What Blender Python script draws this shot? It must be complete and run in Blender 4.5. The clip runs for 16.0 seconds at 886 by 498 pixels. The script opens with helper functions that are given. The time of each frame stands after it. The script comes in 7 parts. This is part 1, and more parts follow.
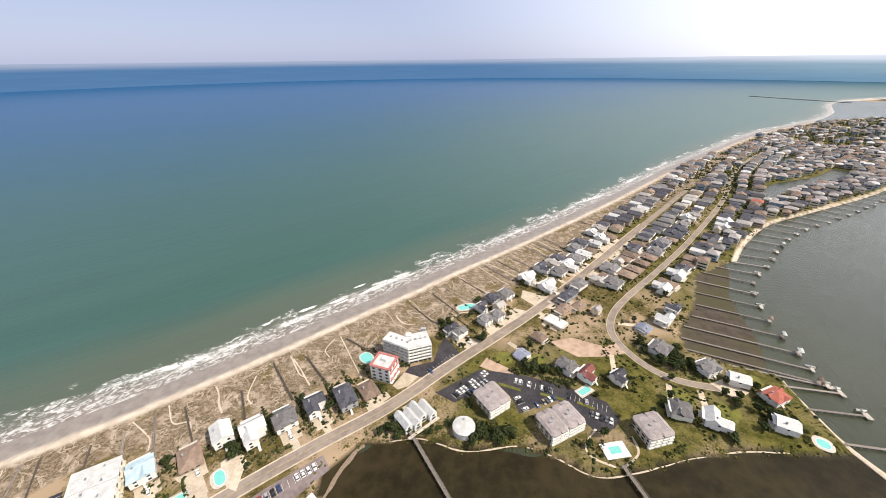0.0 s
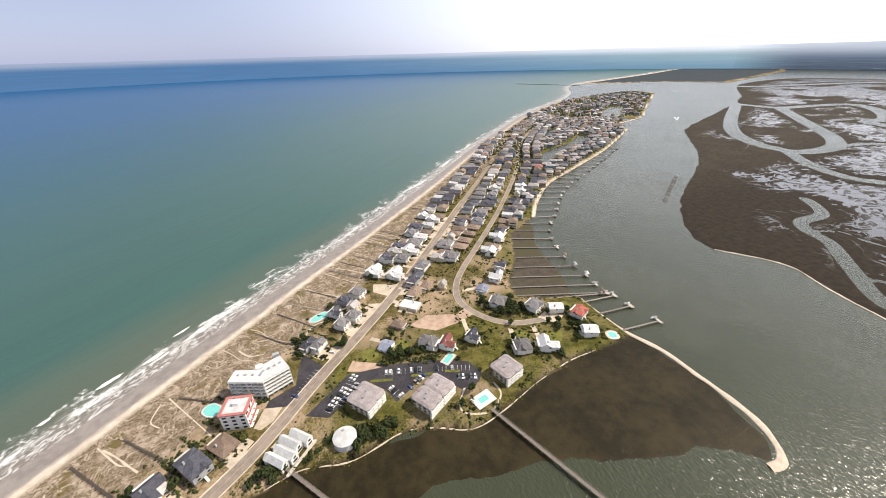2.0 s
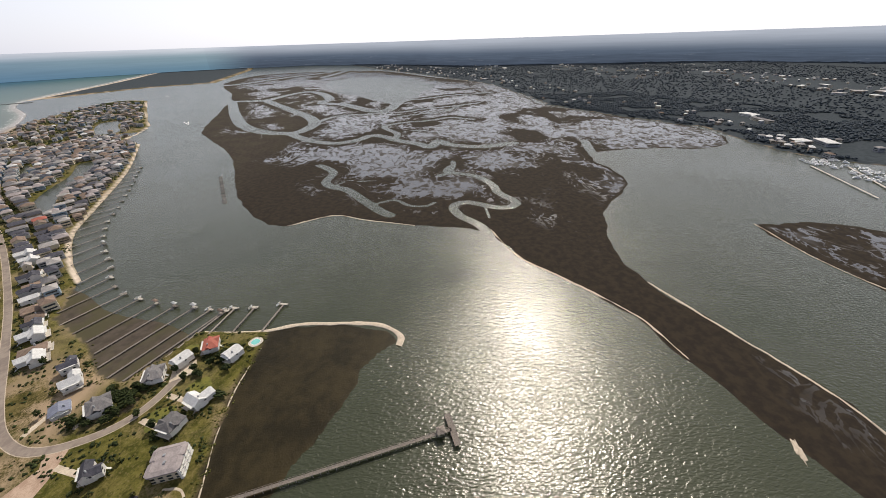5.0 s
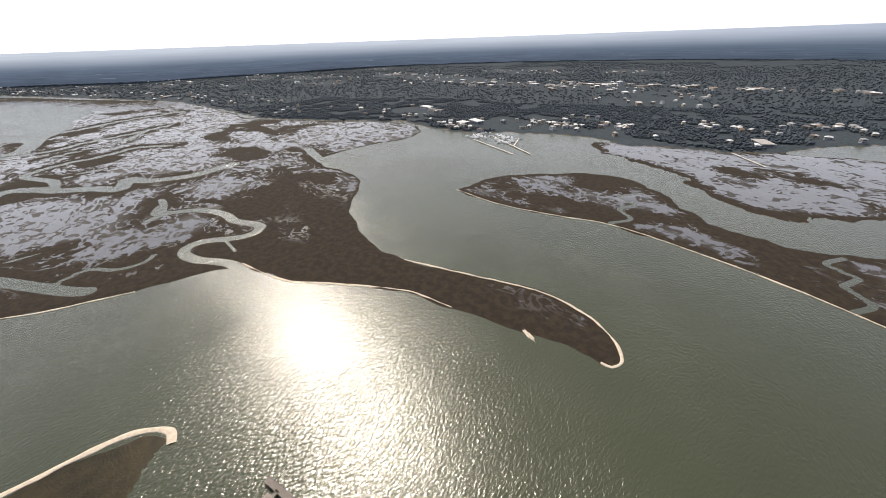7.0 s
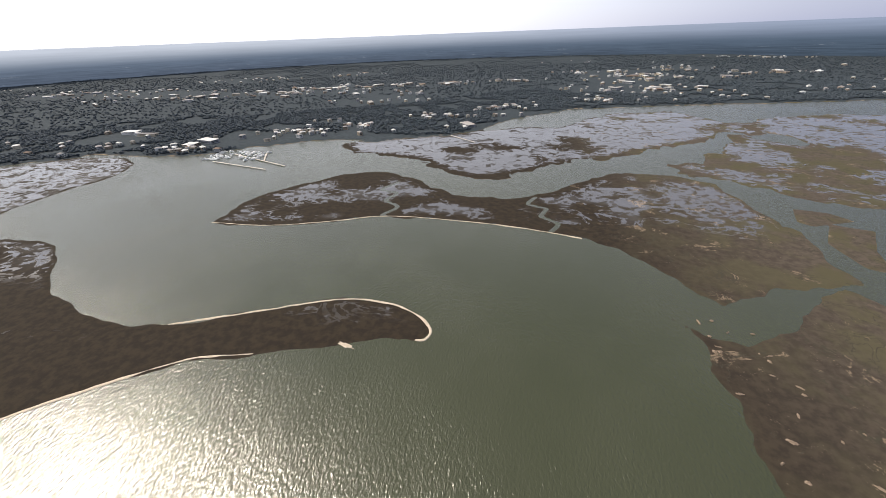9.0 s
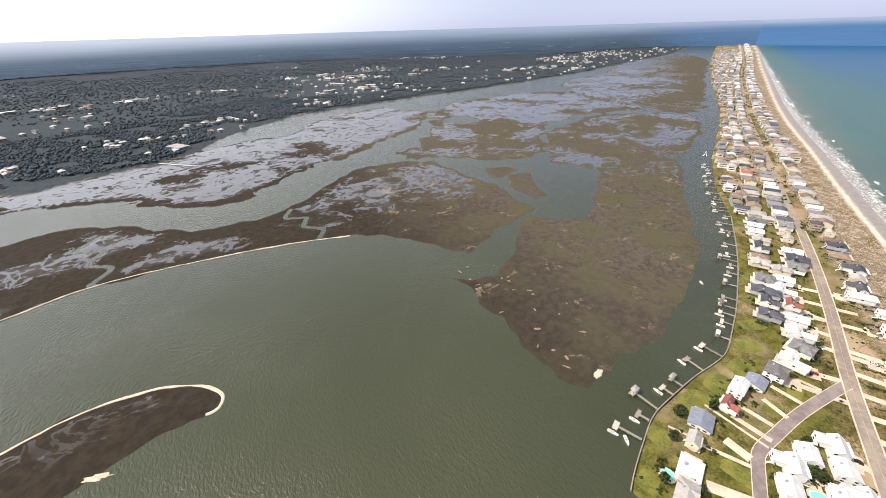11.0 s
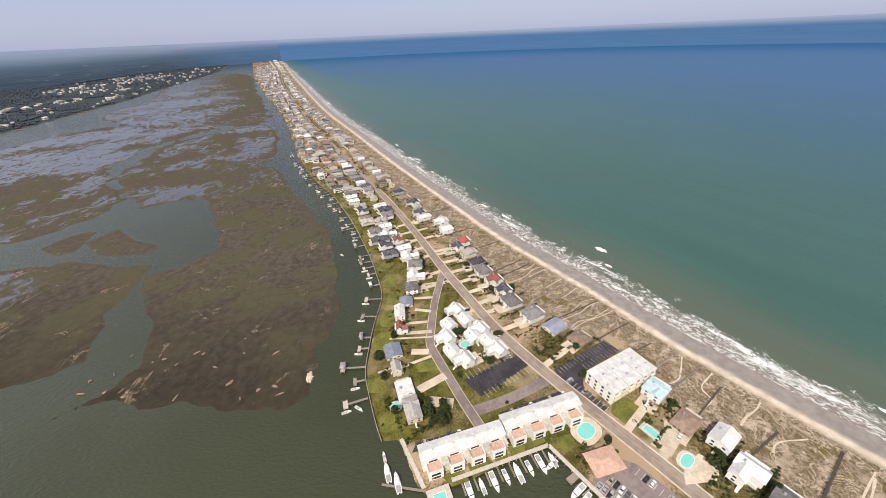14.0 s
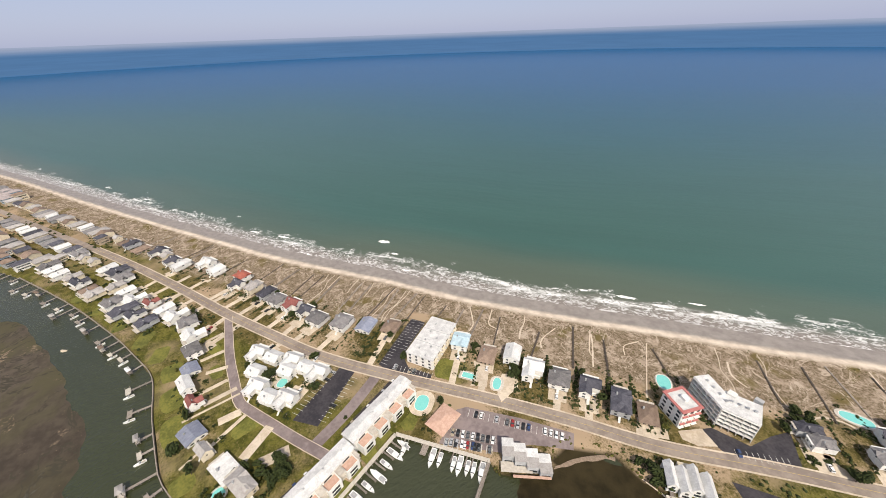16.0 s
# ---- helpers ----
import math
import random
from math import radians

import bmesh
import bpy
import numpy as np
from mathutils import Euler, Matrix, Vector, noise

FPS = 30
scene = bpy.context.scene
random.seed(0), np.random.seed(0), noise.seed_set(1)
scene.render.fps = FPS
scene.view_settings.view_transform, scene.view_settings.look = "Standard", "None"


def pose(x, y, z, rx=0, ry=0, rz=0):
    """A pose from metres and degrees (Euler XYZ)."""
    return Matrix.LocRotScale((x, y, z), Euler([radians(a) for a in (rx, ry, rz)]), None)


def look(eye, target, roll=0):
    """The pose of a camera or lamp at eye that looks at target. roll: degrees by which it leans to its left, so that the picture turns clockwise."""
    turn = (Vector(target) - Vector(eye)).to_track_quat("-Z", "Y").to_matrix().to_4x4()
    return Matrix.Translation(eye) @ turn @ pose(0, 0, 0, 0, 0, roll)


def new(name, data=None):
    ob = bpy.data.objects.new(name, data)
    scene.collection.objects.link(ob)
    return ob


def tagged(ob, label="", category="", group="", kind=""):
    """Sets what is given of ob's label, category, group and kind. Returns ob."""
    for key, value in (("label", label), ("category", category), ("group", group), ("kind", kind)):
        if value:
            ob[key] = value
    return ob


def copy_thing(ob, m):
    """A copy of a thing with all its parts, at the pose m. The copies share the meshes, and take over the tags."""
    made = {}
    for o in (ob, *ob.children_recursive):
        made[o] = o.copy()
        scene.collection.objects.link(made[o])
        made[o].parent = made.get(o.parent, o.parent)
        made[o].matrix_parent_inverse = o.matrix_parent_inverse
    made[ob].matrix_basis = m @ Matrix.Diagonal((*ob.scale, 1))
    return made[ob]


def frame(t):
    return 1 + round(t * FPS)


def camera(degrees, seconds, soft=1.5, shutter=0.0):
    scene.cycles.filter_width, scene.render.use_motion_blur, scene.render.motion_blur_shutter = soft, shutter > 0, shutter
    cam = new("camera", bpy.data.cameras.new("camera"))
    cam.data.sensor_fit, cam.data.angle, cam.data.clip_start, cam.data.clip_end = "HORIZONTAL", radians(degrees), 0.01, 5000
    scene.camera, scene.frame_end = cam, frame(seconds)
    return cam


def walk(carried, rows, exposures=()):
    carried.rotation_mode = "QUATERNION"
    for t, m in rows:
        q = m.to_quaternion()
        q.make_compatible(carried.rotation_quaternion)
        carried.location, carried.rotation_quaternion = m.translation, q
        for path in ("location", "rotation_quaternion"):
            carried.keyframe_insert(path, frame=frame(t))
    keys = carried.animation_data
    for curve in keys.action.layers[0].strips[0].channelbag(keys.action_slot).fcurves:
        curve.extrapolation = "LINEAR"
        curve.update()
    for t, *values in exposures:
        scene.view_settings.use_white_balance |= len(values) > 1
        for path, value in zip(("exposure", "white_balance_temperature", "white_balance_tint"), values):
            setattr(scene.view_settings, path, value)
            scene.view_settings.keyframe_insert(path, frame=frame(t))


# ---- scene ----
cam = camera(100.8, 16.0, soft=0.8)
# seconds, x, y, z, heading, pitch, lean to the right
ROWS = [
    (0.0, 0.00, 0.00, 196.00, 0.00, -27.27, 0.66),
    (0.5, 0.71, -0.29, 195.39, -5.43, -27.43, 0.79),
    (1.0, 1.30, -0.54, 194.75, -11.27, -27.51, 0.90),
    (1.5, 1.96, -0.79, 194.11, -18.23, -27.69, 1.16),
    (2.0, 2.57, -1.19, 193.60, -26.93, -28.04, 1.53),
    (2.5, 2.94, -1.64, 193.38, -36.75, -28.38, 1.76),
    (3.0, 2.89, -2.13, 193.58, -47.07, -28.67, 2.03),
    (3.5, 2.07, -3.06, 194.25, -58.57, -28.90, 1.94),
    (4.0, 0.99, -4.00, 195.07, -70.79, -29.13, 1.89),
    (6.5, -3.11, -6.28, 198.05, -121.42, -29.89, 1.86),
    (7.0, -4.32, -6.74, 199.41, -132.63, -29.85, 2.02),
    (7.5, -5.00, -7.10, 200.81, -143.27, -30.17, 2.31),
    (8.0, -5.20, -7.50, 201.60, -151.82, -30.21, 2.40),
    (10.5, -4.20, -8.83, 201.60, -199.42, -30.83, 1.64),
    (11.0, -4.30, -8.61, 201.23, -209.37, -30.95, 1.70),
    (11.5, -4.66, -8.06, 200.94, -220.10, -30.93, 1.81),
    (12.0, -5.00, -6.89, 200.76, -230.77, -30.93, 1.85),
    (12.5, -5.62, -5.25, 200.57, -240.37, -30.88, 2.01),
    (13.0, -6.26, -3.38, 200.25, -249.46, -30.69, 2.25),
    (13.5, -6.68, -1.64, 199.73, -257.97, -30.52, 2.42),
    (14.0, -6.69, -0.10, 199.11, -267.03, -30.53, 2.50),
    (14.5, -6.71, 0.45, 198.56, -276.35, -30.68, 2.33),
    (15.0, -6.28, 0.73, 198.26, -285.36, -30.66, 2.01),
    (15.5, -5.21, 1.11, 198.16, -294.80, -30.56, 1.94),
    (16.0, -3.88, 1.60, 198.12, -303.80, -30.46, 2.00),
]
EXPOSURES = [(0.0, 0.14, 6500, 11), (1.5, 0.12, 6500, 11), (2.0, 0.14, 6500, 11), (2.5, -0.12, 6500, 11), (3.5, -0.56, 6500, 11), (4.2, -0.62, 6500, 11), (6.5, 0.05, 6500, 11), (7.4, 0.02, 6500, 11), (8.0, -0.08, 6500, 11), (9.5, 0.04, 6500, 11), (10.5, 0.15, 6500, 11), (11.0, 0.38, 6500, 11), (11.5, 0.46, 6500, 11), (12.0, 0.3, 6500, 11), (12.5, 0.1, 6500, 11), (13.0, -0.05, 6500, 11), (13.5, -0.07, 6500, 11), (14.5, 0.02, 6500, 11), (16.0, -0.06, 6500, 11)]
walk(cam, [(t, pose(x, y, z, 90 + pitch, 0, yaw) @ pose(0, 0, 0, 0, 0, -lean)) for t, x, y, z, yaw, pitch, lean in ROWS], EXPOSURES)

# ---- world and sun ----
SUN_AZ, SUN_EL = 110.5, 50.5          # degrees from +y towards +x, and above the horizon
world = bpy.data.worlds.new("world")
scene.world = world
world.use_nodes = True
wn, wl = world.node_tree.nodes, world.node_tree.links
wn.clear()
sky = wn.new("ShaderNodeTexSky")
sky.sky_type = "NISHITA"
sky.sun_disc = False
sky.sun_elevation = radians(SUN_EL)
sky.sun_rotation = radians(SUN_AZ)
sky.air_density, sky.dust_density, sky.ozone_density = 1.0, 1.0, 2.0
bg = wn.new("ShaderNodeBackground")
bg.inputs["Strength"].default_value = 0.03
wo = wn.new("ShaderNodeOutputWorld")
haze = wn.new("ShaderNodeBackground")           # the bright haze of a humid day over the whole sky
way = wn.new("ShaderNodeTexCoord")
dot = wn.new("ShaderNodeVectorMath")
dot.operation = "DOT_PRODUCT"
dot.inputs[1].default_value = (math.sin(radians(SUN_AZ)) * math.cos(radians(SUN_EL)), math.cos(radians(SUN_AZ)) * math.cos(radians(SUN_EL)), math.sin(radians(SUN_EL)))
lobe = wn.new("ShaderNodeMapRange")             # brighter and whiter round the sun
lobe.interpolation_type = "SMOOTHSTEP"
for k, v in (("From Min", -0.25), ("From Max", 0.62), ("To Min", 0.0), ("To Max", 1.0)):
    lobe.inputs[k].default_value = v
tone = wn.new("ShaderNodeMix")
tone.data_type = "RGBA"
tone.inputs[6].default_value = (0.37, 0.405, 0.575, 1)
tone.inputs[7].default_value = (1.26, 1.26, 1.33, 1)
rise_ = wn.new("ShaderNodeSeparateXYZ")
fall = wn.new("ShaderNodeMapRange")             # the haze thins out towards the zenith
fall.interpolation_type = "SMOOTHSTEP"
for k, v in (("From Min", 0.02), ("From Max", 0.75), ("To Min", 1.0), ("To Max", 0.36)):
    fall.inputs[k].default_value = v
wl.new(way.outputs["Generated"], dot.inputs[0])
wl.new(way.outputs["Generated"], rise_.inputs[0])
wl.new(rise_.outputs[2], fall.inputs["Value"])
wl.new(dot.outputs["Value"], lobe.inputs["Value"])
wl.new(lobe.outputs[0], tone.inputs[0])
wl.new(tone.outputs[2], haze.inputs["Color"])
wl.new(fall.outputs[0], haze.inputs["Strength"])
both = wn.new("ShaderNodeAddShader")
wl.new(sky.outputs[0], bg.inputs["Color"])
wl.new(bg.outputs[0], both.inputs[0])
wl.new(haze.outputs[0], both.inputs[1])
wl.new(both.outputs[0], wo.inputs["Surface"])
sun = new("sun", bpy.data.lights.new("sun", "SUN"))
sun.data.energy, sun.data.angle, sun.data.color = 4.7, radians(0.6), (1.0, 0.90, 0.75)
az, el = radians(SUN_AZ), radians(SUN_EL)
sun.matrix_world = look((0, 0, 0), (-math.sin(az) * math.cos(el), -math.cos(az) * math.cos(el), -math.sin(el)))

# ---- materials ----
class Graph:
    """A small wrapper for node materials."""
    def __init__(self, name):
        self.m = bpy.data.materials.new(name)
        self.m.use_nodes = True
        self.t = self.m.node_tree
        self.b = self.t.nodes["Principled BSDF"]

    def node(self, kind, **inputs):
        n = self.t.nodes.new(kind)
        for k, v in inputs.items():
            self.put(n.inputs[k.replace("_", " ")], v)
        return n

    def put(self, socket, v):
        if hasattr(v, "is_output"):
            self.t.links.new(v, socket)
        else:
            socket.default_value = v

    def coord(self, kind="Object"):
        return self.t.nodes.new("ShaderNodeTexCoord").outputs[kind]

    def attr(self, name):
        n = self.t.nodes.new("ShaderNodeAttribute")
        n.attribute_name = name
        return n.outputs["Fac"]

    def noise(self, vec, scale, detail=4.0, rough=0.55, distort=0.0):
        n = self.node("ShaderNodeTexNoise", Vector=vec, Scale=scale, Detail=detail, Roughness=rough, Distortion=distort)
        return n.outputs[0]

    def stretch(self, vec, sx, sy, sz=1.0, rot=0.0):
        n = self.node("ShaderNodeMapping", Vector=vec)
        n.inputs["Scale"].default_value = (sx, sy, sz)
        n.inputs["Rotation"].default_value = (0, 0, rot)
        return n.outputs[0]

    def math(self, op, a, b=0.0, c=None):
        n = self.t.nodes.new("ShaderNodeMath")
        n.operation = op
        self.put(n.inputs[0], a)
        self.put(n.inputs[1], b)
        if c is not None:
            self.put(n.inputs[2], c)
        return n.outputs[0]

    def band(self, v, lo, hi, a=0.0, b=1.0):
        n = self.t.nodes.new("ShaderNodeMapRange")
        n.interpolation_type = "SMOOTHSTEP"
        for k, x in (("Value", v), ("From Min", lo), ("From Max", hi), ("To Min", a), ("To Max", b)):
            self.put(n.inputs[k], x)
        return n.outputs[0]

    def mix(self, fac, a, b):
        n = self.t.nodes.new("ShaderNodeMix")
        n.data_type = "RGBA"
        self.put(n.inputs[0], fac)
        for s, v in ((n.inputs[6], a), (n.inputs[7], b)):
            self.put(s, v if hasattr(v, "is_output") else (*v, 1.0))
        return n.outputs[2]

    def bump(self, height, strength=0.3, dist=0.1):
        n = self.node("ShaderNodeBump", Height=height, Strength=strength, Distance=dist)
        self.put(self.b.inputs["Normal"], n.outputs[0])

    def random(self):
        return self.t.nodes.new("ShaderNodeObjectInfo").outputs["Random"]

    def done(self, colour, rough=0.7, metal=0.0, spec=0.5):
        self.put(self.b.inputs["Base Color"], colour if hasattr(colour, "is_output") else (*colour, 1.0))
        self.put(self.b.inputs["Roughness"], rough)
        self.put(self.b.inputs["Metallic"], metal)
        self.put(self.b.inputs["Specular IOR Level"], spec)
        return self.m


def plain(name, c1, c2, scale=1.0, rough=0.75, vary=0.0, bump=0.0, metal=0.0, spec=0.5):
    """Two tones by grain and stains, with a shift from object to object."""
    g = Graph(name)
    v = g.coord()
    fine = g.noise(v, scale * 6, 3)
    broad = g.noise(v, scale, 3)
    f = g.band(g.math("ADD", g.math("MULTIPLY", fine, 0.45), g.math("MULTIPLY", broad, 0.55)), 0.38, 0.62)
    col = g.mix(f, c1, c2)
    if vary:
        r = g.random()
        h = g.node("ShaderNodeHueSaturation", Color=col, Value=g.math("MULTIPLY_ADD", r, 2 * vary, 1 - vary))
        col = h.outputs[0]
    if bump:
        g.bump(fine, bump, 0.05)
    return g.done(col, rough, metal, spec)


def shingle(name, c1, c2, vary=0.25):
    """Roof covering: courses across the slope, weather stains."""
    g = Graph(name)
    v = g.coord()
    course = g.noise(g.stretch(v, 0.5, 0.5, 7.0), 3.0, 3, 0.6)
    broad = g.noise(v, 0.35, 4)
    f = g.band(g.math("ADD", g.math("MULTIPLY", course, 0.5), g.math("MULTIPLY", broad, 0.5)), 0.36, 0.64)
    col = g.mix(f, c1, c2)
    h = g.node("ShaderNodeHueSaturation", Color=col, Value=g.math("MULTIPLY_ADD", g.random(), 2 * vary, 1 - vary))
    g.bump(course, 0.25, 0.04)
    return g.done(h.outputs[0], 0.85, 0, 0.3)


ROOF_GREY = shingle("roof_grey", (0.13, 0.125, 0.13), (0.23, 0.22, 0.22))
ROOF_DARK = shingle("roof_dark", (0.045, 0.045, 0.06), (0.10, 0.10, 0.12))
ROOF_BROWN = shingle("roof_brown", (0.16, 0.115, 0.09), (0.27, 0.20, 0.155))
ROOF_RED = shingle("roof_red", (0.30, 0.085, 0.065), (0.40, 0.14, 0.10), 0.1)
ROOF_MAROON = shingle("roof_maroon", (0.17, 0.06, 0.055), (0.26, 0.10, 0.085), 0.1)
ROOF_BLUE = shingle("roof_blue", (0.17, 0.19, 0.26), (0.27, 0.29, 0.36), 0.15)
ROOF_WHITE = plain("roof_white", (0.50, 0.50, 0.50), (0.68, 0.68, 0.67), 0.25, 0.6, 0.08)
ROOF_MAUVE = shingle("roof_mauve", (0.27, 0.235, 0.235), (0.40, 0.355, 0.35), 0.1)
ROOF_PALE = shingle("roof_pale", (0.30, 0.28, 0.27), (0.42, 0.40, 0.385), 0.12)
WALL_WHITE = plain("wall_white", (0.66, 0.65, 0.62), (0.78, 0.77, 0.74), 0.4, 0.7, 0.08)
WALL_CREAM = plain("wall_cream", (0.55, 0.48, 0.36), (0.66, 0.59, 0.46), 0.4, 0.75, 0.12)
WALL_GREY = plain("wall_grey", (0.30, 0.31, 0.32), (0.42, 0.43, 0.44), 0.4, 0.75, 0.2)
WALL_TAN = plain("wall_tan", (0.30, 0.24, 0.18), (0.42, 0.35, 0.27), 0.4, 0.8, 0.2)
WALL_BLUE = plain("wall_blue", (0.22, 0.30, 0.38), (0.33, 0.41, 0.48), 0.4, 0.75, 0.15)
WALL_PINK = plain("wall_pink", (0.40, 0.13, 0.12), (0.50, 0.20, 0.18), 0.4, 0.75, 0.05)
WOOD_GREY = plain("wood_grey", (0.17, 0.145, 0.125), (0.30, 0.26, 0.225), 1.2, 0.85, 0.25)
WOOD_DARK = plain("wood_dark", (0.05, 0.04, 0.033), (0.10, 0.08, 0.065), 1.2, 0.85, 0.2)
PALE_DECK = plain("pale_deck", (0.42, 0.38, 0.33), (0.56, 0.52, 0.46), 0.8, 0.8, 0.1)
TERRACE = plain("terrace", (0.46, 0.29, 0.22), (0.56, 0.38, 0.30), 0.6, 0.8, 0.05)
GLASS = plain("window_glass", (0.02, 0.025, 0.03), (0.05, 0.06, 0.07), 0.5, 0.12, 0.3, 0, 0, 0.6)
CONCRETE = plain("concrete", (0.44, 0.365, 0.28), (0.58, 0.50, 0.40), 0.15, 0.85, 0.1)
ASPHALT = plain("asphalt", (0.17, 0.135, 0.135), (0.25, 0.205, 0.20), 0.08, 0.9, 0.0)
ASPHALT_NEW = plain("asphalt_new", (0.022, 0.020, 0.026), (0.05, 0.045, 0.052), 0.1, 0.85, 0.0)
ROAD = plain("road_surface", (0.21, 0.17, 0.145), (0.30, 0.25, 0.21), 0.06, 0.9, 0.0)
PAINT_WHITE = plain("white_paint", (0.6, 0.6, 0.58), (0.75, 0.75, 0.72), 2.0, 0.6)
PAINT_YELLOW = plain("yellow_paint", (0.5, 0.36, 0.08), (0.6, 0.45, 0.12), 2.0, 0.6)
BOAT_WHITE = plain("boat_white", (0.70, 0.71, 0.71), (0.82, 0.82, 0.81), 0.6, 0.3, 0.05)
RUBBER = plain("rubber", (0.015, 0.015, 0.016), (0.03, 0.03, 0.03), 4, 0.9)
METAL = plain("rail_metal", (0.45, 0.46, 0.47), (0.6, 0.6, 0.6), 2, 0.35, 0.1, 0, 0.8)
SAND_PATH = plain("sand_path", (0.46, 0.385, 0.30), (0.58, 0.50, 0.40), 0.5, 0.95, 0.05)
WRACK = plain("wrack", (0.19, 0.145, 0.105), (0.28, 0.21, 0.155), 0.8, 0.95)
ROCK = plain("rock", (0.06, 0.058, 0.056), (0.14, 0.135, 0.13), 0.6, 0.9, 0.3)
LAWN = plain("lawn_grass", (0.085, 0.092, 0.014), (0.165, 0.158, 0.030), 0.12, 0.95, 0.1)


ROOF_AQUA = plain("roof_aqua", (0.36, 0.50, 0.58), (0.52, 0.64, 0.70), 0.4, 0.6)
FOAM = plain("foam", (0.70, 0.70, 0.69), (0.85, 0.85, 0.84), 0.5, 0.7, 0.0, 0.6)


def pool_water():
    g = Graph("pool_water")
    n = g.noise(g.coord(), 1.2, 3)
    g.bump(n, 0.1, 0.05)
    return g.done(g.mix(n, (0.13, 0.50, 0.48), (0.26, 0.64, 0.60)), 0.1)


POOL = pool_water()


def foliage(name, c1, c2, vary=0.7):
    g = Graph(name)
    v = g.coord()
    f = g.band(g.math("ADD", g.math("MULTIPLY", g.noise(v, 1.6, 3), 0.6), g.math("MULTIPLY", g.noise(v, 0.02, 2), 0.4)), 0.36, 0.64)
    isl = g.t.nodes.new("ShaderNodeNewGeometry").outputs["Random Per Island"]
    h = g.node("ShaderNodeHueSaturation", Color=g.mix(f, c1, c2), Value=g.math("MULTIPLY_ADD", isl, vary, 1 - vary / 2))
    return g.done(h.outputs[0], 0.9, 0, 0.2)


LEAF = foliage("leaf_dark", (0.018, 0.028, 0.010), (0.055, 0.068, 0.020))
LEAF_OLIVE = foliage("leaf_olive", (0.055, 0.060, 0.014), (0.12, 0.115, 0.03))
# mainland leaves: distance haze painted in as a blue-grey tint
LEAF_HAZED = foliage("leaf_hazed", (0.042, 0.056, 0.070), (0.068, 0.084, 0.098), 0.3)
BARK = plain("bark", (0.06, 0.045, 0.035), (0.11, 0.085, 0.065), 2, 0.9)


def ground_material():
    g = Graph("ground_cover")
    v = g.coord()
    n1 = g.noise(v, 0.02, 5, 0.6)
    n2 = g.noise(v, 0.14, 5, 0.62)
    n3 = g.noise(v, 0.9, 4, 0.65)
    # yards: olive grass, bare sand and drive patches
    lawn = g.mix(g.band(n2, 0.38, 0.62), (0.060, 0.052, 0.014), (0.150, 0.118, 0.046))
    bare = g.math("MULTIPLY", g.band(g.math("ADD", n1, g.math("MULTIPLY", n3, 0.3)), 0.60, 0.74), g.math("SUBTRACT", 1.0, g.attr("grass")))
    lawn = g.mix(g.attr("grass"), lawn, g.mix(g.band(n2, 0.36, 0.64), (0.058, 0.062, 0.011), (0.132, 0.124, 0.027)))
    lawn = g.mix(g.math("MULTIPLY", g.band(n3, 0.54, 0.66), 0.55), lawn, (0.20, 0.155, 0.075))
    lawn = g.mix(g.math("MULTIPLY", g.band(n3, 0.46, 0.36), 0.6), lawn, (0.035, 0.034, 0.010))
    lawn = g.mix(bare, lawn, (0.36, 0.27, 0.18))
    # dunes: dry grass over sand
    dune = g.mix(g.band(n3, 0.38, 0.60), (0.275, 0.215, 0.16), (0.125, 0.095, 0.055))
    dune = g.mix(g.band(n2, 0.50, 0.66), dune, (0.35, 0.28, 0.215))
    dune = g.mix(g.band(g.noise(v, 0.05, 4), 0.54, 0.7), dune, (0.135, 0.105, 0.04))
    trail = g.math("ABSOLUTE", g.math("SUBTRACT", g.noise(v, 0.07, 4, 0.6, 0.8), 0.5))
    dune = g.mix(g.math("MULTIPLY", g.band(trail, 0.018, 0.006), 0.7), dune, (0.48, 0.40, 0.32))
    dune = g.mix(g.band(g.noise(v, 0.3, 4, 0.7), 0.63, 0.70), dune, (0.46, 0.385, 0.31))
    sand = g.mix(g.band(n2, 0.35, 0.65), (0.52, 0.44, 0.36), (0.68, 0.59, 0.49))
    wet = g.mix(g.band(n2, 0.3, 0.7), (0.23, 0.205, 0.19), (0.31, 0.28, 0.255))
    # backlit look put into the colour: west marsh darkened, the east lighter through olive
    marsh = g.mix(g.band(n2, 0.36, 0.64), (0.024, 0.019, 0.015), (0.037, 0.029, 0.020))
    marsh = g.mix(g.attr("olive"), marsh, g.mix(g.band(n2, 0.34, 0.66), (0.063, 0.052, 0.042), (0.096, 0.079, 0.064)))
    marsh = g.mix(g.math("MULTIPLY", g.band(n1, 0.42, 0.60), g.attr("olive")), marsh, (0.077, 0.070, 0.041))
    marsh = g.mix(g.math("MULTIPLY", g.band(g.math("ADD", g.math("MULTIPLY", n3, 0.5), g.math("MULTIPLY", g.noise(v, 0.06, 6, 0.7, 1.0), 0.5)), 0.60, 0.65), g.attr("wrack")), marsh, (0.20, 0.15, 0.11))
    curl = g.noise(g.stretch(v, 0.050, 0.068, 1.0, 0.4), 1.0, 5, 0.6, 1.3)
    vein = g.math("ABSOLUTE", g.math("SUBTRACT", g.noise(g.stretch(v, 0.012, 0.016, 1.0, 0.3), 1.0, 5, 0.6, 1.2), 0.5))
    level = g.math("ADD", g.attr("pools"), g.math("MULTIPLY", g.math("SUBTRACT", curl, 0.5), 3.0))
    pools = g.math("MULTIPLY", g.band(level, 0.45, 0.55), g.band(g.attr("pools"), 0.02, 0.2))
    sheen = g.noise(g.stretch(v, 0.010, 0.016, 1.0, 0.2), 1.0, 4, 0.5, 0.6)
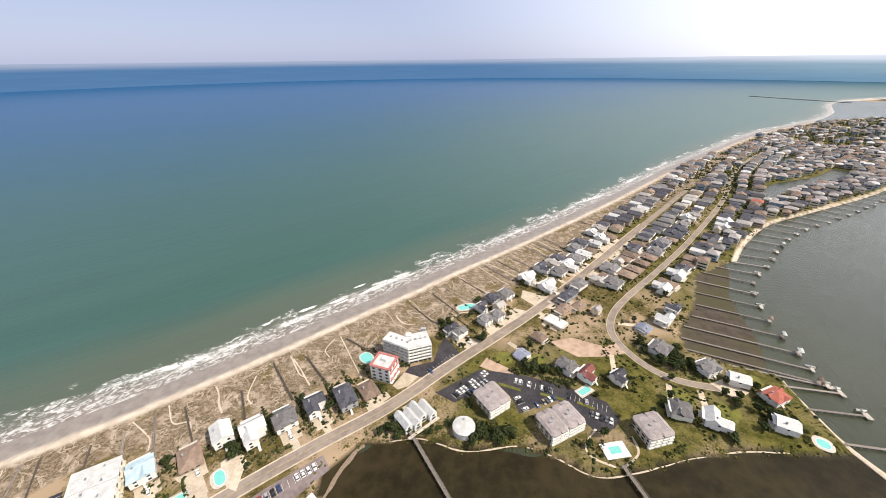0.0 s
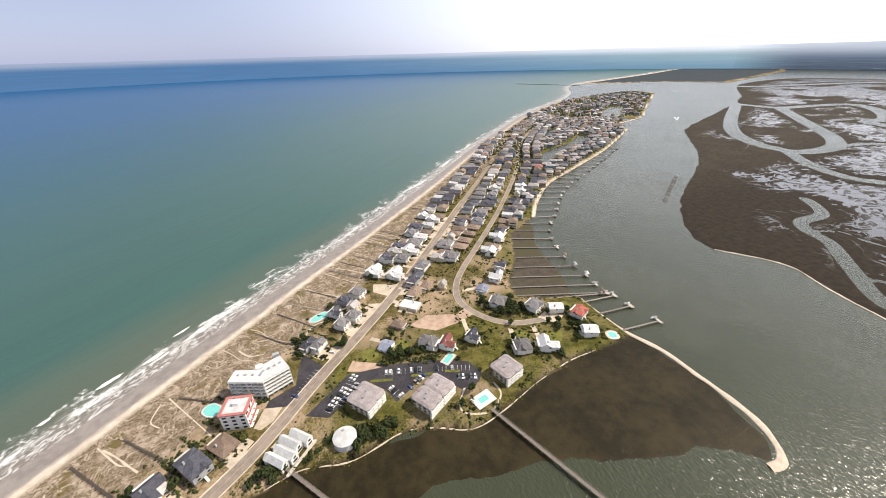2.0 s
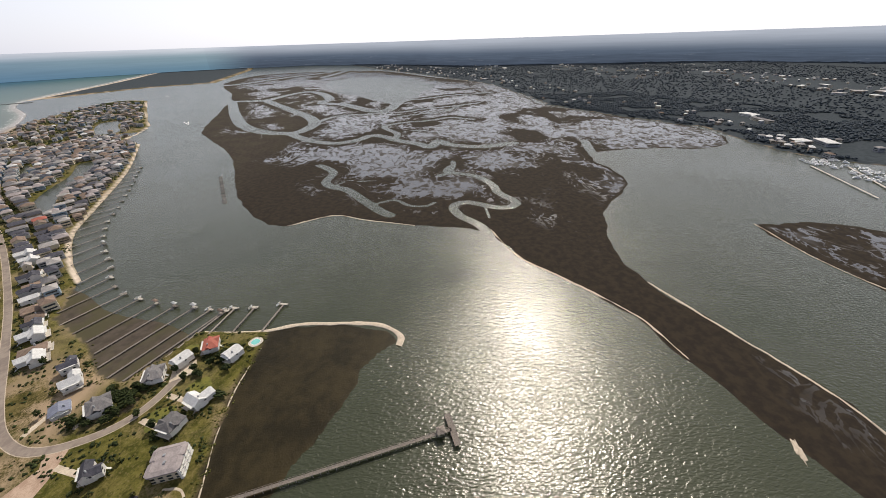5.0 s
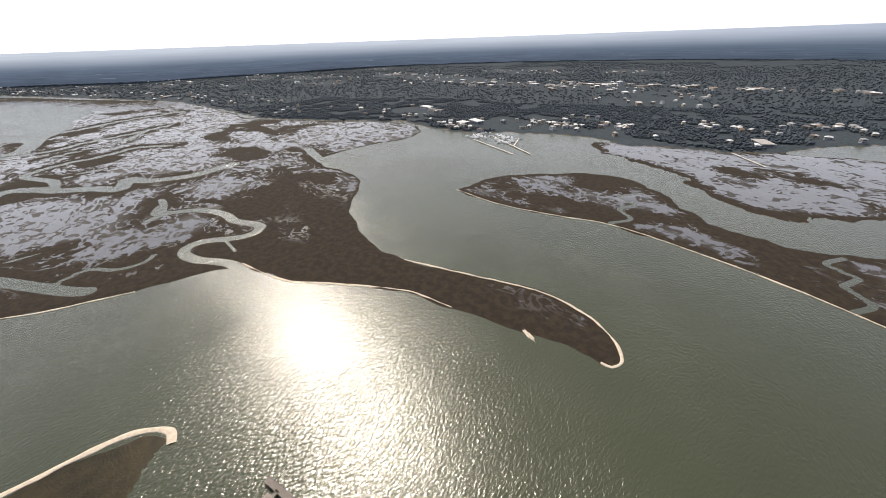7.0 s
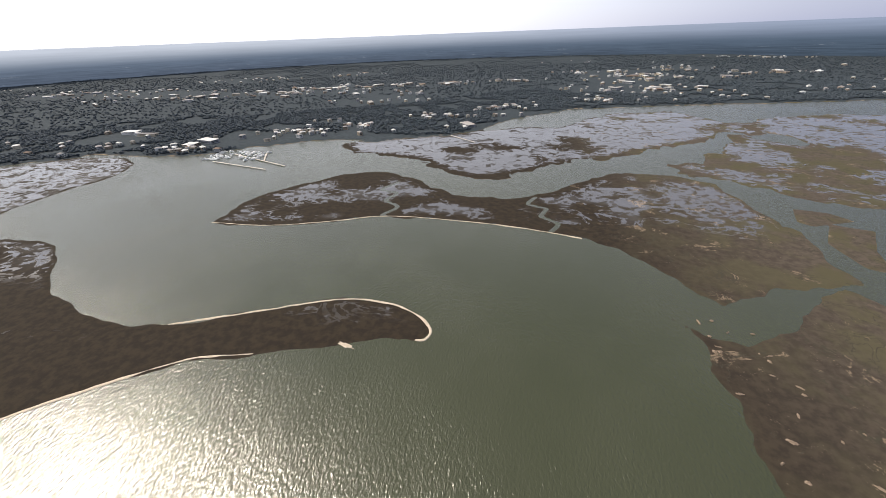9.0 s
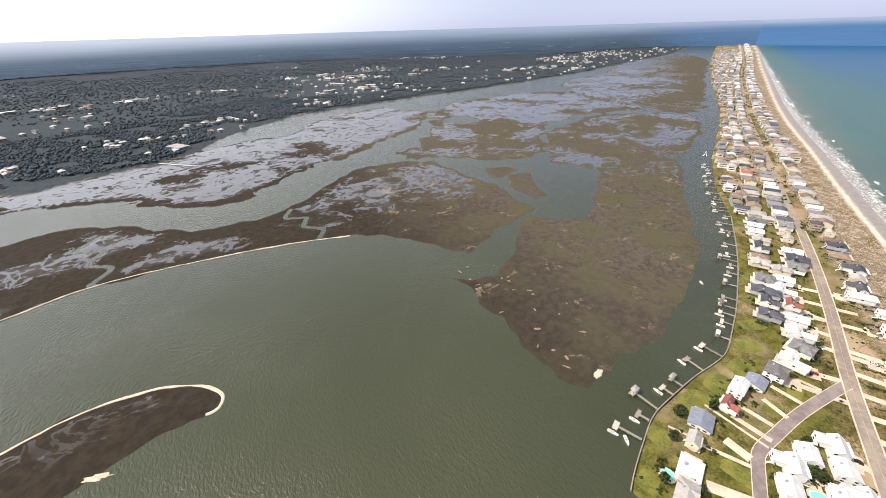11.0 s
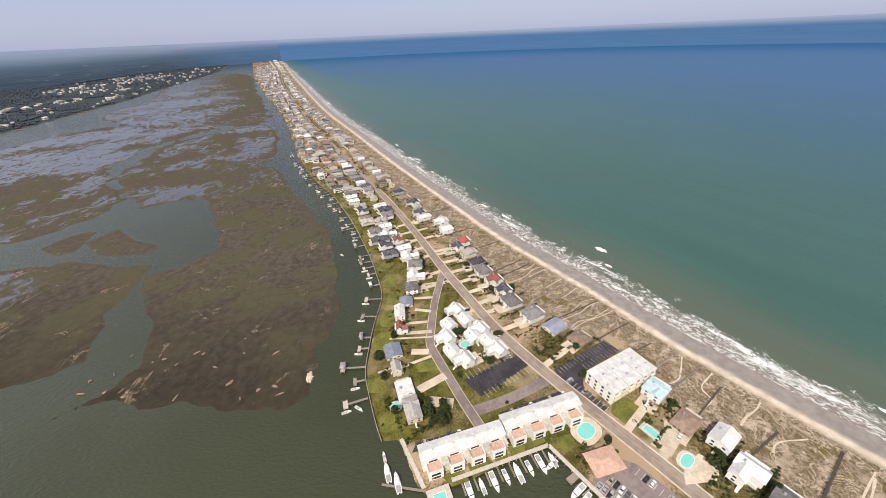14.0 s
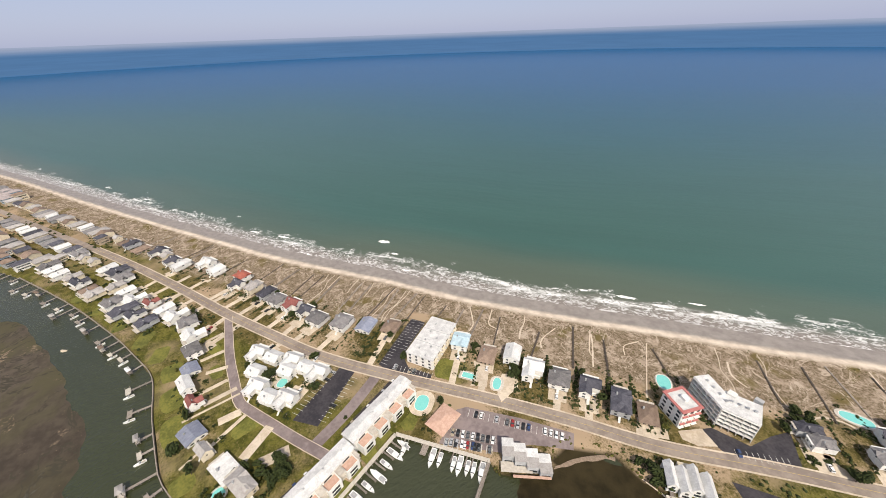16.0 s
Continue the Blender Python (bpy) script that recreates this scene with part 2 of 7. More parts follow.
    sheen = g.math("MULTIPLY", g.band(g.math("ADD", g.attr("pools"), g.math("SUBTRACT", sheen, 0.5)), 0.16, 0.66), g.band(g.attr("pools"), 0.03, 0.30))
    pools = g.math("MAXIMUM", pools, g.math("MULTIPLY", sheen, 0.28))
    pools = g.math("MAXIMUM", pools, g.math("MULTIPLY", g.band(vein, 0.020, 0.012), g.band(g.attr("pools"), 0.05, 0.3)))
    marsh = g.mix(pools, marsh, (0.080, 0.080, 0.088))
    twig = g.math("ABSOLUTE", g.math("SUBTRACT", g.noise(v, 0.017, 5, 0.58, 1.4), 0.5))
    marsh = g.mix(g.math("MULTIPLY", g.band(twig, 0.034, 0.022), g.math("MULTIPLY", g.attr("wrack"), g.band(g.noise(v, 0.03, 5, 0.7), 0.56, 0.64))), marsh, (0.21, 0.16, 0.115))
    marsh = g.mix(g.math("MULTIPLY", g.band(twig, 0.0075, 0.004), g.attr("wrack")), marsh, (0.050, 0.046, 0.034))
    mud = g.mix(g.band(g.math("ADD", g.math("MULTIPLY", n1, 0.6), g.math("MULTIPLY", n2, 0.4)), 0.38, 0.62), (0.017, 0.0135, 0.006), (0.040, 0.031, 0.014))
    # wooded ground, its colour shifted to blue-grey to stand for haze
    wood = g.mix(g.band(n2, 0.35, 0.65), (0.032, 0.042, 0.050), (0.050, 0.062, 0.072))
    col = g.mix(g.attr("dune"), lawn, dune)
    col = g.mix(g.attr("marsh"), col, marsh)
    col = g.mix(g.attr("mud"), col, mud)
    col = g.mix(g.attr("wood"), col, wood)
    col = g.mix(g.attr("sand"), col, sand)
    col = g.mix(g.attr("wet"), col, wet)
    pools = g.math("MULTIPLY", pools, g.attr("marsh"))
    rough = g.math("SUBTRACT", 0.95, g.math("MULTIPLY", g.math("MAXIMUM", g.attr("mud"), g.attr("wet")), 0.55))
    rough = g.math("SUBTRACT", rough, g.math("MULTIPLY", pools, 0.78))
    g.bump(g.math("MULTIPLY", g.math("ADD", n3, n2), g.math("SUBTRACT", 1.0, g.math("MULTIPLY", g.attr("marsh"), 0.85))), 0.5, 0.4)
    return g.done(col, rough, 0, g.math("MULTIPLY_ADD", pools, 0.42, 0.12))


def ocean_material():
    g = Graph("sea_water")
    uv = g.t.nodes.new("ShaderNodeUVMap").outputs[0]       # u: metres along the shore, v: metres off it
    sep = g.node("ShaderNodeSeparateXYZ", Vector=uv)
    d = sep.outputs[1]
    broad = g.noise(g.stretch(uv, 0.0006, 0.0022), 1.0, 4)
    north = g.math("MULTIPLY", g.band(sep.outputs[0], 4900, 1200, 0.0, 1500.0), g.band(d, 40, 300))     # haze of distance painted into the sea colour: bluer up the coast
    d_hazed = g.math("ADD", d, north)
    dd = g.math("MULTIPLY_ADD", g.math("SUBTRACT", broad, 0.5), 420.0, d_hazed)
    col = g.mix(g.band(dd, 0, 120), (0.090, 0.114, 0.085), (0.043, 0.101, 0.086))
    col = g.mix(g.band(dd, 150, 900), col, (0.025, 0.088, 0.106))
    col = g.mix(g.band(dd, 400, 1700), col, (0.010, 0.074, 0.165))
    col = g.mix(g.band(d_hazed, 1000, 3300), col, (0.010, 0.080, 0.205))
    streak = g.noise(g.stretch(uv, 0.004, 0.03), 1.0, 5, 0.6)
    hs = g.node("ShaderNodeHueSaturation", Color=col, Value=g.band(streak, 0.25, 0.75, 0.94, 1.06))
    col = hs.outputs[0]
    # swash: thin grey water over sand, then the breakers
    warp = g.noise(g.stretch(uv, 0.016, 0.04), 1.0, 5, 0.6)
    ds = g.math("MULTIPLY_ADD", g.math("SUBTRACT", warp, 0.5), 30.0, d)
    col = g.mix(g.band(ds, 20, 42), (0.21, 0.185, 0.165), col)
    lace = g.noise(g.stretch(uv, 0.20, 0.30), 1.0, 6, 0.7, 1.2)
    puffs = g.noise(g.stretch(uv, 0.035, 0.05), 1.0, 5, 0.6, 0.5)
    sets = g.noise(g.stretch(uv, 0.009, 0.0), 1.0, 3, 0.6)
    inner = g.math("MULTIPLY", g.math("MULTIPLY", g.band(ds, 13, 14.5), g.band(ds, 18, 15.5)), g.band(lace, 0.38, 0.54))
    wash = g.math("MULTIPLY", g.band(lace, 0.46, 0.60), g.math("MULTIPLY", g.band(ds, 15, 19), g.band(ds, 36, 28)))
    edge = g.math("MULTIPLY_ADD", puffs, 92.0, g.math("MULTIPLY_ADD", sets, 20.0, -13.0))
    front = g.math("MULTIPLY", g.band(ds, 25, 29), g.band(g.math("SUBTRACT", edge, d), 0.0, 6.0))
    lines = g.noise(g.stretch(uv, 0.012, 0.11), 1.0, 4, 0.6, 0.6)
    front = g.math("MULTIPLY", front, g.math("MAXIMUM", g.math("MULTIPLY", g.band(lines, 0.50, 0.64), g.band(lace, 0.36, 0.52)), g.math("MULTIPLY", g.band(lace, 0.47, 0.64), 0.85)))
    crest = g.noise(g.stretch(uv, 0.045, 0.11), 1.0, 5, 0.6, 0.8)
    far = g.math("MULTIPLY", g.math("MULTIPLY", g.band(d, 36, 42), g.band(d, 92, 60)), g.band(crest, 0.69, 0.74))
    foam = g.math("MAXIMUM", g.math("MAXIMUM", inner, g.math("MULTIPLY", wash, 0.7)), g.math("MAXIMUM", front, far))
    foam = g.math("MULTIPLY", foam, g.band(d, 110, 80))
    col = g.mix(foam, col, (0.74, 0.745, 0.74))
    swell = g.noise(g.stretch(uv, 0.02, 0.10), 1.0, 4)
    rip = g.noise(g.stretch(uv, 0.35, 0.6), 1.0, 4)
    g.bump(g.math("ADD", g.math("MULTIPLY", swell, 1.5), rip), 0.35, 0.5)
    return g.done(col, g.math("MULTIPLY_ADD", foam, 0.3, 0.34), 0, g.math("MULTIPLY_ADD", foam, -0.2, 0.25))


def inlet_material():
    g = Graph("inlet_water")
    v = g.coord()
    n = g.noise(v, 0.004, 4)
    col = g.mix(g.band(n, 0.35, 0.65), (0.031, 0.037, 0.013), (0.041, 0.046, 0.020))
    rip = g.noise(g.stretch(v, 0.66, 0.33, 1.0, 0.6), 1.0, 2.5, 0.55, 0.4)
    big = g.noise(g.stretch(v, 0.10, 0.05, 1.0, 0.6), 1.0, 4)
    calm = g.band(g.noise(v, 0.008, 3), 0.35, 0.65, 0.6, 1.0)
    g.bump(g.math("MULTIPLY", g.math("ADD", rip, g.math("MULTIPLY", big, 0.6)), calm), 1.0, 0.60)
    return g.done(col, 0.22, 0, 0.74)


GROUND, SEA, INLET = ground_material(), ocean_material(), inlet_material()


def haze_screen_material(name, away, sunward, patchy=0.0, ends=None):
    """Glowing far sea or land, with haze and sunward paling painted in; it lies beyond all else."""
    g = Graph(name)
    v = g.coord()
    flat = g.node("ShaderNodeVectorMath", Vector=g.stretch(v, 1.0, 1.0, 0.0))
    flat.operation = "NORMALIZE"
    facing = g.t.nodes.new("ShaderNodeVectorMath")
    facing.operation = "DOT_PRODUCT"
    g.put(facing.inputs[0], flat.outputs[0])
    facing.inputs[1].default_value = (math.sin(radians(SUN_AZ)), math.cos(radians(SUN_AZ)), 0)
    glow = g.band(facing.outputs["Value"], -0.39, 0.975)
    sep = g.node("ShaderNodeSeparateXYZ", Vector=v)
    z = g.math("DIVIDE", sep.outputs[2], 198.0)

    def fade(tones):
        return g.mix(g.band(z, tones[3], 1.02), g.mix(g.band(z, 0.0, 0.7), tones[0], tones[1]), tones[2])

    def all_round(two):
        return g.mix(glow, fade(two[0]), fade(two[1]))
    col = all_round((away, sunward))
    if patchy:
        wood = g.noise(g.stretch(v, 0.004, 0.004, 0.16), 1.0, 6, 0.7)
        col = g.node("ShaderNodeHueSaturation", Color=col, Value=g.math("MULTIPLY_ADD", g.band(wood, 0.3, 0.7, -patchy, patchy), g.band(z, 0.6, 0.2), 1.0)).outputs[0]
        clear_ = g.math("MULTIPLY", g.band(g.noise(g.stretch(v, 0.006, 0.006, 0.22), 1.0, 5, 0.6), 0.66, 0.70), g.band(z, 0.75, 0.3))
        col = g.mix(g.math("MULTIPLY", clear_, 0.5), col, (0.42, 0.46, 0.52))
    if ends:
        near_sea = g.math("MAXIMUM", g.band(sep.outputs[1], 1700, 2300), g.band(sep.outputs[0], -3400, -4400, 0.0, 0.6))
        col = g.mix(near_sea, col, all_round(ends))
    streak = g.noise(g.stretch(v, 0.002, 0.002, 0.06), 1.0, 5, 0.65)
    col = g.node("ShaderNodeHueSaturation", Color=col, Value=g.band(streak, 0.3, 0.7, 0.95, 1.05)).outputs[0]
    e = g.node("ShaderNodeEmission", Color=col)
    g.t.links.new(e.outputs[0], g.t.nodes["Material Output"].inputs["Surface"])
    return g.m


# painted haze, bottom to top: facing away from the sun, then towards it
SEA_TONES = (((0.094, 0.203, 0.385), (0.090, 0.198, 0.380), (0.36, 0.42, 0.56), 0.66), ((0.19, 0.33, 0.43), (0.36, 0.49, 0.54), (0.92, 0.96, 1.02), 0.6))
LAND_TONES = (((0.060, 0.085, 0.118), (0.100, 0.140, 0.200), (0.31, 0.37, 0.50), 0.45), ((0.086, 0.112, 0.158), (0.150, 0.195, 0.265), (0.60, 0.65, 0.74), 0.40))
FAR_SEA = haze_screen_material("far_sea_haze", *SEA_TONES)
FAR_LAND = haze_screen_material("far_land_haze", *LAND_TONES, 0.22, SEA_TONES)

# ---- geometry helpers ----
def mesh_from(name, verts, faces, material, smooth=False):
    me = bpy.data.meshes.new(name)
    me.from_pydata([tuple(v) for v in verts], [], faces)
    me.materials.append(material)
    if smooth:
        me.shade_smooth()
    me.update()
    return me


def thing(name, label="", category="", group="", kind="", at=None):
    ob = new(name)
    ob.empty_display_size = 1.0
    if at is not None:
        ob.matrix_world = at
    return tagged(ob, label, category, group, kind)


def part(name, bm, material, parent, label=""):
    me = bpy.data.meshes.new(name)
    bm.to_mesh(me)
    bm.free()
    me.materials.append(material)
    ob = new(name, me)
    ob.parent = parent
    return tagged(ob, label)


def solid(name, bm, material, label, category, group="", kind="", at=None):
    ob = part(name, bm, material, None)
    if at is not None:
        ob.matrix_world = at
    return tagged(ob, label, category, group, kind)


def add_box(bm, x0, y0, z0, x1, y1, z1, bevel=0.0):
    v = [bm.verts.new((x, y, z)) for z in (z0, z1) for y in (y0, y1) for x in (x0, x1)]
    for f in ((0, 2, 3, 1), (4, 5, 7, 6), (0, 1, 5, 4), (2, 6, 7, 3), (0, 4, 6, 2), (1, 3, 7, 5)):
        bm.faces.new([v[i] for i in f])
    return bm


def box(x0, y0, z0, x1, y1, z1):
    return add_box(bmesh.new(), x0, y0, z0, x1, y1, z1)


def prism(poly, z0, z1, bm=None):
    """An upright prism over a ring of (x, y)."""
    bm = bm or bmesh.new()
    area = sum(a[0] * b[1] - b[0] * a[1] for a, b in zip(poly, poly[1:] + poly[:1]))
    if area < 0:
        poly = poly[::-1]
    lo = [bm.verts.new((x, y, z0)) for x, y in poly]
    hi = [bm.verts.new((x, y, z1)) for x, y in poly]
    bm.faces.new(hi)
    bm.faces.new(lo[::-1])
    n = len(poly)
    for i in range(n):
        j = (i + 1) % n
        bm.faces.new((lo[i], lo[j], hi[j], hi[i]))
    return bm


def spline(points, step=8.0, closed=False):
    """A smooth line through the control points (Catmull-Rom), as an array."""
    p = [np.array(q, float) for q in points]
    if closed:
        p = [p[-1]] + p + [p[0], p[1]]
    else:
        p = [2 * p[0] - p[1]] + p + [2 * p[-1] - p[-2]]
    out = []
    for i in range(1, len(p) - 2):
        n = max(1, int(np.linalg.norm(p[i + 1] - p[i]) / step))
        for k in range(n):
            t = k / n
            out.append(0.5 * (2 * p[i] + (p[i + 1] - p[i - 1]) * t + (2 * p[i - 1] - 5 * p[i] + 4 * p[i + 1] - p[i + 2]) * t * t
                              + (3 * p[i] - p[i - 1] - 3 * p[i + 1] + p[i + 2]) * t ** 3))
    if not closed:
        out.append(p[-2])
    return np.array(out)


class Line:
    """A line with places by arc length and offsets to its left."""
    def __init__(self, points, step=6.0):
        self.p = spline(points, step)
        seg = np.linalg.norm(np.diff(self.p, axis=0), axis=1)
        self.s = np.concatenate([[0], np.cumsum(seg)])
        self.length = self.s[-1]

    def at(self, s, off=0.0):
        x, y = np.interp(s, self.s, self.p[:, 0]), np.interp(s, self.s, self.p[:, 1])
        a, b = max(0, s - 4), min(self.length, s + 4)
        dx = np.interp(b, self.s, self.p[:, 0]) - np.interp(a, self.s, self.p[:, 0])
        dy = np.interp(b, self.s, self.p[:, 1]) - np.interp(a, self.s, self.p[:, 1])
        r = math.hypot(dx, dy)
        dx, dy = dx / r, dy / r
        return x - dy * off, y + dx * off, math.degrees(math.atan2(dy, dx))

    def nearest(self, x, y):
        i = int(np.argmin((self.p[:, 0] - x) ** 2 + (self.p[:, 1] - y) ** 2))
        return self.s[i]


def ribbon(line, half, z0, z1, s0=0.0, s1=None, step=8.0, off=0.0):
    """A slab that follows a line."""
    s1 = line.length if s1 is None else s1
    n = max(2, int((s1 - s0) / step) + 1)
    bm = bmesh.new()
    rows = []
    for s in np.linspace(s0, s1, n):
        a, b = line.at(s, off + half), line.at(s, off - half)
        rows.append([bm.verts.new((a[0], a[1], z1)), bm.verts.new((b[0], b[1], z1)), bm.verts.new((b[0], b[1], z0)), bm.verts.new((a[0], a[1], z0))])
    for r, q in zip(rows, rows[1:]):
        for i in range(4):
            j = (i + 1) % 4
            bm.faces.new((r[i], r[j], q[j], q[i]))
    bm.faces.new(rows[0][::-1])
    bm.faces.new(rows[-1])
    bmesh.ops.recalc_face_normals(bm, faces=bm.faces)
    return bm


def value_noise(x, y, seed=0):
    rng = np.random.RandomState(seed)
    tab = rng.rand(256, 256)
    xi, yi = np.floor(x).astype(int), np.floor(y).astype(int)
    fx, fy = x - xi, y - yi
    fx, fy = fx * fx * (3 - 2 * fx), fy * fy * (3 - 2 * fy)
    a, b = tab[xi & 255, yi & 255], tab[(xi + 1) & 255, yi & 255]
    c, d = tab[xi & 255, (yi + 1) & 255], tab[(xi + 1) & 255, (yi + 1) & 255]
    return (a * (1 - fx) + b * fx) * (1 - fy) + (c * (1 - fx) + d * fx) * fy


def fbm(x, y, size, octaves=4, seed=0):
    out, amp, tot = 0, 1.0, 0
    for k in range(octaves):
        out = out + amp * value_noise(x / size * 2 ** k + 17.3 * k, y / size * 2 ** k + 5.1 * k, seed + k)
        tot += amp
        amp *= 0.55
    return out / tot


def line_distance(x, y, pts, closed=False):
    """The distance to a line, and on which side (left: plus)."""
    best = np.full(x.shape, 1e18)
    side = np.zeros(x.shape)
    q = list(pts) + ([pts[0]] if closed else [])
    for (ax, ay), (bx, by) in zip(q, q[1:]):
        dx, dy = bx - ax, by - ay
        l2 = dx * dx + dy * dy + 1e-9
        t = np.clip(((x - ax) * dx + (y - ay) * dy) / l2, 0, 1)
        d2 = (x - ax - t * dx) ** 2 + (y - ay - t * dy) ** 2
        m = d2 < best
        best = np.where(m, d2, best)
        side = np.where(m, dx * (y - ay) - dy * (x - ax), side)
    return np.sqrt(best), np.sign(side)


def area_distance(x, y, pts):
    """Signed distance to a ring, plus inside."""
    inside = np.zeros(x.shape, bool)
    best = np.full(x.shape, 1e18)
    for (ax, ay), (bx, by) in zip(pts, list(pts[1:]) + [pts[0]]):
        dx, dy = bx - ax, by - ay
        l2 = dx * dx + dy * dy + 1e-9
        t = np.clip(((x - ax) * dx + (y - ay) * dy) / l2, 0, 1)
        best = np.minimum(best, (x - ax - t * dx) ** 2 + (y - ay - t * dy) ** 2)
        if dy:
            inside ^= ((ay > y) != (by > y)) & (x < dx * (y - ay) / dy + ax)
    return np.where(inside, 1, -1) * np.sqrt(best)


# ---- plan ----
COAST = [(-8000, -3900), (-5000, -2200), (-2252, -905), (-1289, -453), (-877, -237), (-665, -125), (-464, -13), (-360, 47), (-263, 114), (-200, 153), (-153, 188), (-122, 212),
         (-87, 241), (-44, 275), (9, 319), (75, 372), (161, 443), (281, 546), (465, 712), (610, 830), (910, 1066), (1260, 1277)]
COAST_SOUTH = [(1460, 1330), (1700, 1372), (1815, 1378)]
BAY_SOUTH = [(1840, 1330), (1800, 1230), (1735, 1190), (1440, 1000), (1163, 816), (967, 754), (926, 687), (702, 562), (525, 483), (428, 441), (359, 389), (314, 344), (255, 315), (220, 260),
             (189, 229), (182, 209), (205, 195), (230, 184), (228, 160), (226, 139), (225, 127)]
POND_SIDE = [(207, 127), (170, 130), (135, 126), (102, 119), (79, 117), (59, 129), (40, 135), (12, 132), (-15, 140), (-36, 138), (-48, 136), (-66, 119), (-64, 106), (-62, 98), (-76, 80),
             (-83, 81), (-127, 48), (-122, 32), (-108, -8), (-100, -18), (-106, -24)]
BAY_NORTH = [(-130, -36), (-129, -47), (-172, -65), (-195, -67), (-225, -69), (-262, -69), (-295, -80), (-335, -96), (-409, -131), (-494, -178), (-581, -241), (-712, -315), (-982, -440),
             (-1147, -522), (-1698, -835), (-2622, -1330), (-5000, -2520), (-8000, -4300)]
MAIN_SHORE = [(7000, 1900), (3625, 439), (2579, -67), (1964, -341), (1485, -400), (1279, -410), (957, -591), (876, -652), (648, -655), (541, -735), (367, -815), (296, -785), (228, -808), (79, -874), (4, -1016),
              (-197, -1170), (-536, -1228), (-890, -1260), (-1563, -1385), (-2997, -1800), (-5000, -2700), (-8000, -4400)]
MAINLAND = MAIN_SHORE + [(-8000, -9000), (8000, -9000), (8000, 1900)]
SOUTH_BAR = [(1956, 1909), (2880, 2186), (4759, 2840), (7000, 3600), (7000, 2700), (4000, 1650), (2640, 1336), (2449, 1640)]
MARSH_WEST = [(1475, 744), (1073, 611), (949, 531), (773, 402), (572, 303), (452, 229), (421, 175), (447, 122), (429, 80), (405, 13), (390, -50), (378, -71), (320, -93), (278, -125), (220, -166), (173, -178),
              (123, -192), (82, -206), (50, -209), (46, -219), (56, -233), (88, -248), (131, -250), (187, -230), (256, -202), (330, -196), (425, -231), (514, -306), (598, -313), (682, -311), (706, -429), (690, -560)]
MARSH_WEST_BACK = [(760, -640), (880, -640), (957, -585), (1279, -400), (1485, -390), (1964, -330), (2500, -60), (3300, 420), (3300, 1200), (2600, 1250), (1900, 900)]
MARSH_MID = [(366, -381), (282, -381), (206, -401), (141, -421), (44, -415), (-31, -403), (-95, -384), (-131, -367), (-160, -322), (-188, -277), (-216, -290), (-245, -309), (-281, -317), (-319, -322), (-316, -357), (-325, -420), (-318, -460),
             (-304, -570), (-230, -610), (-180, -613), (-112, -558), (-37, -500), (66, -503), (155, -575), (232, -590), (330, -515), (364, -440)]
MARSH_EAST = [(-142, -257), (-156, -234), (-152, -200), (-152, -149), (-152, -116), (-160, -100), (-183, -103), (-252, -108), (-293, -114), (-327, -126), (-401, -167), (-476, -221), (-652, -342), (-560, -372), (-505, -375), (-470, -352), (-440, -330), (-395, -295),
              (-350, -266), (-322, -284), (-300, -310), (-254, -277), (-221, -248), (-186, -236), (-163, -239)]
MARSH_NORTH = [(-1080, -544), (-1443, -722), (-1799, -913), (-2700, -1400), (-2950, -1740), (-2378, -1680), (-1633, -1297), (-1296, -1214), (-1094, -966), (-1022, -622)]
MARSH_BROAD = [(-515, -384), (-600, -362), (-730, -362), (-1008, -509), (-977, -592), (-839, -669), (-705, -633), (-605, -600), (-515, -500), (-478, -428)]
MARSH_INNER = [(-272, -628), (-330, -580), (-392, -523), (-458, -490), (-505, -512), (-606, -612), (-640, -655), (-705, -712), (-650, -760), (-530, -800), (-464, -880), (-420, -790), (-340, -690)]
MARSH_SLIVER = [(-538, -934), (-697, -957), (-872, -899), (-909, -826), (-786, -824), (-653, -879), (-500, -869)]
MARSH_FIELD = [(-400, -920), (-560, -1000), (-760, -1080), (-1050, -1040), (-1060, -850), (-1000, -640), (-860, -700), (-690, -680), (-600, -760), (-540, -880)]
MARSH_ISLET = [(-359, -488), (-391, -478), (-405, -456), (-352, -438), (-342, -449)]
MARSH_ISLET_2 = [(-372, -445), (-408, -432), (-375, -386), (-361, -341), (-342, -351), (-341, -398)]
MARSH_DOCKS = [(178, 210), (189, 232), (220, 264), (255, 318), (300, 338), (290, 318), (266, 285), (254, 254), (246, 226), (232, 200), (226, 189), (205, 194)]
MARSH_STRIP = [(352, -775), (294, -692), (212, -688), (150, -660), (94, -598), (38, -574), (-23, -598), (-77, -640), (-212, -707), (-420, -840), (-500, -1010), (-420, -1130), (-250, -1080), (-150, -960), (40, -910), (164, -850), (300, -805)]
LAGOON = [(2494, 574), (2635, 470), (2611, 305), (2452, 72), (2030, -54), (1900, -44), (1773, 15), (1600, 18), (1480, 66), (1430, 120), (1560, 207), (1737, 298), (1823, 386), (2006, 469), (2205, 534)]
MUD = [(224, 129), (229, 75), (219, 33), (207, 30), (190, 47), (160, 52), (130, 66), (104, 84), (60, 92), (0, 92), (-45, 84), (-64, 84), (-72, 97), (-66, 122), (-36, 142), (12, 136), (60, 132), (100, 122), (160, 132)]
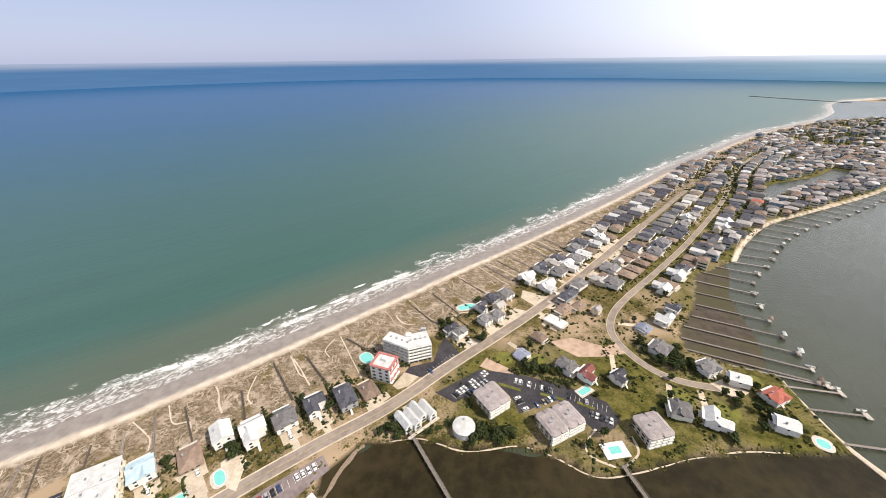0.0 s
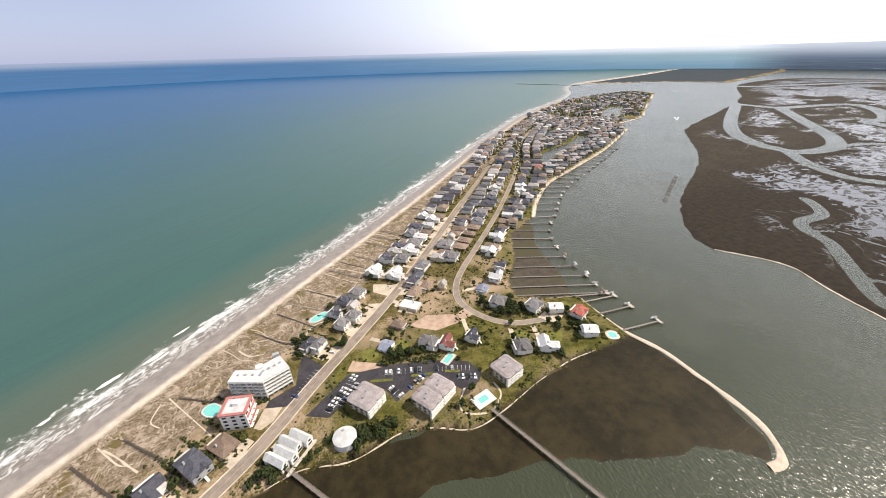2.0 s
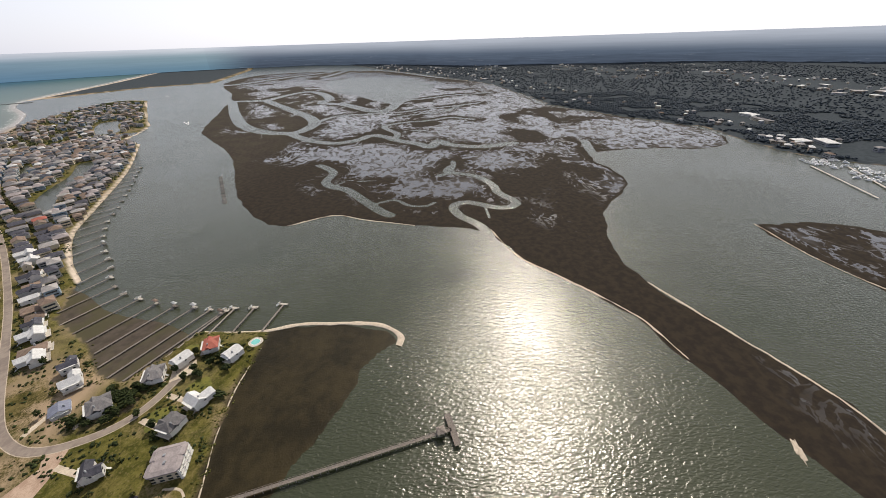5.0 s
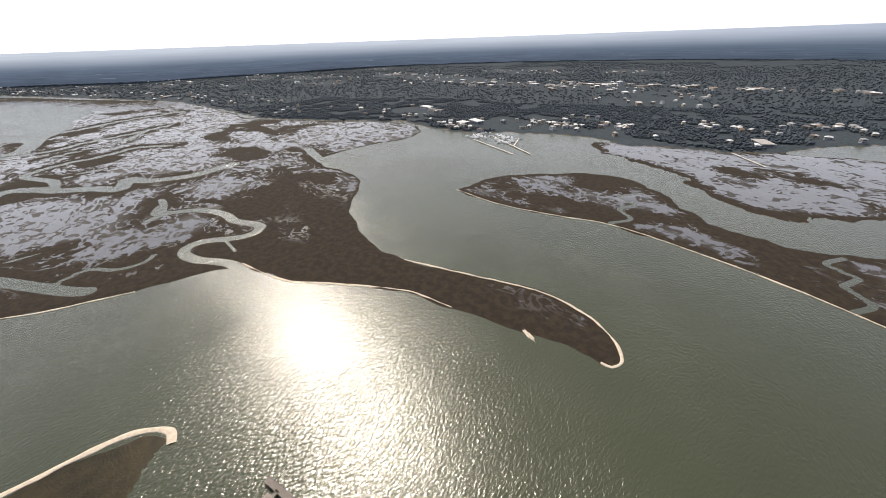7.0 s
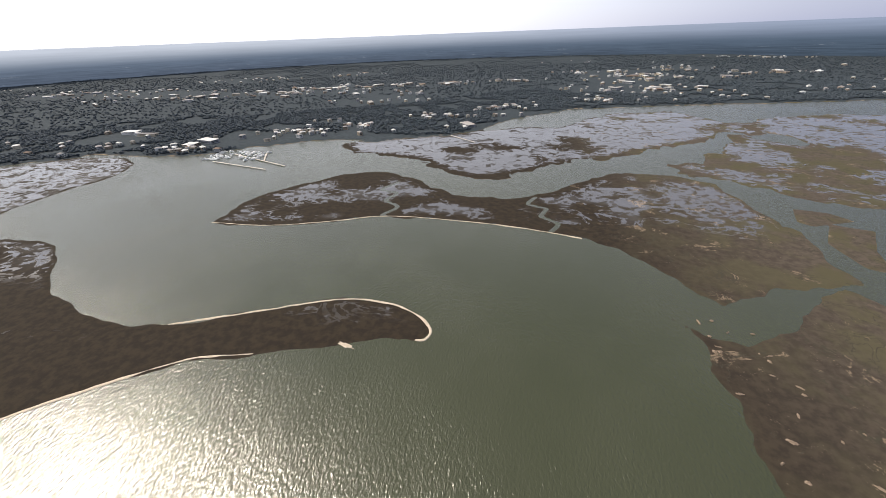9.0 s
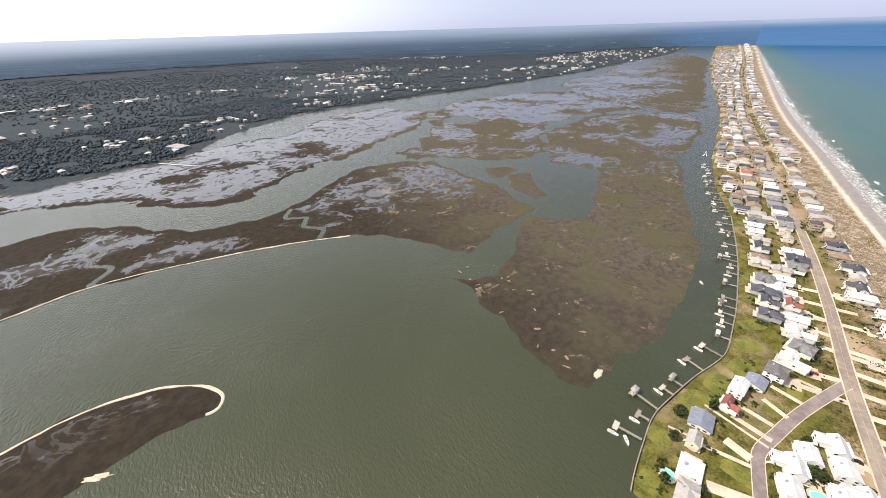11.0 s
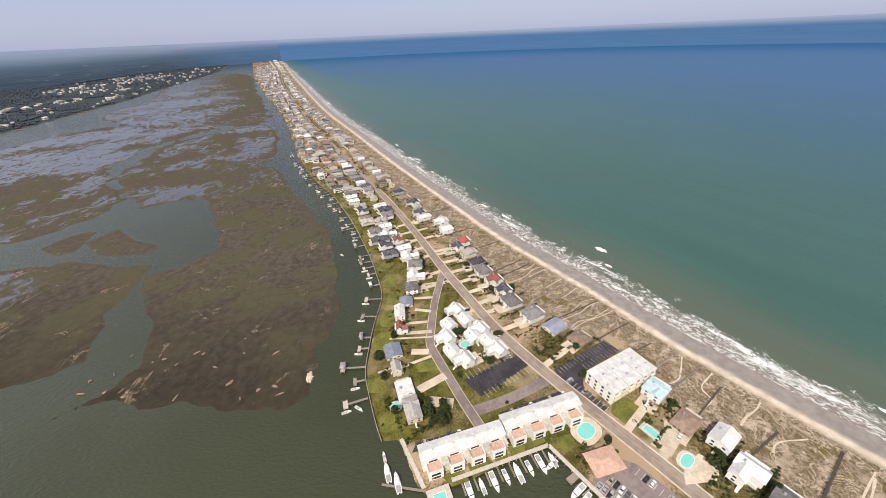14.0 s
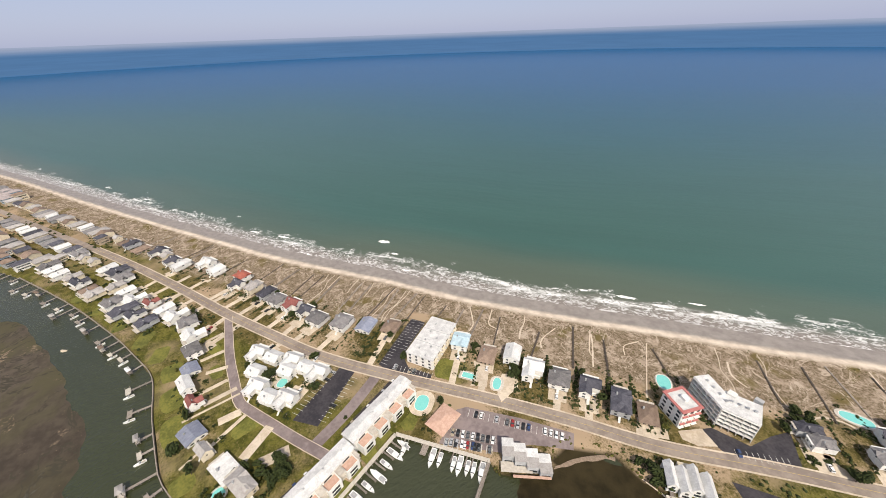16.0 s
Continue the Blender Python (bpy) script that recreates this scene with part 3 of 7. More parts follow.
CREEKS = [
    (13, [(372, -72), (395, -65), (410, -56), (424, -45), (448, -36), (466, -40), (472, -58), (458, -80), (448, -98), (448, -112), (460, -123), (474, -121), (488, -113), (508, -104), (530, -104), (567, -92), (590, -73), (602, -50), (614, -35), (640, -45)]),
    (34, [(2392, 1339), (2025, 1134), (1711, 834), (1333, 639), (1126, 527), (1016, 430), (984, 350), (1012, 320), (1107, 315), (1220, 362), (1373, 463), (1542, 576), (1654, 650)]),
    (40, [(1665, 826), (1668, 727), (1663, 657), (1814, 618), (1931, 559), (1827, 463), (1634, 386), (1524, 392), (1469, 305), (1366, 227), (1287, 170), (1305, 119), (1435, 98), (1541, 73)]),
    (24, [(984, 350), (893, 273), (855, 208), (876, 157), (919, 129), (893, 89), (859, 65), (820, 17), (785, -12), (836, -30), (799, -53), (773, -106), (776, -145), (790, -191)]),
    (16, [(868, 69), (932, 69), (1017, 107), (1065, 61), (1088, -21), (1118, -76), (1077, -137)]),
    (9, [(932, 69), (953, 33), (955, -1)]),
    (18, [(1107, 315), (1204, 278), (1231, 201), (1248, 125), (1254, 51), (1288, 15), (1325, -88), (1384, -197)]),
    (14, [(1159, 79), (1187, 32), (1217, -43), (1261, -82), (1340, -130)]),
    (22, [(1541, 73), (1527, 27), (1613, -111), (1650, -281)]),
    (60, [(2392, 1220), (2500, 1102), (2669, 1042), (3012, 907), (3272, 762), (3486, 745)]),
    (50, [(2804, 686), (3145, 648), (3716, 621)]),
    (15, [(440, 48), (456, 63), (496, 90), (544, 123), (560, 149), (585, 164), (631, 161), (664, 181), (681, 198)]),
    (6, [(479, 75), (492, 45), (470, 25), (464, 2), (477, -12)]),
    (5, [(562, 145), (585, 129), (580, 102), (578, 80)]),
    (4, [(455, -79), (431, -79), (418, -79)]),
    (10, [(594, -22), (600, -38), (647, -50), (670, -51)]),
    (18, [(784, -343), (688, -322), (610, -324), (548, -350)]),
    (6, [(-60, -395), (-72, -420), (-52, -438), (-62, -462), (-38, -474), (-50, -500)]),
    (6, [(150, -425), (136, -452), (160, -472), (150, -500), (178, -512), (160, -545)]),
    (44, [(1060, 735), (1044, 828), (988, 880), (941, 913), (915, 970)]),
    (56, [(1090, 880), (1180, 950), (1250, 990)]),
    (46, [(650, 742), (700, 775), (748, 812)]),
    (28, [(501, 547), (566, 591), (622, 615), (687, 638), (761, 685)]),
]
SPITS = [(1.3, [(314, 344), (359, 389), (428, 441), (525, 483), (702, 562), (926, 687)]),
         (2.0, [(967, 754), (1163, 816), (1440, 1000), (1735, 1190), (1800, 1230), (1840, 1330), (1815, 1378), (1700, 1372), (1460, 1330), (1260, 1277)])]

MAIN_ROAD = Line([(-6000, -2760), (-3000, -1330), (-1947, -849), (-1166, -469), (-828, -288), (-611, -171), (-482, -101), (-383, -52), (-308, -18), (-254, 9), (-211, 32), (-165, 65), (-118, 102), (-76, 133), (-36, 160), (4, 195),
                  (44, 228), (80, 259), (133, 309), (223, 400), (400, 578), (610, 797), (656, 848), (800, 960), (1000, 1085)])
BACK_ROAD = Line([(800, 900), (581, 709), (429, 530), (299, 396), (217, 320), (167, 276), (143, 250), (133, 225), (140, 198), (156, 180), (186, 170)])
coast = Line(COAST, 10.0)


# ---- ground ----
def axis(lo, hi, near, grow, reach):
    a = list(np.arange(lo, hi + 0.1, near))
    for sign, start in ((-1, lo), (1, hi)):
        d, p = near, start
        while abs(p) < reach:
            d *= grow
            p += sign * d
            a.append(p)
    return np.array(sorted(a))


gx = axis(-330, 340, 3.4, 1.013, 5600)
gy = axis(-330, 330, 3.4, 1.013, 5600)
GX, GY = np.meshgrid(gx, gy)
px, py = GX.ravel(), GY.ravel()
land_ring = [tuple(q) for q in spline(COAST, 40)] + COAST_SOUTH + BAY_SOUTH + POND_SIDE + BAY_NORTH
dist_c, side_c = line_distance(px, py, [tuple(q) for q in spline(COAST, 40)])
dc = dist_c * side_c                                        # plus: out to sea
past_end = px + 1.6 * py > 1260 + 1.6 * 1277               # beyond the last of the open coast
dc = np.where(past_end & (dc > 0), -1.0, dc)
sd = area_distance(px, py, land_ring)
wob = (fbm(px, py, 26, 3, 3) - 0.5) * 6
beach = np.clip(1.75 * (1 - (dc + 2) / 21.0), -2.5, 1.75)
inner = np.clip((sd + 0.4) * 0.8 - 0.5, -2.0, 1.6)
dune_w = np.clip((dc + 58) / 8, 0, 1) * np.clip((-1 - dc) / 3, 0, 1) * (sd > 0)
z = np.where((dc > -4) & ~past_end, np.maximum(beach, -2.0), inner)
dune_w = dune_w * (area_distance(px, py, [(-176, 58), (-211, 107), (-186, 128), (-170, 128), (-150, 100)]) < -3)
z = z + dune_w * (fbm(px, py, 14, 3, 9) - 0.35) * 1.1
sand = np.clip((dc + 5) / 3, 0, 1) * (~past_end)
wet = np.clip((dc - 1.5 + wob * 0.35) / 2.5, 0, 1) * (~past_end)

marsh = np.zeros(px.shape)
mz = np.full(px.shape, -2.0)
warpx, warpy = px + 70 * fbm(px, py, 90, 3, 40), py + 70 * fbm(px, py, 90, 3, 44)
levee = np.zeros(px.shape)
for width, line in CREEKS[:-6]:
    dl, _ = line_distance(px, py, [tuple(q) for q in spline(line, 12)])
    levee = np.maximum(levee, np.clip(1.25 - np.clip(dl - width * 0.5, 0, None) / (22 + width * 0.7), 0, 1))
levee = levee * np.clip(2.4 * fbm(px, py, 60, 3, 48) - 0.25, 0, 1)
speck = 0.5 * fbm(warpx, warpy * 1.5, 38, 4, 21) + 0.5 * (0.28 + 1.9 * np.abs(fbm(warpx, warpy, 90, 4, 25) - 0.5))
specfine = fbm(px, py, 24, 3, 31)
rag = (fbm(px, py, 30, 5, 5) - 0.5) * 30
west = MARSH_WEST + MARSH_WEST_BACK
cloud = fbm(px, py * 1.3, 150, 3, 66)
patch = fbm(px, py * 1.2, 75, 4, 52)
pools = np.zeros(px.shape)
for ring, wetness in ((west, 1), (MARSH_MID, 2), (MARSH_EAST, 3), (MARSH_NORTH, 4), (MARSH_STRIP, 5), (MARSH_DOCKS, 6), (MARSH_BROAD, 7), (MARSH_INNER, 7), (MARSH_SLIVER, 7), (MARSH_FIELD, 8), (MARSH_ISLET, 6), (MARSH_ISLET_2, 6)):
    m = area_distance(px, py, [tuple(q) for q in spline(ring, 30, True)]) + rag * (0.12 if wetness == 6 else 0.4 if wetness == 1 else 0.75 if wetness in (2, 3) else 1.9)
    h = np.clip(m * 0.08, -1.0, 0.30)
    if wetness == 1:
        dry = np.clip(1.35 - m / 120 + 1.6 * (cloud - 0.5), 0.0, 1) * np.clip((py + 330) / 120, 0.15, 1)
        dry = np.maximum(np.maximum(dry, levee), np.clip((cloud - 0.57) * 9, 0, 0.9))
    elif wetness == 2:
        dry = np.clip(np.maximum(0.6 + 3.2 * (patch - 0.5), 1.2 - m / 28), 0.25, 1)
        dry = np.where((px < 20) & (py > -420), 1.0, dry)
        dry = np.minimum(dry, 1.2 - 0.9 * np.clip(1.5 - np.hypot((px + 262) / 60, (py + 495) / 85), 0, 1))
    elif wetness == 3:
        dry = np.clip(1.15 - np.clip((-px - 330) / 260, 0, 1) * 0.5 + 0.8 * (cloud - 0.5), 0.4, 1)
    elif wetness == 4:
        dry = np.clip(0.2 + 0.75 * np.clip(1 + (sd + 40) / 300, 0, 1) + 1.2 * (cloud - 0.5), 0.1, 1)
    elif wetness == 8:
        dry = np.clip(0.28 + 3.0 * (patch - 0.5), 0.05, 1)
    elif wetness == 7:
        dry = np.clip(0.62 + 3.4 * (patch - 0.5), 0.15, 1)
    else:
        dry = np.clip(np.maximum(0.10 + 3.0 * (patch - 0.5), 1.25 - line_distance(px, py, MARSH_STRIP[:10])[0] / 24), 0.05, 1) if wetness == 5 else np.ones(px.shape)
    pools = np.where(m > 5, (1 - dry) * (0.56 if wetness == 1 else 0.78), pools)
    h = h + np.where(m > 4, (1 - dry) * ((0.65 * speck + 0.35 * specfine) - 0.46) * (1.2 if wetness in (1, 4, 5) else 0.6), 0)
    h = np.where(m > 0, np.minimum(h, 0.35), h)
    use = h > mz
    mz = np.where(use, h, mz)
    marsh = np.where(use & (h > -0.4) & (sd < 2), 1.0, marsh)
for width, line in CREEKS:
    dl, _ = line_distance(px, py, [tuple(q) for q in spline(line, 9)])
    cut = (dl - width * 0.5) * 0.12
    mz = np.minimum(mz, np.maximum(cut, -1.0))
    if width > 25:
        z = np.where((px > 450) & (py > 500), np.minimum(z, np.maximum(cut, -1.0)), z)
lag = area_distance(px, py, LAGOON)
mz = np.where(lag > 0, -0.6, mz)

mainland = area_distance(px, py, MAINLAND) + rag * 1.5
wz = np.clip(mainland * 0.1, -2, 2.0)
inland = np.clip((mainland - 30) / 40, 0, 1)
wood = np.clip((mainland + 3) / 5, 0, 1)
deep = np.clip((mainland - 1500) / 300, 0, 1)
wz = wz + deep * (7 + 9 * fbm(px, py, 60, 3, 55))
southbar = area_distance(px, py, SOUTH_BAR)
sz = np.clip(southbar * 0.05, -2, 2.5)
mudd = area_distance(px, py, MUD) + (fbm(px, py, 50, 4, 12) - 0.5) * 26
mudz = np.clip(mudd * 0.03, -1.0, 0.05)
mud = np.clip(mudd / 10 + 3.0, 0, 1) * (sd < 0.5)
Z = np.maximum.reduce([z, mz, wz, sz, mudz])
spit = np.zeros(px.shape)
for half, line in SPITS:
    dl, _ = line_distance(px, py, [tuple(q) for q in spline(line, 12)])
    half = half * (0.75 + 0.7 * fbm(px, py, 22, 2, 8))
    spit = np.maximum(spit, np.clip((half + 1.6 - dl) / 1.6, 0, 1))
    Z = np.maximum(Z, np.where(dl < half + 5, np.clip((half + 1.2 - dl) * 0.25, -1, 0.5), -5))
sand = np.maximum(sand, spit)
bar_sea = line_distance(px, py, [(1880, 1790), (1956, 1909), (2880, 2186), (4759, 2840), (7000, 3600)])[0]
sand = np.where((southbar > -5) & (bar_sea < 42), 1.0, sand)
is_main = (wz >= Z - 0.01) & (mainland > 0)
marsh = np.where(is_main | (sd > 1), 0, marsh) * (1 - spit)
# the far bar takes the haze-tinted wood colour too
wood = np.where((sz >= Z - 0.01) & (southbar > 45), 1, wood)
# ramp from the backlit-dark west marsh to the front-lit tones of the east
olive = np.clip((-px - 120) / 200, 0, 1)
olive = np.maximum(olive, np.clip((px - 400) / 100, 0, 1) * np.clip((py - 260) / 120, 0, 1) * 0.25)
olive = np.maximum(olive, (px > 170) & (px < 310) & (py > 170) & (py < 345))
grass = np.maximum(np.clip((px + 10) / 20, 0, 1) * np.clip((228 - py) / 12, 0, 1) * np.clip((py - 95) / 8, 0, 1), np.clip((-30 + 0.08 * (px + 260) - py) / 8, 0, 1) * np.clip((-px - 128) / 6, 0, 1))
for cx, cy, rr in ((-140, 103, 12), (-2, 250, 16), (70, 205, 20), (140, 240, 14), (-215, 92, 12)):
    grass = np.maximum(grass, np.clip((rr - np.hypot(px - cx, py - cy)) / 4, 0, 1))
grass = np.maximum(grass, np.clip((26 - sd) / 6, 0, 1) * (dc < -95) * (px < -130) * 1.2)
grass = np.maximum(grass, np.clip((-dc - 100) / 8, 0, 1) * (px < -128) * (px > -640) * 1.3)
grass = np.maximum(grass, np.clip((px - 150) / 60, 0, 1) * np.clip((py - 230) / 40, 0, 1))
grass = grass * (sd > 0) * np.clip((px + 620) / 120, 0, 1) * np.clip(1.6 * fbm(px, py, 22, 3, 14), 0, 1) * 0.85
wrack = np.clip((-px - 60) / 120, 0, 1) * 0.95
cols, rows_n = len(gx), len(gy)
me = bpy.data.meshes.new("ground")
idx = np.arange(cols * rows_n).reshape(rows_n, cols)
quads = np.stack([idx[:-1, :-1], idx[:-1, 1:], idx[1:, 1:], idx[1:, :-1]], -1).reshape(-1, 4)
me.vertices.add(len(px))
me.vertices.foreach_set("co", np.stack([px, py, Z], 1).astype(np.float32).ravel())
me.loops.add(quads.size)
me.loops.foreach_set("vertex_index", quads.astype(np.int32).ravel())
me.polygons.add(len(quads))
me.polygons.foreach_set("loop_start", np.arange(0, quads.size, 4, dtype=np.int32))
for key, val in (("dune", dune_w), ("sand", sand), ("wet", wet), ("marsh", marsh), ("mud", mud), ("wood", wood * (marsh < 0.5)), ("olive", olive), ("wrack", wrack), ("pools", pools), ("grass", grass)):
    at = me.attributes.new(key, "FLOAT", "POINT")
    at.data.foreach_set("value", np.asarray(val, np.float32))
me.update(calc_edges=True)
me.validate()
me.shade_smooth()
me.materials.append(GROUND)
tagged(new("ground", me), "sandy barrier island, salt marsh and wooded mainland in one sheet", "ground", kind="structure")

# ---- water ----
tagged(part("inlet_water", prism([(-5600, -5600), (5600, -5600), (5600, 5600), (-5600, 5600)], -3.0, 0.0), INLET, None), "calm olive-green tidal inlet water", "water", kind="structure")


def build_ocean():
    ds = list(np.arange(10, 80, 4.0))
    while ds[-1] < 9000:
        ds.append(ds[-1] * 1.12 + 2)
    line = Line(COAST[1:] + [(1500, 1460), (1956, 1880), (2880, 2186), (4759, 2840), (7000, 3600)], 10)
    ss = np.arange(0, line.length, 25.0)
    nx, ny = -math.sin(radians(35.5)), math.cos(radians(35.5))
    verts, uvs = [], []
    for s in ss:
        for d in ds:
            x, y, _ = line.at(s, min(d, 250))
            e = max(0, d - 250)
            verts.append((x + nx * e, y + ny * e, 0.03))
            uvs.append((s, d))
    k = len(ds)
    faces = [(i * k + j, (i + 1) * k + j, (i + 1) * k + j + 1, i * k + j + 1) for i in range(len(ss) - 1) for j in range(k - 1)]
    m = mesh_from("ocean", verts, faces, SEA)
    layer = m.uv_layers.new(name="shore")
    vi = np.zeros(len(m.loops), np.int32)
    m.loops.foreach_get("vertex_index", vi)
    layer.data.foreach_set("uv", np.array(uvs, np.float32)[vi].ravel())
    tagged(new("ocean", m), "green to blue open sea with white surf along the beach", "sea", kind="structure")


build_ocean()


def backdrop(name, a0, a1, material, label, reach):
    """A far screen whose upper edge lies along one level horizon."""
    bm, prev = bmesh.new(), None
    for a in np.linspace(a0, a1, 120):
        r = reach(a)
        x, y, top = r * math.sin(radians(a)), r * math.cos(radians(a)), 198 + r * 0.0005
        cur = [bm.verts.new((x, y, -5)), bm.verts.new((x, y, top)), bm.verts.new((x * 1.01, y * 1.01, top)), bm.verts.new((x * 1.01, y * 1.01, -5))]
        if prev:
            for i in range(4):
                bm.faces.new((prev[i], prev[(i + 1) % 4], cur[(i + 1) % 4], cur[i]))
        prev = cur
    tagged(part(name, bm, material, None), label, "backdrop", kind="structure")


# emissive screens whose colours carry the air's haze
backdrop("backdrop_sea", -113.2, 63, FAR_SEA, "glowing screen of distant blue sea with haze painted towards the horizon", lambda a: 4800.0)
backdrop("backdrop_land", 63, 246.8, FAR_LAND, "glowing screen of distant wooded plain with haze painted towards the horizon", lambda a: np.interp(a, (63, 76, 96, 224, 238, 246.8), (4800, 4700, 3500, 3500, 4600, 4800)))

# ---- sand bars ----
def sand_bar(name, points, half, label, height=0.45, seed=0, ragged=0.6, material=SAND_PATH):
    """A low bank of pale sand with a ragged outline."""
    line = Line(points, 2.5)
    bm, prev = bmesh.new(), None
    ss = np.arange(0, line.length, 2.5)
    wl_ = half * (1 - ragged / 2 + ragged * 1.6 * (fbm(ss, ss * 0 + seed, 14, 3, 60 + seed) - 0.3))
    wr = half * (1 - ragged / 2 + ragged * 1.6 * (fbm(ss, ss * 0 + seed + 40, 14, 3, 70 + seed) - 0.3))
    for s, a, b in zip(ss, wl_, wr):
        a, b = max(a, 0.15), max(b, 0.15)
        cur = []
        for o, zz in ((a, -0.3), (a * 0.75, height * 0.6), (0.0, height), (-b * 0.75, height * 0.6), (-b, -0.3)):
            x, y, _ = line.at(s, o)
            cur.append(bm.verts.new((x, y, zz)))
        if prev:
            for i in range(4):
                bm.faces.new((prev[i], prev[i + 1], cur[i + 1], cur[i]))
        prev = cur
    bmesh.ops.recalc_face_normals(bm, faces=bm.faces)
    tagged(part(name, bm, material, None), label, "sand bar", kind="structure")


sand_bar("sand_bar_1", [(228, 180), (226, 155), (226, 132), (232, 103), (231, 76), (229, 50), (222, 31), (211, 22), (202, 24)], 2.6, "pale sand spit sheltering the brown pond", 0.6, 1)
sand_bar("sand_bar_2", [(265, -199), (225, -214), (187, -229), (131, -249), (88, -248), (60, -236), (46, -220), (49, -209), (56, -208)], 1.3, "pale sand rim of the dark marsh bar", 0.5, 2, 1.3)
sand_bar("sand_bar_3", [(366, -381), (282, -381), (206, -401), (141, -421), (44, -415), (-31, -403), (-95, -384)], 1.2, "thin pale shell beach along the marsh island", 0.5, 3, 1.7)
sand_bar("sand_bar_4", [(385, -75), (320, -94), (278, -126), (220, -166), (173, -178)], 1.4, "thin broken shell line along the marsh", 0.4, 4, 1.6)
for k, (pts_, half) in enumerate((([(207, 126), (170, 129), (135, 125), (102, 118), (79, 116), (59, 128), (40, 134), (12, 131), (-15, 139), (-36, 137)], 0.7), ([(421, 175), (447, 122), (429, 80), (405, 13)], 1.4))):
    sand_bar("sand_bar_%d" % (5 + k), pts_, half, "ragged tan sand along the pond edge", 0.3, 5 + k, 1.4)

sand_bar("sand_bar_7", [(-67, 96), (-62, 108), (-56, 122), (-49, 133), (-44, 136)], 2.6, "ragged tan mud bank in the brown pond", 0.2, 9, 1.6, WRACK)

# ---- roads ----
GZ = 1.6
tagged(part("road_main", ribbon(MAIN_ROAD, 3.6, GZ - 0.3, GZ + 0.06, 0, MAIN_ROAD.length), ROAD, None), "straight grey-tan asphalt road along the island", "road", kind="structure")
tagged(part("road_back", ribbon(BACK_ROAD, 2.6, GZ - 0.3, GZ + 0.055), ROAD, None), "pale narrow residential road", "road", kind="structure")
SIDE_ROAD = Line([(-299, -16), (-285, -18), (-250, -22), (-222, -23), (-204, -23), (-194, -19), (-178, -11), (-160, -2), (-147, 5), (-138, 10)], 3.0)
LINK_ROAD = Line([(-147, 5), (-156, 28), (-166, 47), (-175, 63)], 4.0)
tagged(part("road_link", ribbon(LINK_ROAD, 3.6, GZ - 0.3, GZ + 0.05), ASPHALT, None), "broad grey asphalt link between side street and main road", "road", kind="structure")
tagged(part("road_side", ribbon(SIDE_ROAD, 2.9, GZ - 0.3, GZ + 0.055), ASPHALT, None), "grey asphalt side street beside the villas", "road", kind="structure")
# ---- kinds of things ----
def put(ob, x, y, turn=0.0, z=GZ, sx=1.0, sy=1.0, sz=1.0):
    ob.matrix_world = pose(x, y, z, 0, 0, turn) @ Matrix.Diagonal((sx, sy, sz, 1))
    return ob


def placed(proto, x, y, turn=0.0, z=GZ, sx=1.0, sy=1.0, sz=1.0):
    """A copy of a prototype; the first call moves the prototype itself."""
    if "used" not in STATE.setdefault(proto.name, {}):
        STATE[proto.name]["used"] = True
        return put(proto, x, y, turn, z, sx, sy, sz)
    c = copy_thing(proto, pose(x, y, z, 0, 0, turn) @ Matrix.Diagonal((sx, sy, sz, 1)))
    return c


STATE = {}


def hip_roof(w, l, z, rise, over=0.6, eave=0.25, cx=0.0, cy=0.0):
    """A hipped roof with a fascia; the ridge follows the longer side."""
    bm = bmesh.new()
    a, b = w / 2 + over, l / 2 + over
    base = [bm.verts.new((cx + x, cy + y, z - eave)) for x, y in ((-a, -b), (a, -b), (a, b), (-a, b))]
    top = [bm.verts.new((cx + x, cy + y, z)) for x, y in ((-a, -b), (a, -b), (a, b), (-a, b))]
    if l >= w:
        r = max(b - a, 0.3)
        ridge = [bm.verts.new((cx, cy - r, z + rise)), bm.verts.new((cx, cy + r, z + rise))]
        faces = ((0, 1, 4), (1, 2, 5, 4), (2, 3, 5), (3, 0, 4, 5))
    else:
        r = max(a - b, 0.3)
        ridge = [bm.verts.new((cx - r, cy, z + rise)), bm.verts.new((cx + r, cy, z + rise))]
        faces = ((0, 1, 5, 4), (1, 2, 5), (2, 3, 4, 5), (3, 0, 4))
    allv = top + ridge
    for f in faces:
        bm.faces.new([allv[i] for i in f])
    for i in range(4):
        bm.faces.new((base[i], base[(i + 1) % 4], top[(i + 1) % 4], top[i]))
    bm.faces.new(base[::-1])
    return bm


def gable_roof(w, l, z, rise, over=0.5, thick=0.25, along_y=True, cx=0.0, cy=0.0, bm=None):
    """Two sloping slabs that meet in a ridge."""
    bm = bm or bmesh.new()
    if not along_y:
        w, l = l, w
    a, b = w / 2 + over, l / 2 + over
    k = rise / (w / 2)
    prof = [(-a, z - over * k), (0, z + rise), (a, z - over * k), (a, z - over * k + thick), (0, z + rise + thick), (-a, z - over * k + thick)]
    ends = []
    for y in (-b, b):
        ends.append([bm.verts.new((cx + p[0], cy + y, p[1]) if along_y else (cx + y, cy + p[0], p[1])) for p in prof])
    for i in range(6):
        j = (i + 1) % 6
        bm.faces.new((ends[0][i], ends[0][j], ends[1][j], ends[1][i]))
    for e in ends:
        bm.faces.new((e[0], e[1], e[4], e[5]))
        bm.faces.new((e[1], e[2], e[3], e[4]))
    bmesh.ops.recalc_face_normals(bm, faces=bm.faces)
    return bm


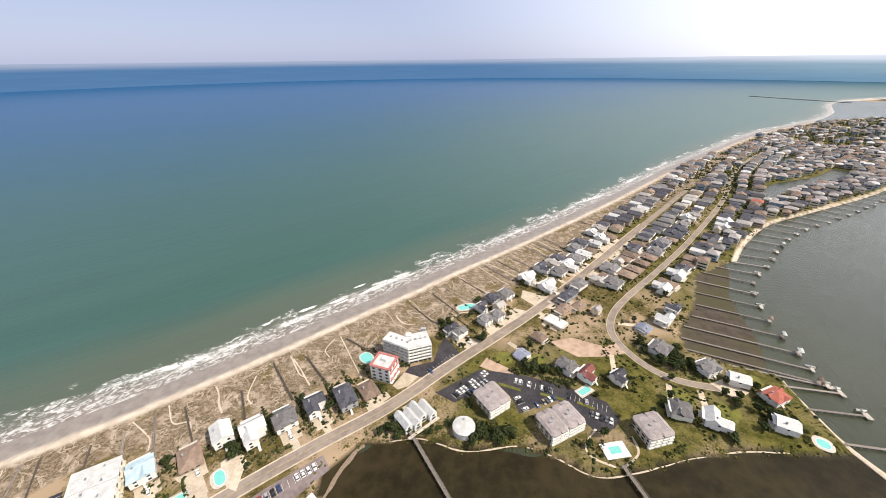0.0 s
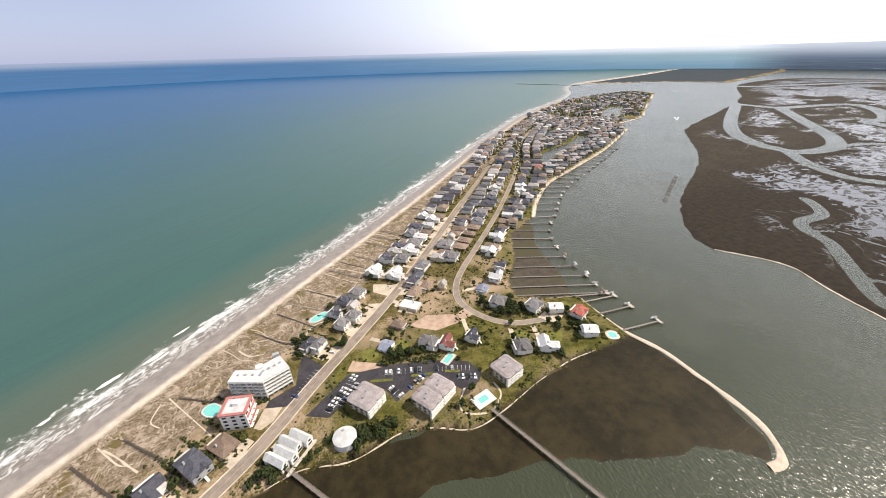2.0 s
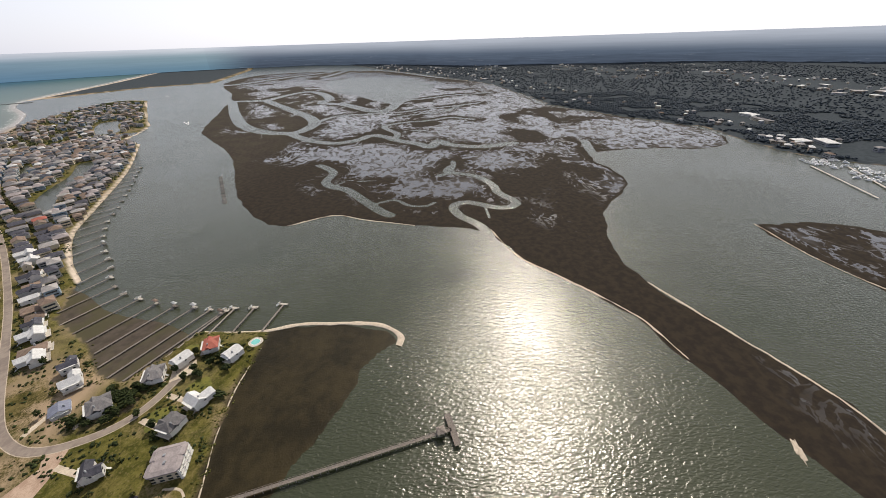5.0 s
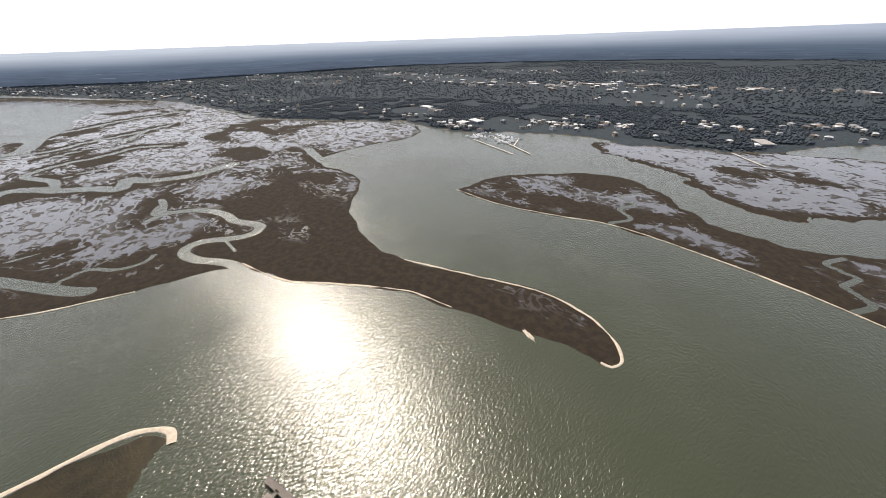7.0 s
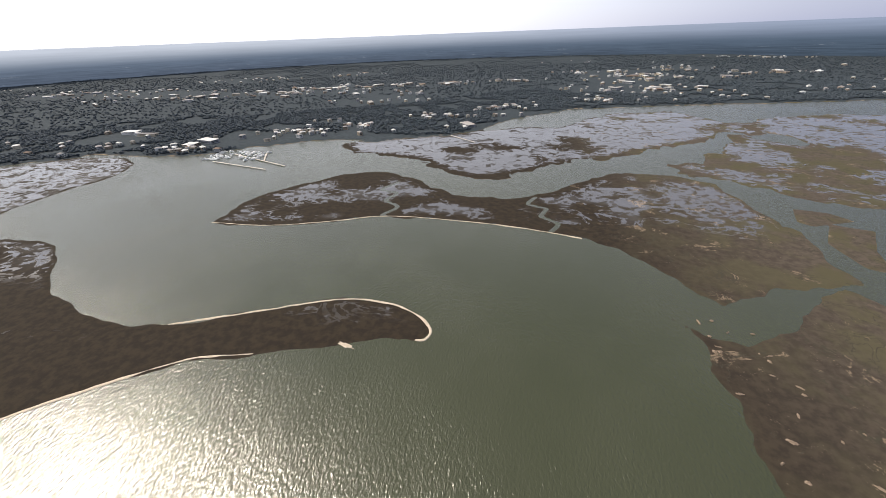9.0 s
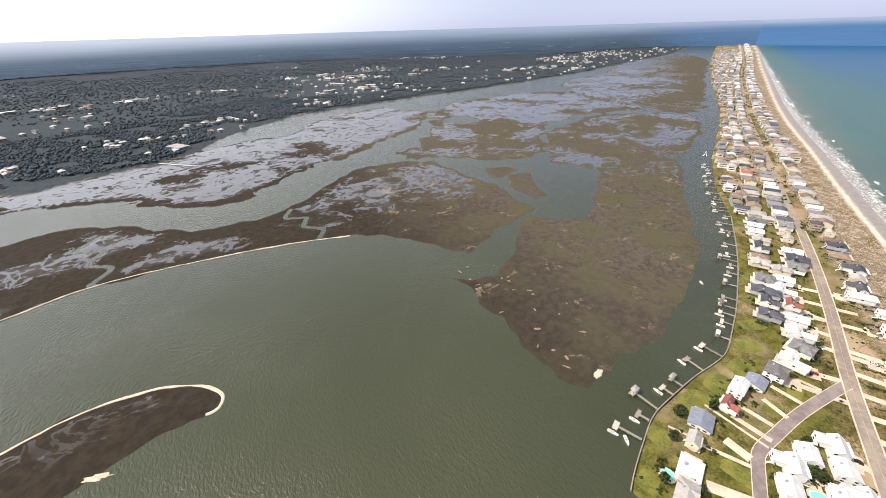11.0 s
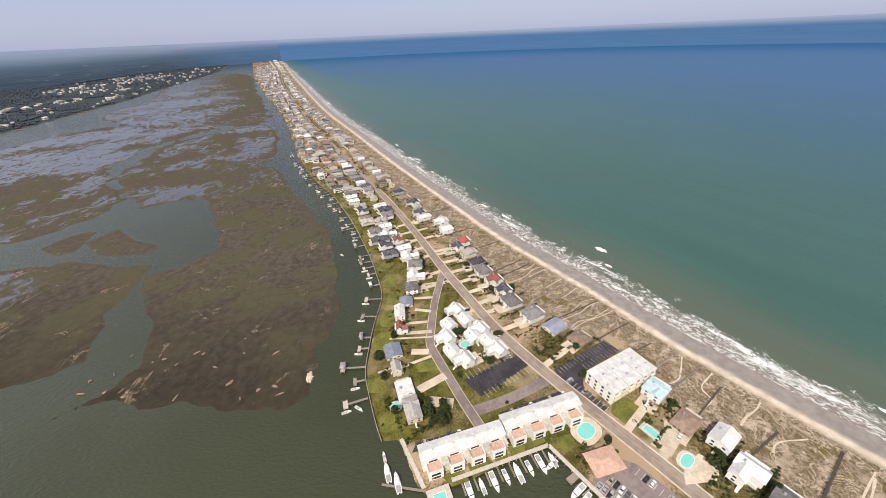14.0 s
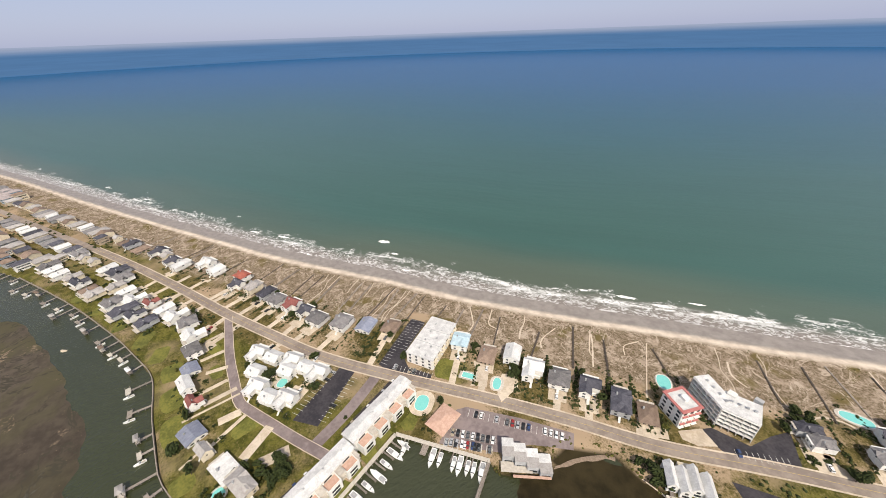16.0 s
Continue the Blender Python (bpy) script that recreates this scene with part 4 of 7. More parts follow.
def gable_walls(w, l, z0, z1, rise, along_y=True, cx=0.0, cy=0.0, bm=None):
    bm = bm or bmesh.new()
    a, b = w / 2, l / 2
    ring = [(-a, -b), (a, -b), (a, b), (-a, b)]
    lo = [bm.verts.new((cx + x, cy + y, z0)) for x, y in ring]
    hi = [bm.verts.new((cx + x, cy + y, z1)) for x, y in ring]
    if along_y:
        p, q = bm.verts.new((cx, cy - b, z1 + rise)), bm.verts.new((cx, cy + b, z1 + rise))
        bm.faces.new((lo[0], lo[1], hi[1], p, hi[0]))
        bm.faces.new((lo[2], lo[3], hi[3], q, hi[2]))
        bm.faces.new((lo[1], lo[2], hi[2], hi[1]))
        bm.faces.new((lo[3], lo[0], hi[0], hi[3]))
    else:
        p, q = bm.verts.new((cx - a, cy, z1 + rise)), bm.verts.new((cx + a, cy, z1 + rise))
        bm.faces.new((lo[3], lo[0], hi[0], p, hi[3]))
        bm.faces.new((lo[1], lo[2], hi[2], q, hi[1]))
        bm.faces.new((lo[0], lo[1], hi[1], hi[0]))
        bm.faces.new((lo[2], lo[3], hi[3], hi[2]))
    bm.faces.new(lo[::-1])
    return bm


def window_boxes(host, w, l, floors, floor_h, z0, per_w, per_l, material=GLASS, width=1.5, height=1.4, sides="nsew"):
    """Each window a pane of its own, slightly proud of the wall."""
    for f in range(floors):
        zc = z0 + f * floor_h + 0.9
        for side, n, span in (("s", per_w, w), ("n", per_w, w), ("e", per_l, l), ("w", per_l, l)):
            if side not in sides or (side in "ew" and f == 0 and floors > 1):
                continue
            for i in range(n):
                c = (i + 0.5) / n * span - span / 2
                if side == "s":
                    bm = box(c - width / 2, -l / 2 - 0.05, zc, c + width / 2, -l / 2 + 0.05, zc + height)
                elif side == "n":
                    bm = box(c - width / 2, l / 2 - 0.05, zc, c + width / 2, l / 2 + 0.05, zc + height)
                elif side == "e":
                    bm = box(w / 2 - 0.05, c - width / 2, zc, w / 2 + 0.05, c + width / 2, zc + height)
                else:
                    bm = box(-w / 2 - 0.05, c - width / 2, zc, -w / 2 + 0.05, c + width / 2, zc + height)
                part("window", bm, material, host)


def make_house(w, l, floors, roof, wall_m, roof_m, label, stilts=2.4, deck=True, dormer=False, lite=False, group="island houses", rise=None):
    h = thing("house", label, "house", group)
    floor_h = 2.9
    z0, z1 = stilts, stilts + floors * floor_h
    rise = rise or min(w, l) * 0.26
    if roof == "hip":
        body = part("wall", box(-w / 2, -l / 2, z0, w / 2, l / 2, z1), wall_m, h)
        rf = hip_roof(w, l, z1 + 0.02, rise)
        if not lite and floors > 1:
            gable_roof(w + 0.6, l * 0.34, z1 + 0.04, rise * 0.78, 0.35, 0.2, along_y=False, cy=l * 0.16, bm=rf)
        part("roof", rf, roof_m, h)
    elif roof == "gable":
        body = part("wall", gable_walls(w, l, z0, z1, rise), wall_m, h)
        part("roof", gable_roof(w, l, z1 + 0.03, rise), roof_m, h)
    elif roof == "cross":
        body = part("wall", gable_walls(w, l, z0, z1, rise, along_y=False), wall_m, h)
        part("roof", gable_roof(w, l, z1 + 0.03, rise, along_y=False), roof_m, h)
    elif roof == "ell":
        body = part("wall", gable_walls(w, l * 0.55, z0, z1, rise, along_y=False, cy=l * 0.225), wall_m, h)
        part("roof", gable_roof(w, l * 0.55, z1 + 0.03, rise, along_y=False, cy=l * 0.225), roof_m, h)
        part("wing_wall", gable_walls(w * 0.55, l * 0.6, z0, z1 - 0.3, rise * 0.8, cx=-w * 0.2, cy=-l * 0.2), wall_m, h)
        part("wing_roof", gable_roof(w * 0.55, l * 0.6, z1 - 0.27, rise * 0.8, cx=-w * 0.2, cy=-l * 0.2), roof_m, h)
    else:
        body = part("wall", box(-w / 2, -l / 2, z0, w / 2, l / 2, z1), wall_m, h)
        bm = box(-w / 2 - 0.25, -l / 2 - 0.25, z1, w / 2 + 0.25, l / 2 + 0.25, z1 + 0.35)
        part("roof", bm, roof_m, h)
    if dormer:
        d = part("dormer", gable_walls(w * 0.3, 3.0, z1 - 0.2, z1 + rise * 0.45, w * 0.09, cy=-l / 2 + 2.2), wall_m, h)
        part("dormer_roof", gable_roof(w * 0.3, 3.0, z1 + rise * 0.45 + 0.02, w * 0.09, over=0.3, cy=-l / 2 + 2.2), roof_m, d)
    window_boxes(body, w, l, floors, floor_h, z0, 1 if lite else 2, 1, sides="s" if lite else "nsew", width=4.0 if lite else 1.6)
    if stilts > 1:
        if lite:
            part("ground_floor", box(-w / 2 + 1, -l / 2 + 1, 0, w / 2 - 1, l / 2 - 1, z0), WALL_TAN, h)
        else:
            part("ground_floor", box(-w / 2 + 1.2, -l * 0.1, 0, w / 2 - 1.2, l / 2 - 1.2, z0), wall_m, h)
            for sx in (-1, 1):
                for y in (-l / 2 + 0.4, l / 2 - 0.4):
                    part("piling", box(sx * (w / 2 - 0.4) - 0.15, y - 0.15, 0, sx * (w / 2 - 0.4) + 0.15, y + 0.15, z0), WOOD_GREY, h)
    else:
        part("door", box(-0.5, -l / 2 - 0.06, 0.05, 0.5, -l / 2 + 0.06, 2.1), WOOD_DARK, h)
    if not lite and roof in ("hip", "flat") and floors > 1:
        part("front_gable", gable_roof(w * 0.42, l * 0.5, z1 + rise * 0.15, w * 0.12, 0.3, 0.25, cx=w * 0.16, cy=-l * 0.27), roof_m, h)
    if not lite:
        part("chimney", box(-w * 0.3, l * 0.1, z1 + 0.1, -w * 0.3 + 0.9, l * 0.1 + 0.9, z1 + rise + 0.8), WALL_GREY, h)
        part("porch_roof", box(-w / 2 + 1.0, l / 2, z1 - 0.5, w / 2 - 1.0, l / 2 + 2.2, z1 - 0.3), PAINT_WHITE if wall_m is WALL_WHITE else PALE_DECK, h)
    if deck and not lite:
        d = part("deck", box(-w / 2 + 0.5, l / 2, z0 - 0.25, w / 2 - 0.5, l / 2 + 3.0, z0), PALE_DECK, h, "weathered sea-side deck")
        rail = add_box(bmesh.new(), -w / 2 + 0.5, l / 2 + 2.9, z0 + 0.9, w / 2 - 0.5, l / 2 + 3.0, z0 + 1.0)
        for x in np.linspace(-w / 2 + 0.55, w / 2 - 0.55, 6):
            add_box(rail, x - 0.05, l / 2 + 2.9, z0, x + 0.05, l / 2 + 3.0, z0 + 0.9)
        tagged(part("railing", rail, PAINT_WHITE, d), kind="stuff")
        for x in (-w / 2 + 0.8, w / 2 - 0.8):
            part("deck_post", box(x - 0.12, l / 2 + 2.6, 0, x + 0.12, l / 2 + 2.84, z0 - 0.25), WOOD_GREY, d)
        st = bmesh.new()
        for i in range(8):
            add_box(st, -0.7, -l / 2 - 0.3 * (8 - i), i * z0 / 8, 0.7, -l / 2 - 0.3 * (7 - i), (i + 1) * z0 / 8)
        if stilts > 1:
            tagged(part("stair", st, PAINT_WHITE, h), kind="stuff")
        else:
            st.free()
    return h


H_GREY = make_house(11, 17, 2, "hip", WALL_WHITE, ROOF_GREY, "raised white beach house with a grey shingle hip roof")
H_DARK = make_house(11, 15, 2, "ell", WALL_WHITE, ROOF_DARK, "raised white beach house with dark crossed gable roofs")
H_BROWN = make_house(11, 14, 1, "hip", WALL_TAN, ROOF_BROWN, "low tan cottage with a brown shingle hip roof", 0.4)
H_WHITE = make_house(11, 15, 2, "gable", WALL_WHITE, ROOF_WHITE, "tall white beach house with a white metal gable roof", dormer=True)
H_WHITE_X = make_house(13, 15, 2, "ell", WALL_WHITE, ROOF_WHITE, "large white beach house with crossed white gables")
H_CREAM = make_house(12, 14, 2, "cross", WALL_CREAM, ROOF_PALE, "cream beach house with a pale grey gable roof")
H_PALE = make_house(11, 16, 2, "hip", WALL_CREAM, ROOF_PALE, "cream raised house with a pale shingle hip roof", dormer=True)
H_BLUE = make_house(9, 18, 1, "gable", WALL_WHITE, ROOF_BLUE, "long low white house with a blue-grey gable roof", 0.4)
H_RED = make_house(11, 12, 2, "hip", WALL_WHITE, ROOF_RED, "white house with a red-orange hip roof")
H_MAROON = make_house(12, 15, 2, "ell", WALL_WHITE, ROOF_MAROON, "white house with maroon crossed gable roofs")
H_FLAT = make_house(10, 20, 1, "flat", WALL_CREAM, ROOF_WHITE, "long low house with a flat white roof", 0.4, deck=False)
H_DARKHIP = make_house(11, 16, 2, "hip", WALL_GREY, ROOF_DARK, "grey beach house with a dark hip roof")
H_AQUA = make_house(12, 13, 2, "hip", WALL_WHITE, ROOF_AQUA, "white beach house with a pale blue roof", rise=1.2)
L_SET = [make_house(11, 14, 2, "hip", WALL_GREY, ROOF_GREY, "grey beach house with a grey hip roof far along the island", lite=True),
         make_house(11, 13, 2, "gable", WALL_TAN, ROOF_DARK, "tan beach house with a dark gable roof far along the island", lite=True),
         make_house(12, 13, 2, "cross", WALL_CREAM, ROOF_BROWN, "cream beach house with a brown gable roof far along the island", lite=True),
         make_house(11, 14, 2, "hip", WALL_WHITE, ROOF_DARK, "white beach house with a dark hip roof far along the island", lite=True),
         make_house(11, 14, 2, "hip", WALL_CREAM, ROOF_PALE, "cream beach house with a pale roof far along the island", lite=True),
         make_house(11, 13, 2, "gable", WALL_WHITE, ROOF_WHITE, "white beach house with a white metal roof far along the island", lite=True),
         make_house(11, 12, 2, "hip", WALL_WHITE, ROOF_RED, "white beach house with a red roof far along the island", lite=True)]

rng = random.Random(7)
taken = []


def free(x, y, r):
    if any((x - a) ** 2 + (y - b) ** 2 < (r + c) ** 2 for a, b, c in taken):
        return False
    taken.append((x, y, r))
    return True


def house_at(kind, x, y, turn=None, sx=1.0, sy=1.0, sz=1.0):
    if turn is None:
        s = MAIN_ROAD.nearest(x, y)
        rx, ry, turn = MAIN_ROAD.at(s)
        side = (x - rx) * -math.sin(radians(turn)) + (y - ry) * math.cos(radians(turn))
        if side < 0:
            turn += 180
    taken.append((x, y, 7.5))
    return placed(kind, x, y, turn, GZ, sx * 0.94, sy * 0.94, sz * 0.86)


# ---- houses that stand close under the camera's way ----
for kind, x, y, sx, sy in (
        (H_GREY, -230, 56, 1.2, 0.9), (H_BLUE, -219, 71, 1.4, 0.85), (H_BROWN, -206, 86, 1.1, 1.0), (H_AQUA, -159, 118, 1.0, 1.0), (H_BROWN, -140, 127, 1.0, 1.2), (H_WHITE, -128, 139, 1.0, 0.95), (H_WHITE_X, -110, 140, 1.05, 1.1),
        (H_GREY, -96, 149, 1.05, 1.0), (H_DARK, -80, 158, 1.15, 0.95), (H_DARKHIP, -63, 164, 1.0, 1.1), (H_BROWN, -50, 172, 0.95, 1.1),
        (H_GREY, -247, 42, 1.2, 0.9), (H_DARK, -262, 37, 1.0, 0.9), (H_MAROON, -276, 30, 1.1, 0.9), (H_GREY, -292, 22, 1.1, 0.9), (H_DARKHIP, -308, 17, 1.0, 0.9), (H_PALE, -324, 9, 1.0, 0.9),
        (H_RED, -349, 4, 1.2, 0.9), (H_DARK, -338, -3, 1.0, 0.9), (H_WHITE, -378, -15, 1.3, 1.0), (H_WHITE_X, -398, -22, 1.2, 1.0),
        (H_BLUE, 57, 203, 0.95, 0.62), (H_FLAT, 92, 240, 1.1, 0.85), (H_BROWN, 74, 222, 0.8, 0.8), (H_GREY, 85, 189, 0.85, 0.9)):
    house_at(kind, x, y, None, sx, sy)
for kind, x, y, turn, sx, sy in (
        (H_MAROON, 98, 181, 40, 1.0, 0.9), (H_DARK, 118, 178, 30, 0.9, 0.75), (H_GREY, 182, 186, 20, 1.1, 0.8), (H_WHITE, 195, 175, 62, 0.9, 0.9), (H_RED, 208, 161, 20, 1.05, 1.0), (H_WHITE, 198, 141, 60, 0.95, 0.85),
        (H_WHITE_X, 161, 145, 60, 0.95, 0.9), (H_GREY, 143, 152, 70, 0.95, 0.8), (H_GREY, 159, 205, 40, 1.1, 0.9), (H_BLUE, 160, 231, 130, 0.9, 0.7), (H_WHITE_X, 181, 240, 130, 0.9, 0.9), (H_DARK, 196, 254, 130, 0.9, 0.8),
        (H_WHITE_X, 84, 305, 35, 1.3, 1.0), (H_WHITE_X, 100, 290, 35, 1.3, 1.0), (H_GREY, 57, 278, 40, 0.95, 0.85), (H_DARKHIP, 44, 272, 40, 0.8, 0.7), (H_DARK, 34, 258, 40, 0.85, 0.8),
        (H_GREY, 45, 247, 40, 0.75, 0.7), (H_GREY, 34, 241, 40, 0.75, 0.7), (H_CREAM, 48, 258, 40, 0.75, 0.6), (H_DARKHIP, 6, 230, 130, 0.6, 0.75), (H_GREY, 13, 226, 130, 0.6, 0.75),
        (H_DARKHIP, 112, 274, 130, 0.9, 1.2), (H_BROWN, 104, 258, 130, 0.9, 1.2), (H_GREY, 128, 292, 130, 0.9, 1.1), (H_CREAM, 130, 252, 40, 0.8, 0.8), (H_BROWN, 118, 262, 130, 0.8, 1.0)):
    house_at(kind, x, y, turn, sx, sy)
# white villas round a small pool
for i, (x, y) in enumerate(((-236, -5), (-225, 4), (-214, 13), (-202, 20), (-193, 24), (-219, -9), (-205, -12), (-192, -6), (-184, 1), (-207, 9))):
    house_at((H_WHITE_X, H_WHITE)[i % 2], x, y, 33 + 90 * (i % 2), 0.95, 0.84, 0.95)
# bay-side houses north of the marina
for kind, x, y, turn, sx, sy in ((H_BLUE, -195, -49, 110, 1.0, 0.95), (H_CREAM, -177, -44, 20, 1.1, 0.8), (H_FLAT, -161, -36, 110, 1.1, 1.1), (H_PALE, -146, -30, 110, 0.9, 1.2), (H_MAROON, -217, -45, 190, 0.75, 0.7), (H_WHITE, -234, -49, 100, 0.8, 1.1),
                                 (H_BLUE, -251, -46, 100, 0.9, 0.85), (H_GREY, -268, -43, 100, 0.9, 0.95), (H_WHITE_X, -287, -40, 190, 0.95, 0.95), (H_GREY, -305, -43, 185, 1.0, 0.95), (H_WHITE_X, -322, -50, 205, 0.95, 1.0), (H_WHITE, -337, -58, 205, 1.0, 1.0),
                                 (H_MAROON, -355, -67, 205, 0.85, 0.8), (H_WHITE_X, -370, -79, 205, 1.0, 1.0), (H_WHITE, -388, -86, 205, 1.0, 1.0), (H_PALE, -404, -94, 205, 1.0, 1.0)):
    house_at(kind, x, y, turn, sx, sy)

NEAR_KINDS = [H_GREY, H_DARK, H_BROWN, H_WHITE, H_WHITE_X, H_CREAM, H_PALE, H_DARKHIP, H_BROWN, H_GREY, H_DARKHIP]


def house_row(line, s0, s1, off, spacing, lite, jitter=2.0, weights=None, turn_add=0):
    s = s0
    while s < s1:
        x, y, turn = line.at(s, off + rng.uniform(-jitter, jitter))
        if area_one(x, y) > 5 and free(x, y, 6.2 if lite else 6.8):
            kind = rng.choices(L_SET, weights or [6, 6, 4, 6, 3, 1.6, 0.3])[0] if lite else rng.choice(NEAR_KINDS)
            placed(kind, x, y, turn + (180 if off < 0 else 0) + turn_add + rng.uniform(-2, 2), GZ, rng.uniform(0.85, 1.15), rng.uniform(0.85, 1.2), rng.uniform(0.75, 0.98))
        s += spacing * rng.uniform(0.85, 1.25)


def area_one(x, y):
    i, j = int(np.clip(np.searchsorted(gy, y), 0, len(gy) - 1)), int(np.clip(np.searchsorted(gx, x), 0, len(gx) - 1))
    return float(sd[i * len(gx) + j])


# rows of houses along both roads, southwards and northwards
far_spots = []


def far_row(line, s0, s1, off, spacing, pale):
    s = s0
    while s < s1:
        x, y, turn = line.at(s, off + rng.uniform(-2, 2))
        if area_one(x, y) > 5 and free(x, y, 6.2):
            far_spots.append((x, y, turn + rng.uniform(-3, 3), rng.uniform(9, 12), rng.uniform(11, 16), rng.uniform(6.5, 10), pale))
        s += spacing * rng.uniform(0.85, 1.25)


sS = MAIN_ROAD.nearest(100, 277)
sE = MAIN_ROAD.nearest(900, 1020)
house_row(MAIN_ROAD, sS + 20, sS + 180, 31, 16.5, False)
house_row(MAIN_ROAD, sS + 22, sS + 180, 17, 17, False)
house_row(MAIN_ROAD, sS + 35, sS + 180, -18, 16, False)
house_row(BACK_ROAD, BACK_ROAD.length - 400, BACK_ROAD.length - 150, -17, 16, False)
house_row(BACK_ROAD, BACK_ROAD.length - 400, BACK_ROAD.length - 180, 17, 16, False)
for off in (34, 19, -18):
    house_row(MAIN_ROAD, sS + 185, sS + 420, off, 16, True)
    far_row(MAIN_ROAD, sS + 420, sE, off, 15, 0.14)
for off in (17, -17, 38):
    house_row(BACK_ROAD, BACK_ROAD.length - 560, BACK_ROAD.length - 400, off, 16, True)
    far_row(BACK_ROAD, 0, BACK_ROAD.length - 560, off, 15, 0.14)
for i in range(1700):
    x, y = rng.uniform(560, 1720), rng.uniform(600, 1330)
    if area_one(x, y) > 18 and min(abs(line_distance(np.array([x]), np.array([y]), l)[0][0]) - w * 0.5 for w, l in CREEKS[-4:]) > 8 and free(x, y, 6.6):
        far_spots.append((x, y, 35 + rng.choice((0, 90)) + rng.uniform(-8, 8), rng.uniform(9, 12), rng.uniform(11, 16), rng.uniform(6, 9), 0.14))
sN = MAIN_ROAD.nearest(-335, -30)
NW = [4, 3, 4, 3, 5, 3.5, 0.7]
house_row(MAIN_ROAD, sN - 200, sN - 30, 22, 14.5, False)
house_row(MAIN_ROAD, sN - 200, sN + 10, -17, 15, False)
house_row(MAIN_ROAD, sN - 200, sN, -42, 16, False)
for off in (20, -16, -38):
    house_row(MAIN_ROAD, sN - 480, sN - 205, off, 15.5 if abs(off) < 30 else 20, True, weights=NW)
for off in (20, 34, -16, -38):
    far_row(MAIN_ROAD, max(0, sN - 2800), sN - 485, off, 15.5 if abs(off) < 30 else 20, 0.34)
for off in (20, -18):
    far_row(MAIN_ROAD, 500, max(0, sN - 2800), off, 20, 0.7)


def dc_one(x, y):
    i, j = int(np.clip(np.searchsorted(gy, y), 0, len(gy) - 1)), int(np.clip(np.searchsorted(gx, x), 0, len(gx) - 1))
    return float(dc[i * len(gx) + j])


def fill_rows(s_lo, s_hi, tries, seed, pale, reach=150):
    """Houses on the lots that the rows along the roads left empty."""
    r = random.Random(seed)
    for _ in range(tries):
        sq, off = r.uniform(s_lo, s_hi), r.uniform(-reach, 48)
        x, y, turn = MAIN_ROAD.at(sq, off)
        if abs(off) < 12 or area_one(x, y) < 9 or dc_one(x, y) > -44:
            continue
        if min(abs(line_distance(np.array([x]), np.array([y]), l)[0][0]) - w * 0.5 for w, l in CREEKS[-4:]) < 9:
            continue
        rb = BACK_ROAD.at(BACK_ROAD.nearest(x, y))
        if math.hypot(rb[0] - x, rb[1] - y) > 10 and free(x, y, 6.0):
            far_spots.append((x, y, turn + r.choice((0, 90)) + r.uniform(-4, 4), r.uniform(8, 12), r.uniform(10, 15), r.uniform(5.5, 9.5), pale))


fill_rows(sS + 150, sE, 7500, 17, 0.16, 300)
fill_rows(max(0, sN - 3600), sN - 210, 5200, 18, 0.22)


def boxes_stuff(name, spots, walls, roofs, label, category, base_z, seed):
    """Many plain far buildings with walls and hipped roofs in one object."""
    r = random.Random(seed)
    verts, faces, mats = [], [], []
    for x, y, turn, w, l, h, pale in spots:
        c, s = math.cos(radians(turn)), math.sin(radians(turn))
        wi = r.randrange(len(walls))
        ri = len(walls) + (r.randrange(3) if r.random() < pale else 3 + r.randrange(len(roofs) - 3))
        n = len(verts)
        zb = base_z(x, y)
        flat = h > 14 or l > 24
        rise = 0.4 if flat else min(w, l) * 0.27
        pts = [(-w / 2, -l / 2, 0), (w / 2, -l / 2, 0), (w / 2, l / 2, 0), (-w / 2, l / 2, 0)]
        pts += [(a, b, h) for a, b, _ in pts]
        pts += [(a * 1.1, b * 1.08, h + 0.01) for a, b, _ in pts[:4]]
        rd = l / 2 if flat else max(l / 2 - w / 2, 0.3)
        pts += [(-w / 2 if flat else 0, -rd, h + rise), (w / 2 if flat else 0, -rd, h + rise), (w / 2 if flat else 0, rd, h + rise), (-w / 2 if flat else 0, rd, h + rise)]
        verts += [(x + a * c - b * s, y + a * s + b * c, zb + z0) for a, b, z0 in pts]
        for f in ((0, 1, 5, 4), (1, 2, 6, 5), (2, 3, 7, 6), (3, 0, 4, 7)):
            faces.append([n + i for i in f])
            mats.append(wi)
        n = len(verts)
        for k in range(4):
            (ax, ay, _), (bx, by, _) = pts[k], pts[(k + 1) % 4]
            ox, oy = (0, -0.05, 0, 0.05)[k - 1] * -1 if k % 2 else 0, (-0.05 if k == 0 else 0.05) if k % 2 == 0 else 0
            for zlo, zhi in ((0.25, 0.42), (0.62, 0.80)):
                m0 = len(verts)
                for t, zz in ((0.12, zlo), (0.88, zlo), (0.88, zhi), (0.12, zhi)):
                    u, v = ax + (bx - ax) * t + ox, ay + (by - ay) * t + oy
                    verts.append((x + u * c - v * s, y + u * s + v * c, zb + zz * h))
                faces.append([m0, m0 + 1, m0 + 2, m0 + 3])
                mats.append(len(walls) + len(roofs))
        n = n - 16
        for f in ((8, 9, 13, 12), (9, 10, 14, 13), (10, 11, 15, 14), (11, 8, 12, 15), (12, 13, 14, 15)):
            faces.append([n + i for i in f])
            mats.append(ri)
    m = mesh_from(name, verts, faces, walls[0])
    for k in (walls + roofs + [GLASS])[1:]:
        m.materials.append(k)
    m.polygons.foreach_set("material_index", np.array(mats, np.int32))
    tagged(new(name, m), label, category, kind="stuff")


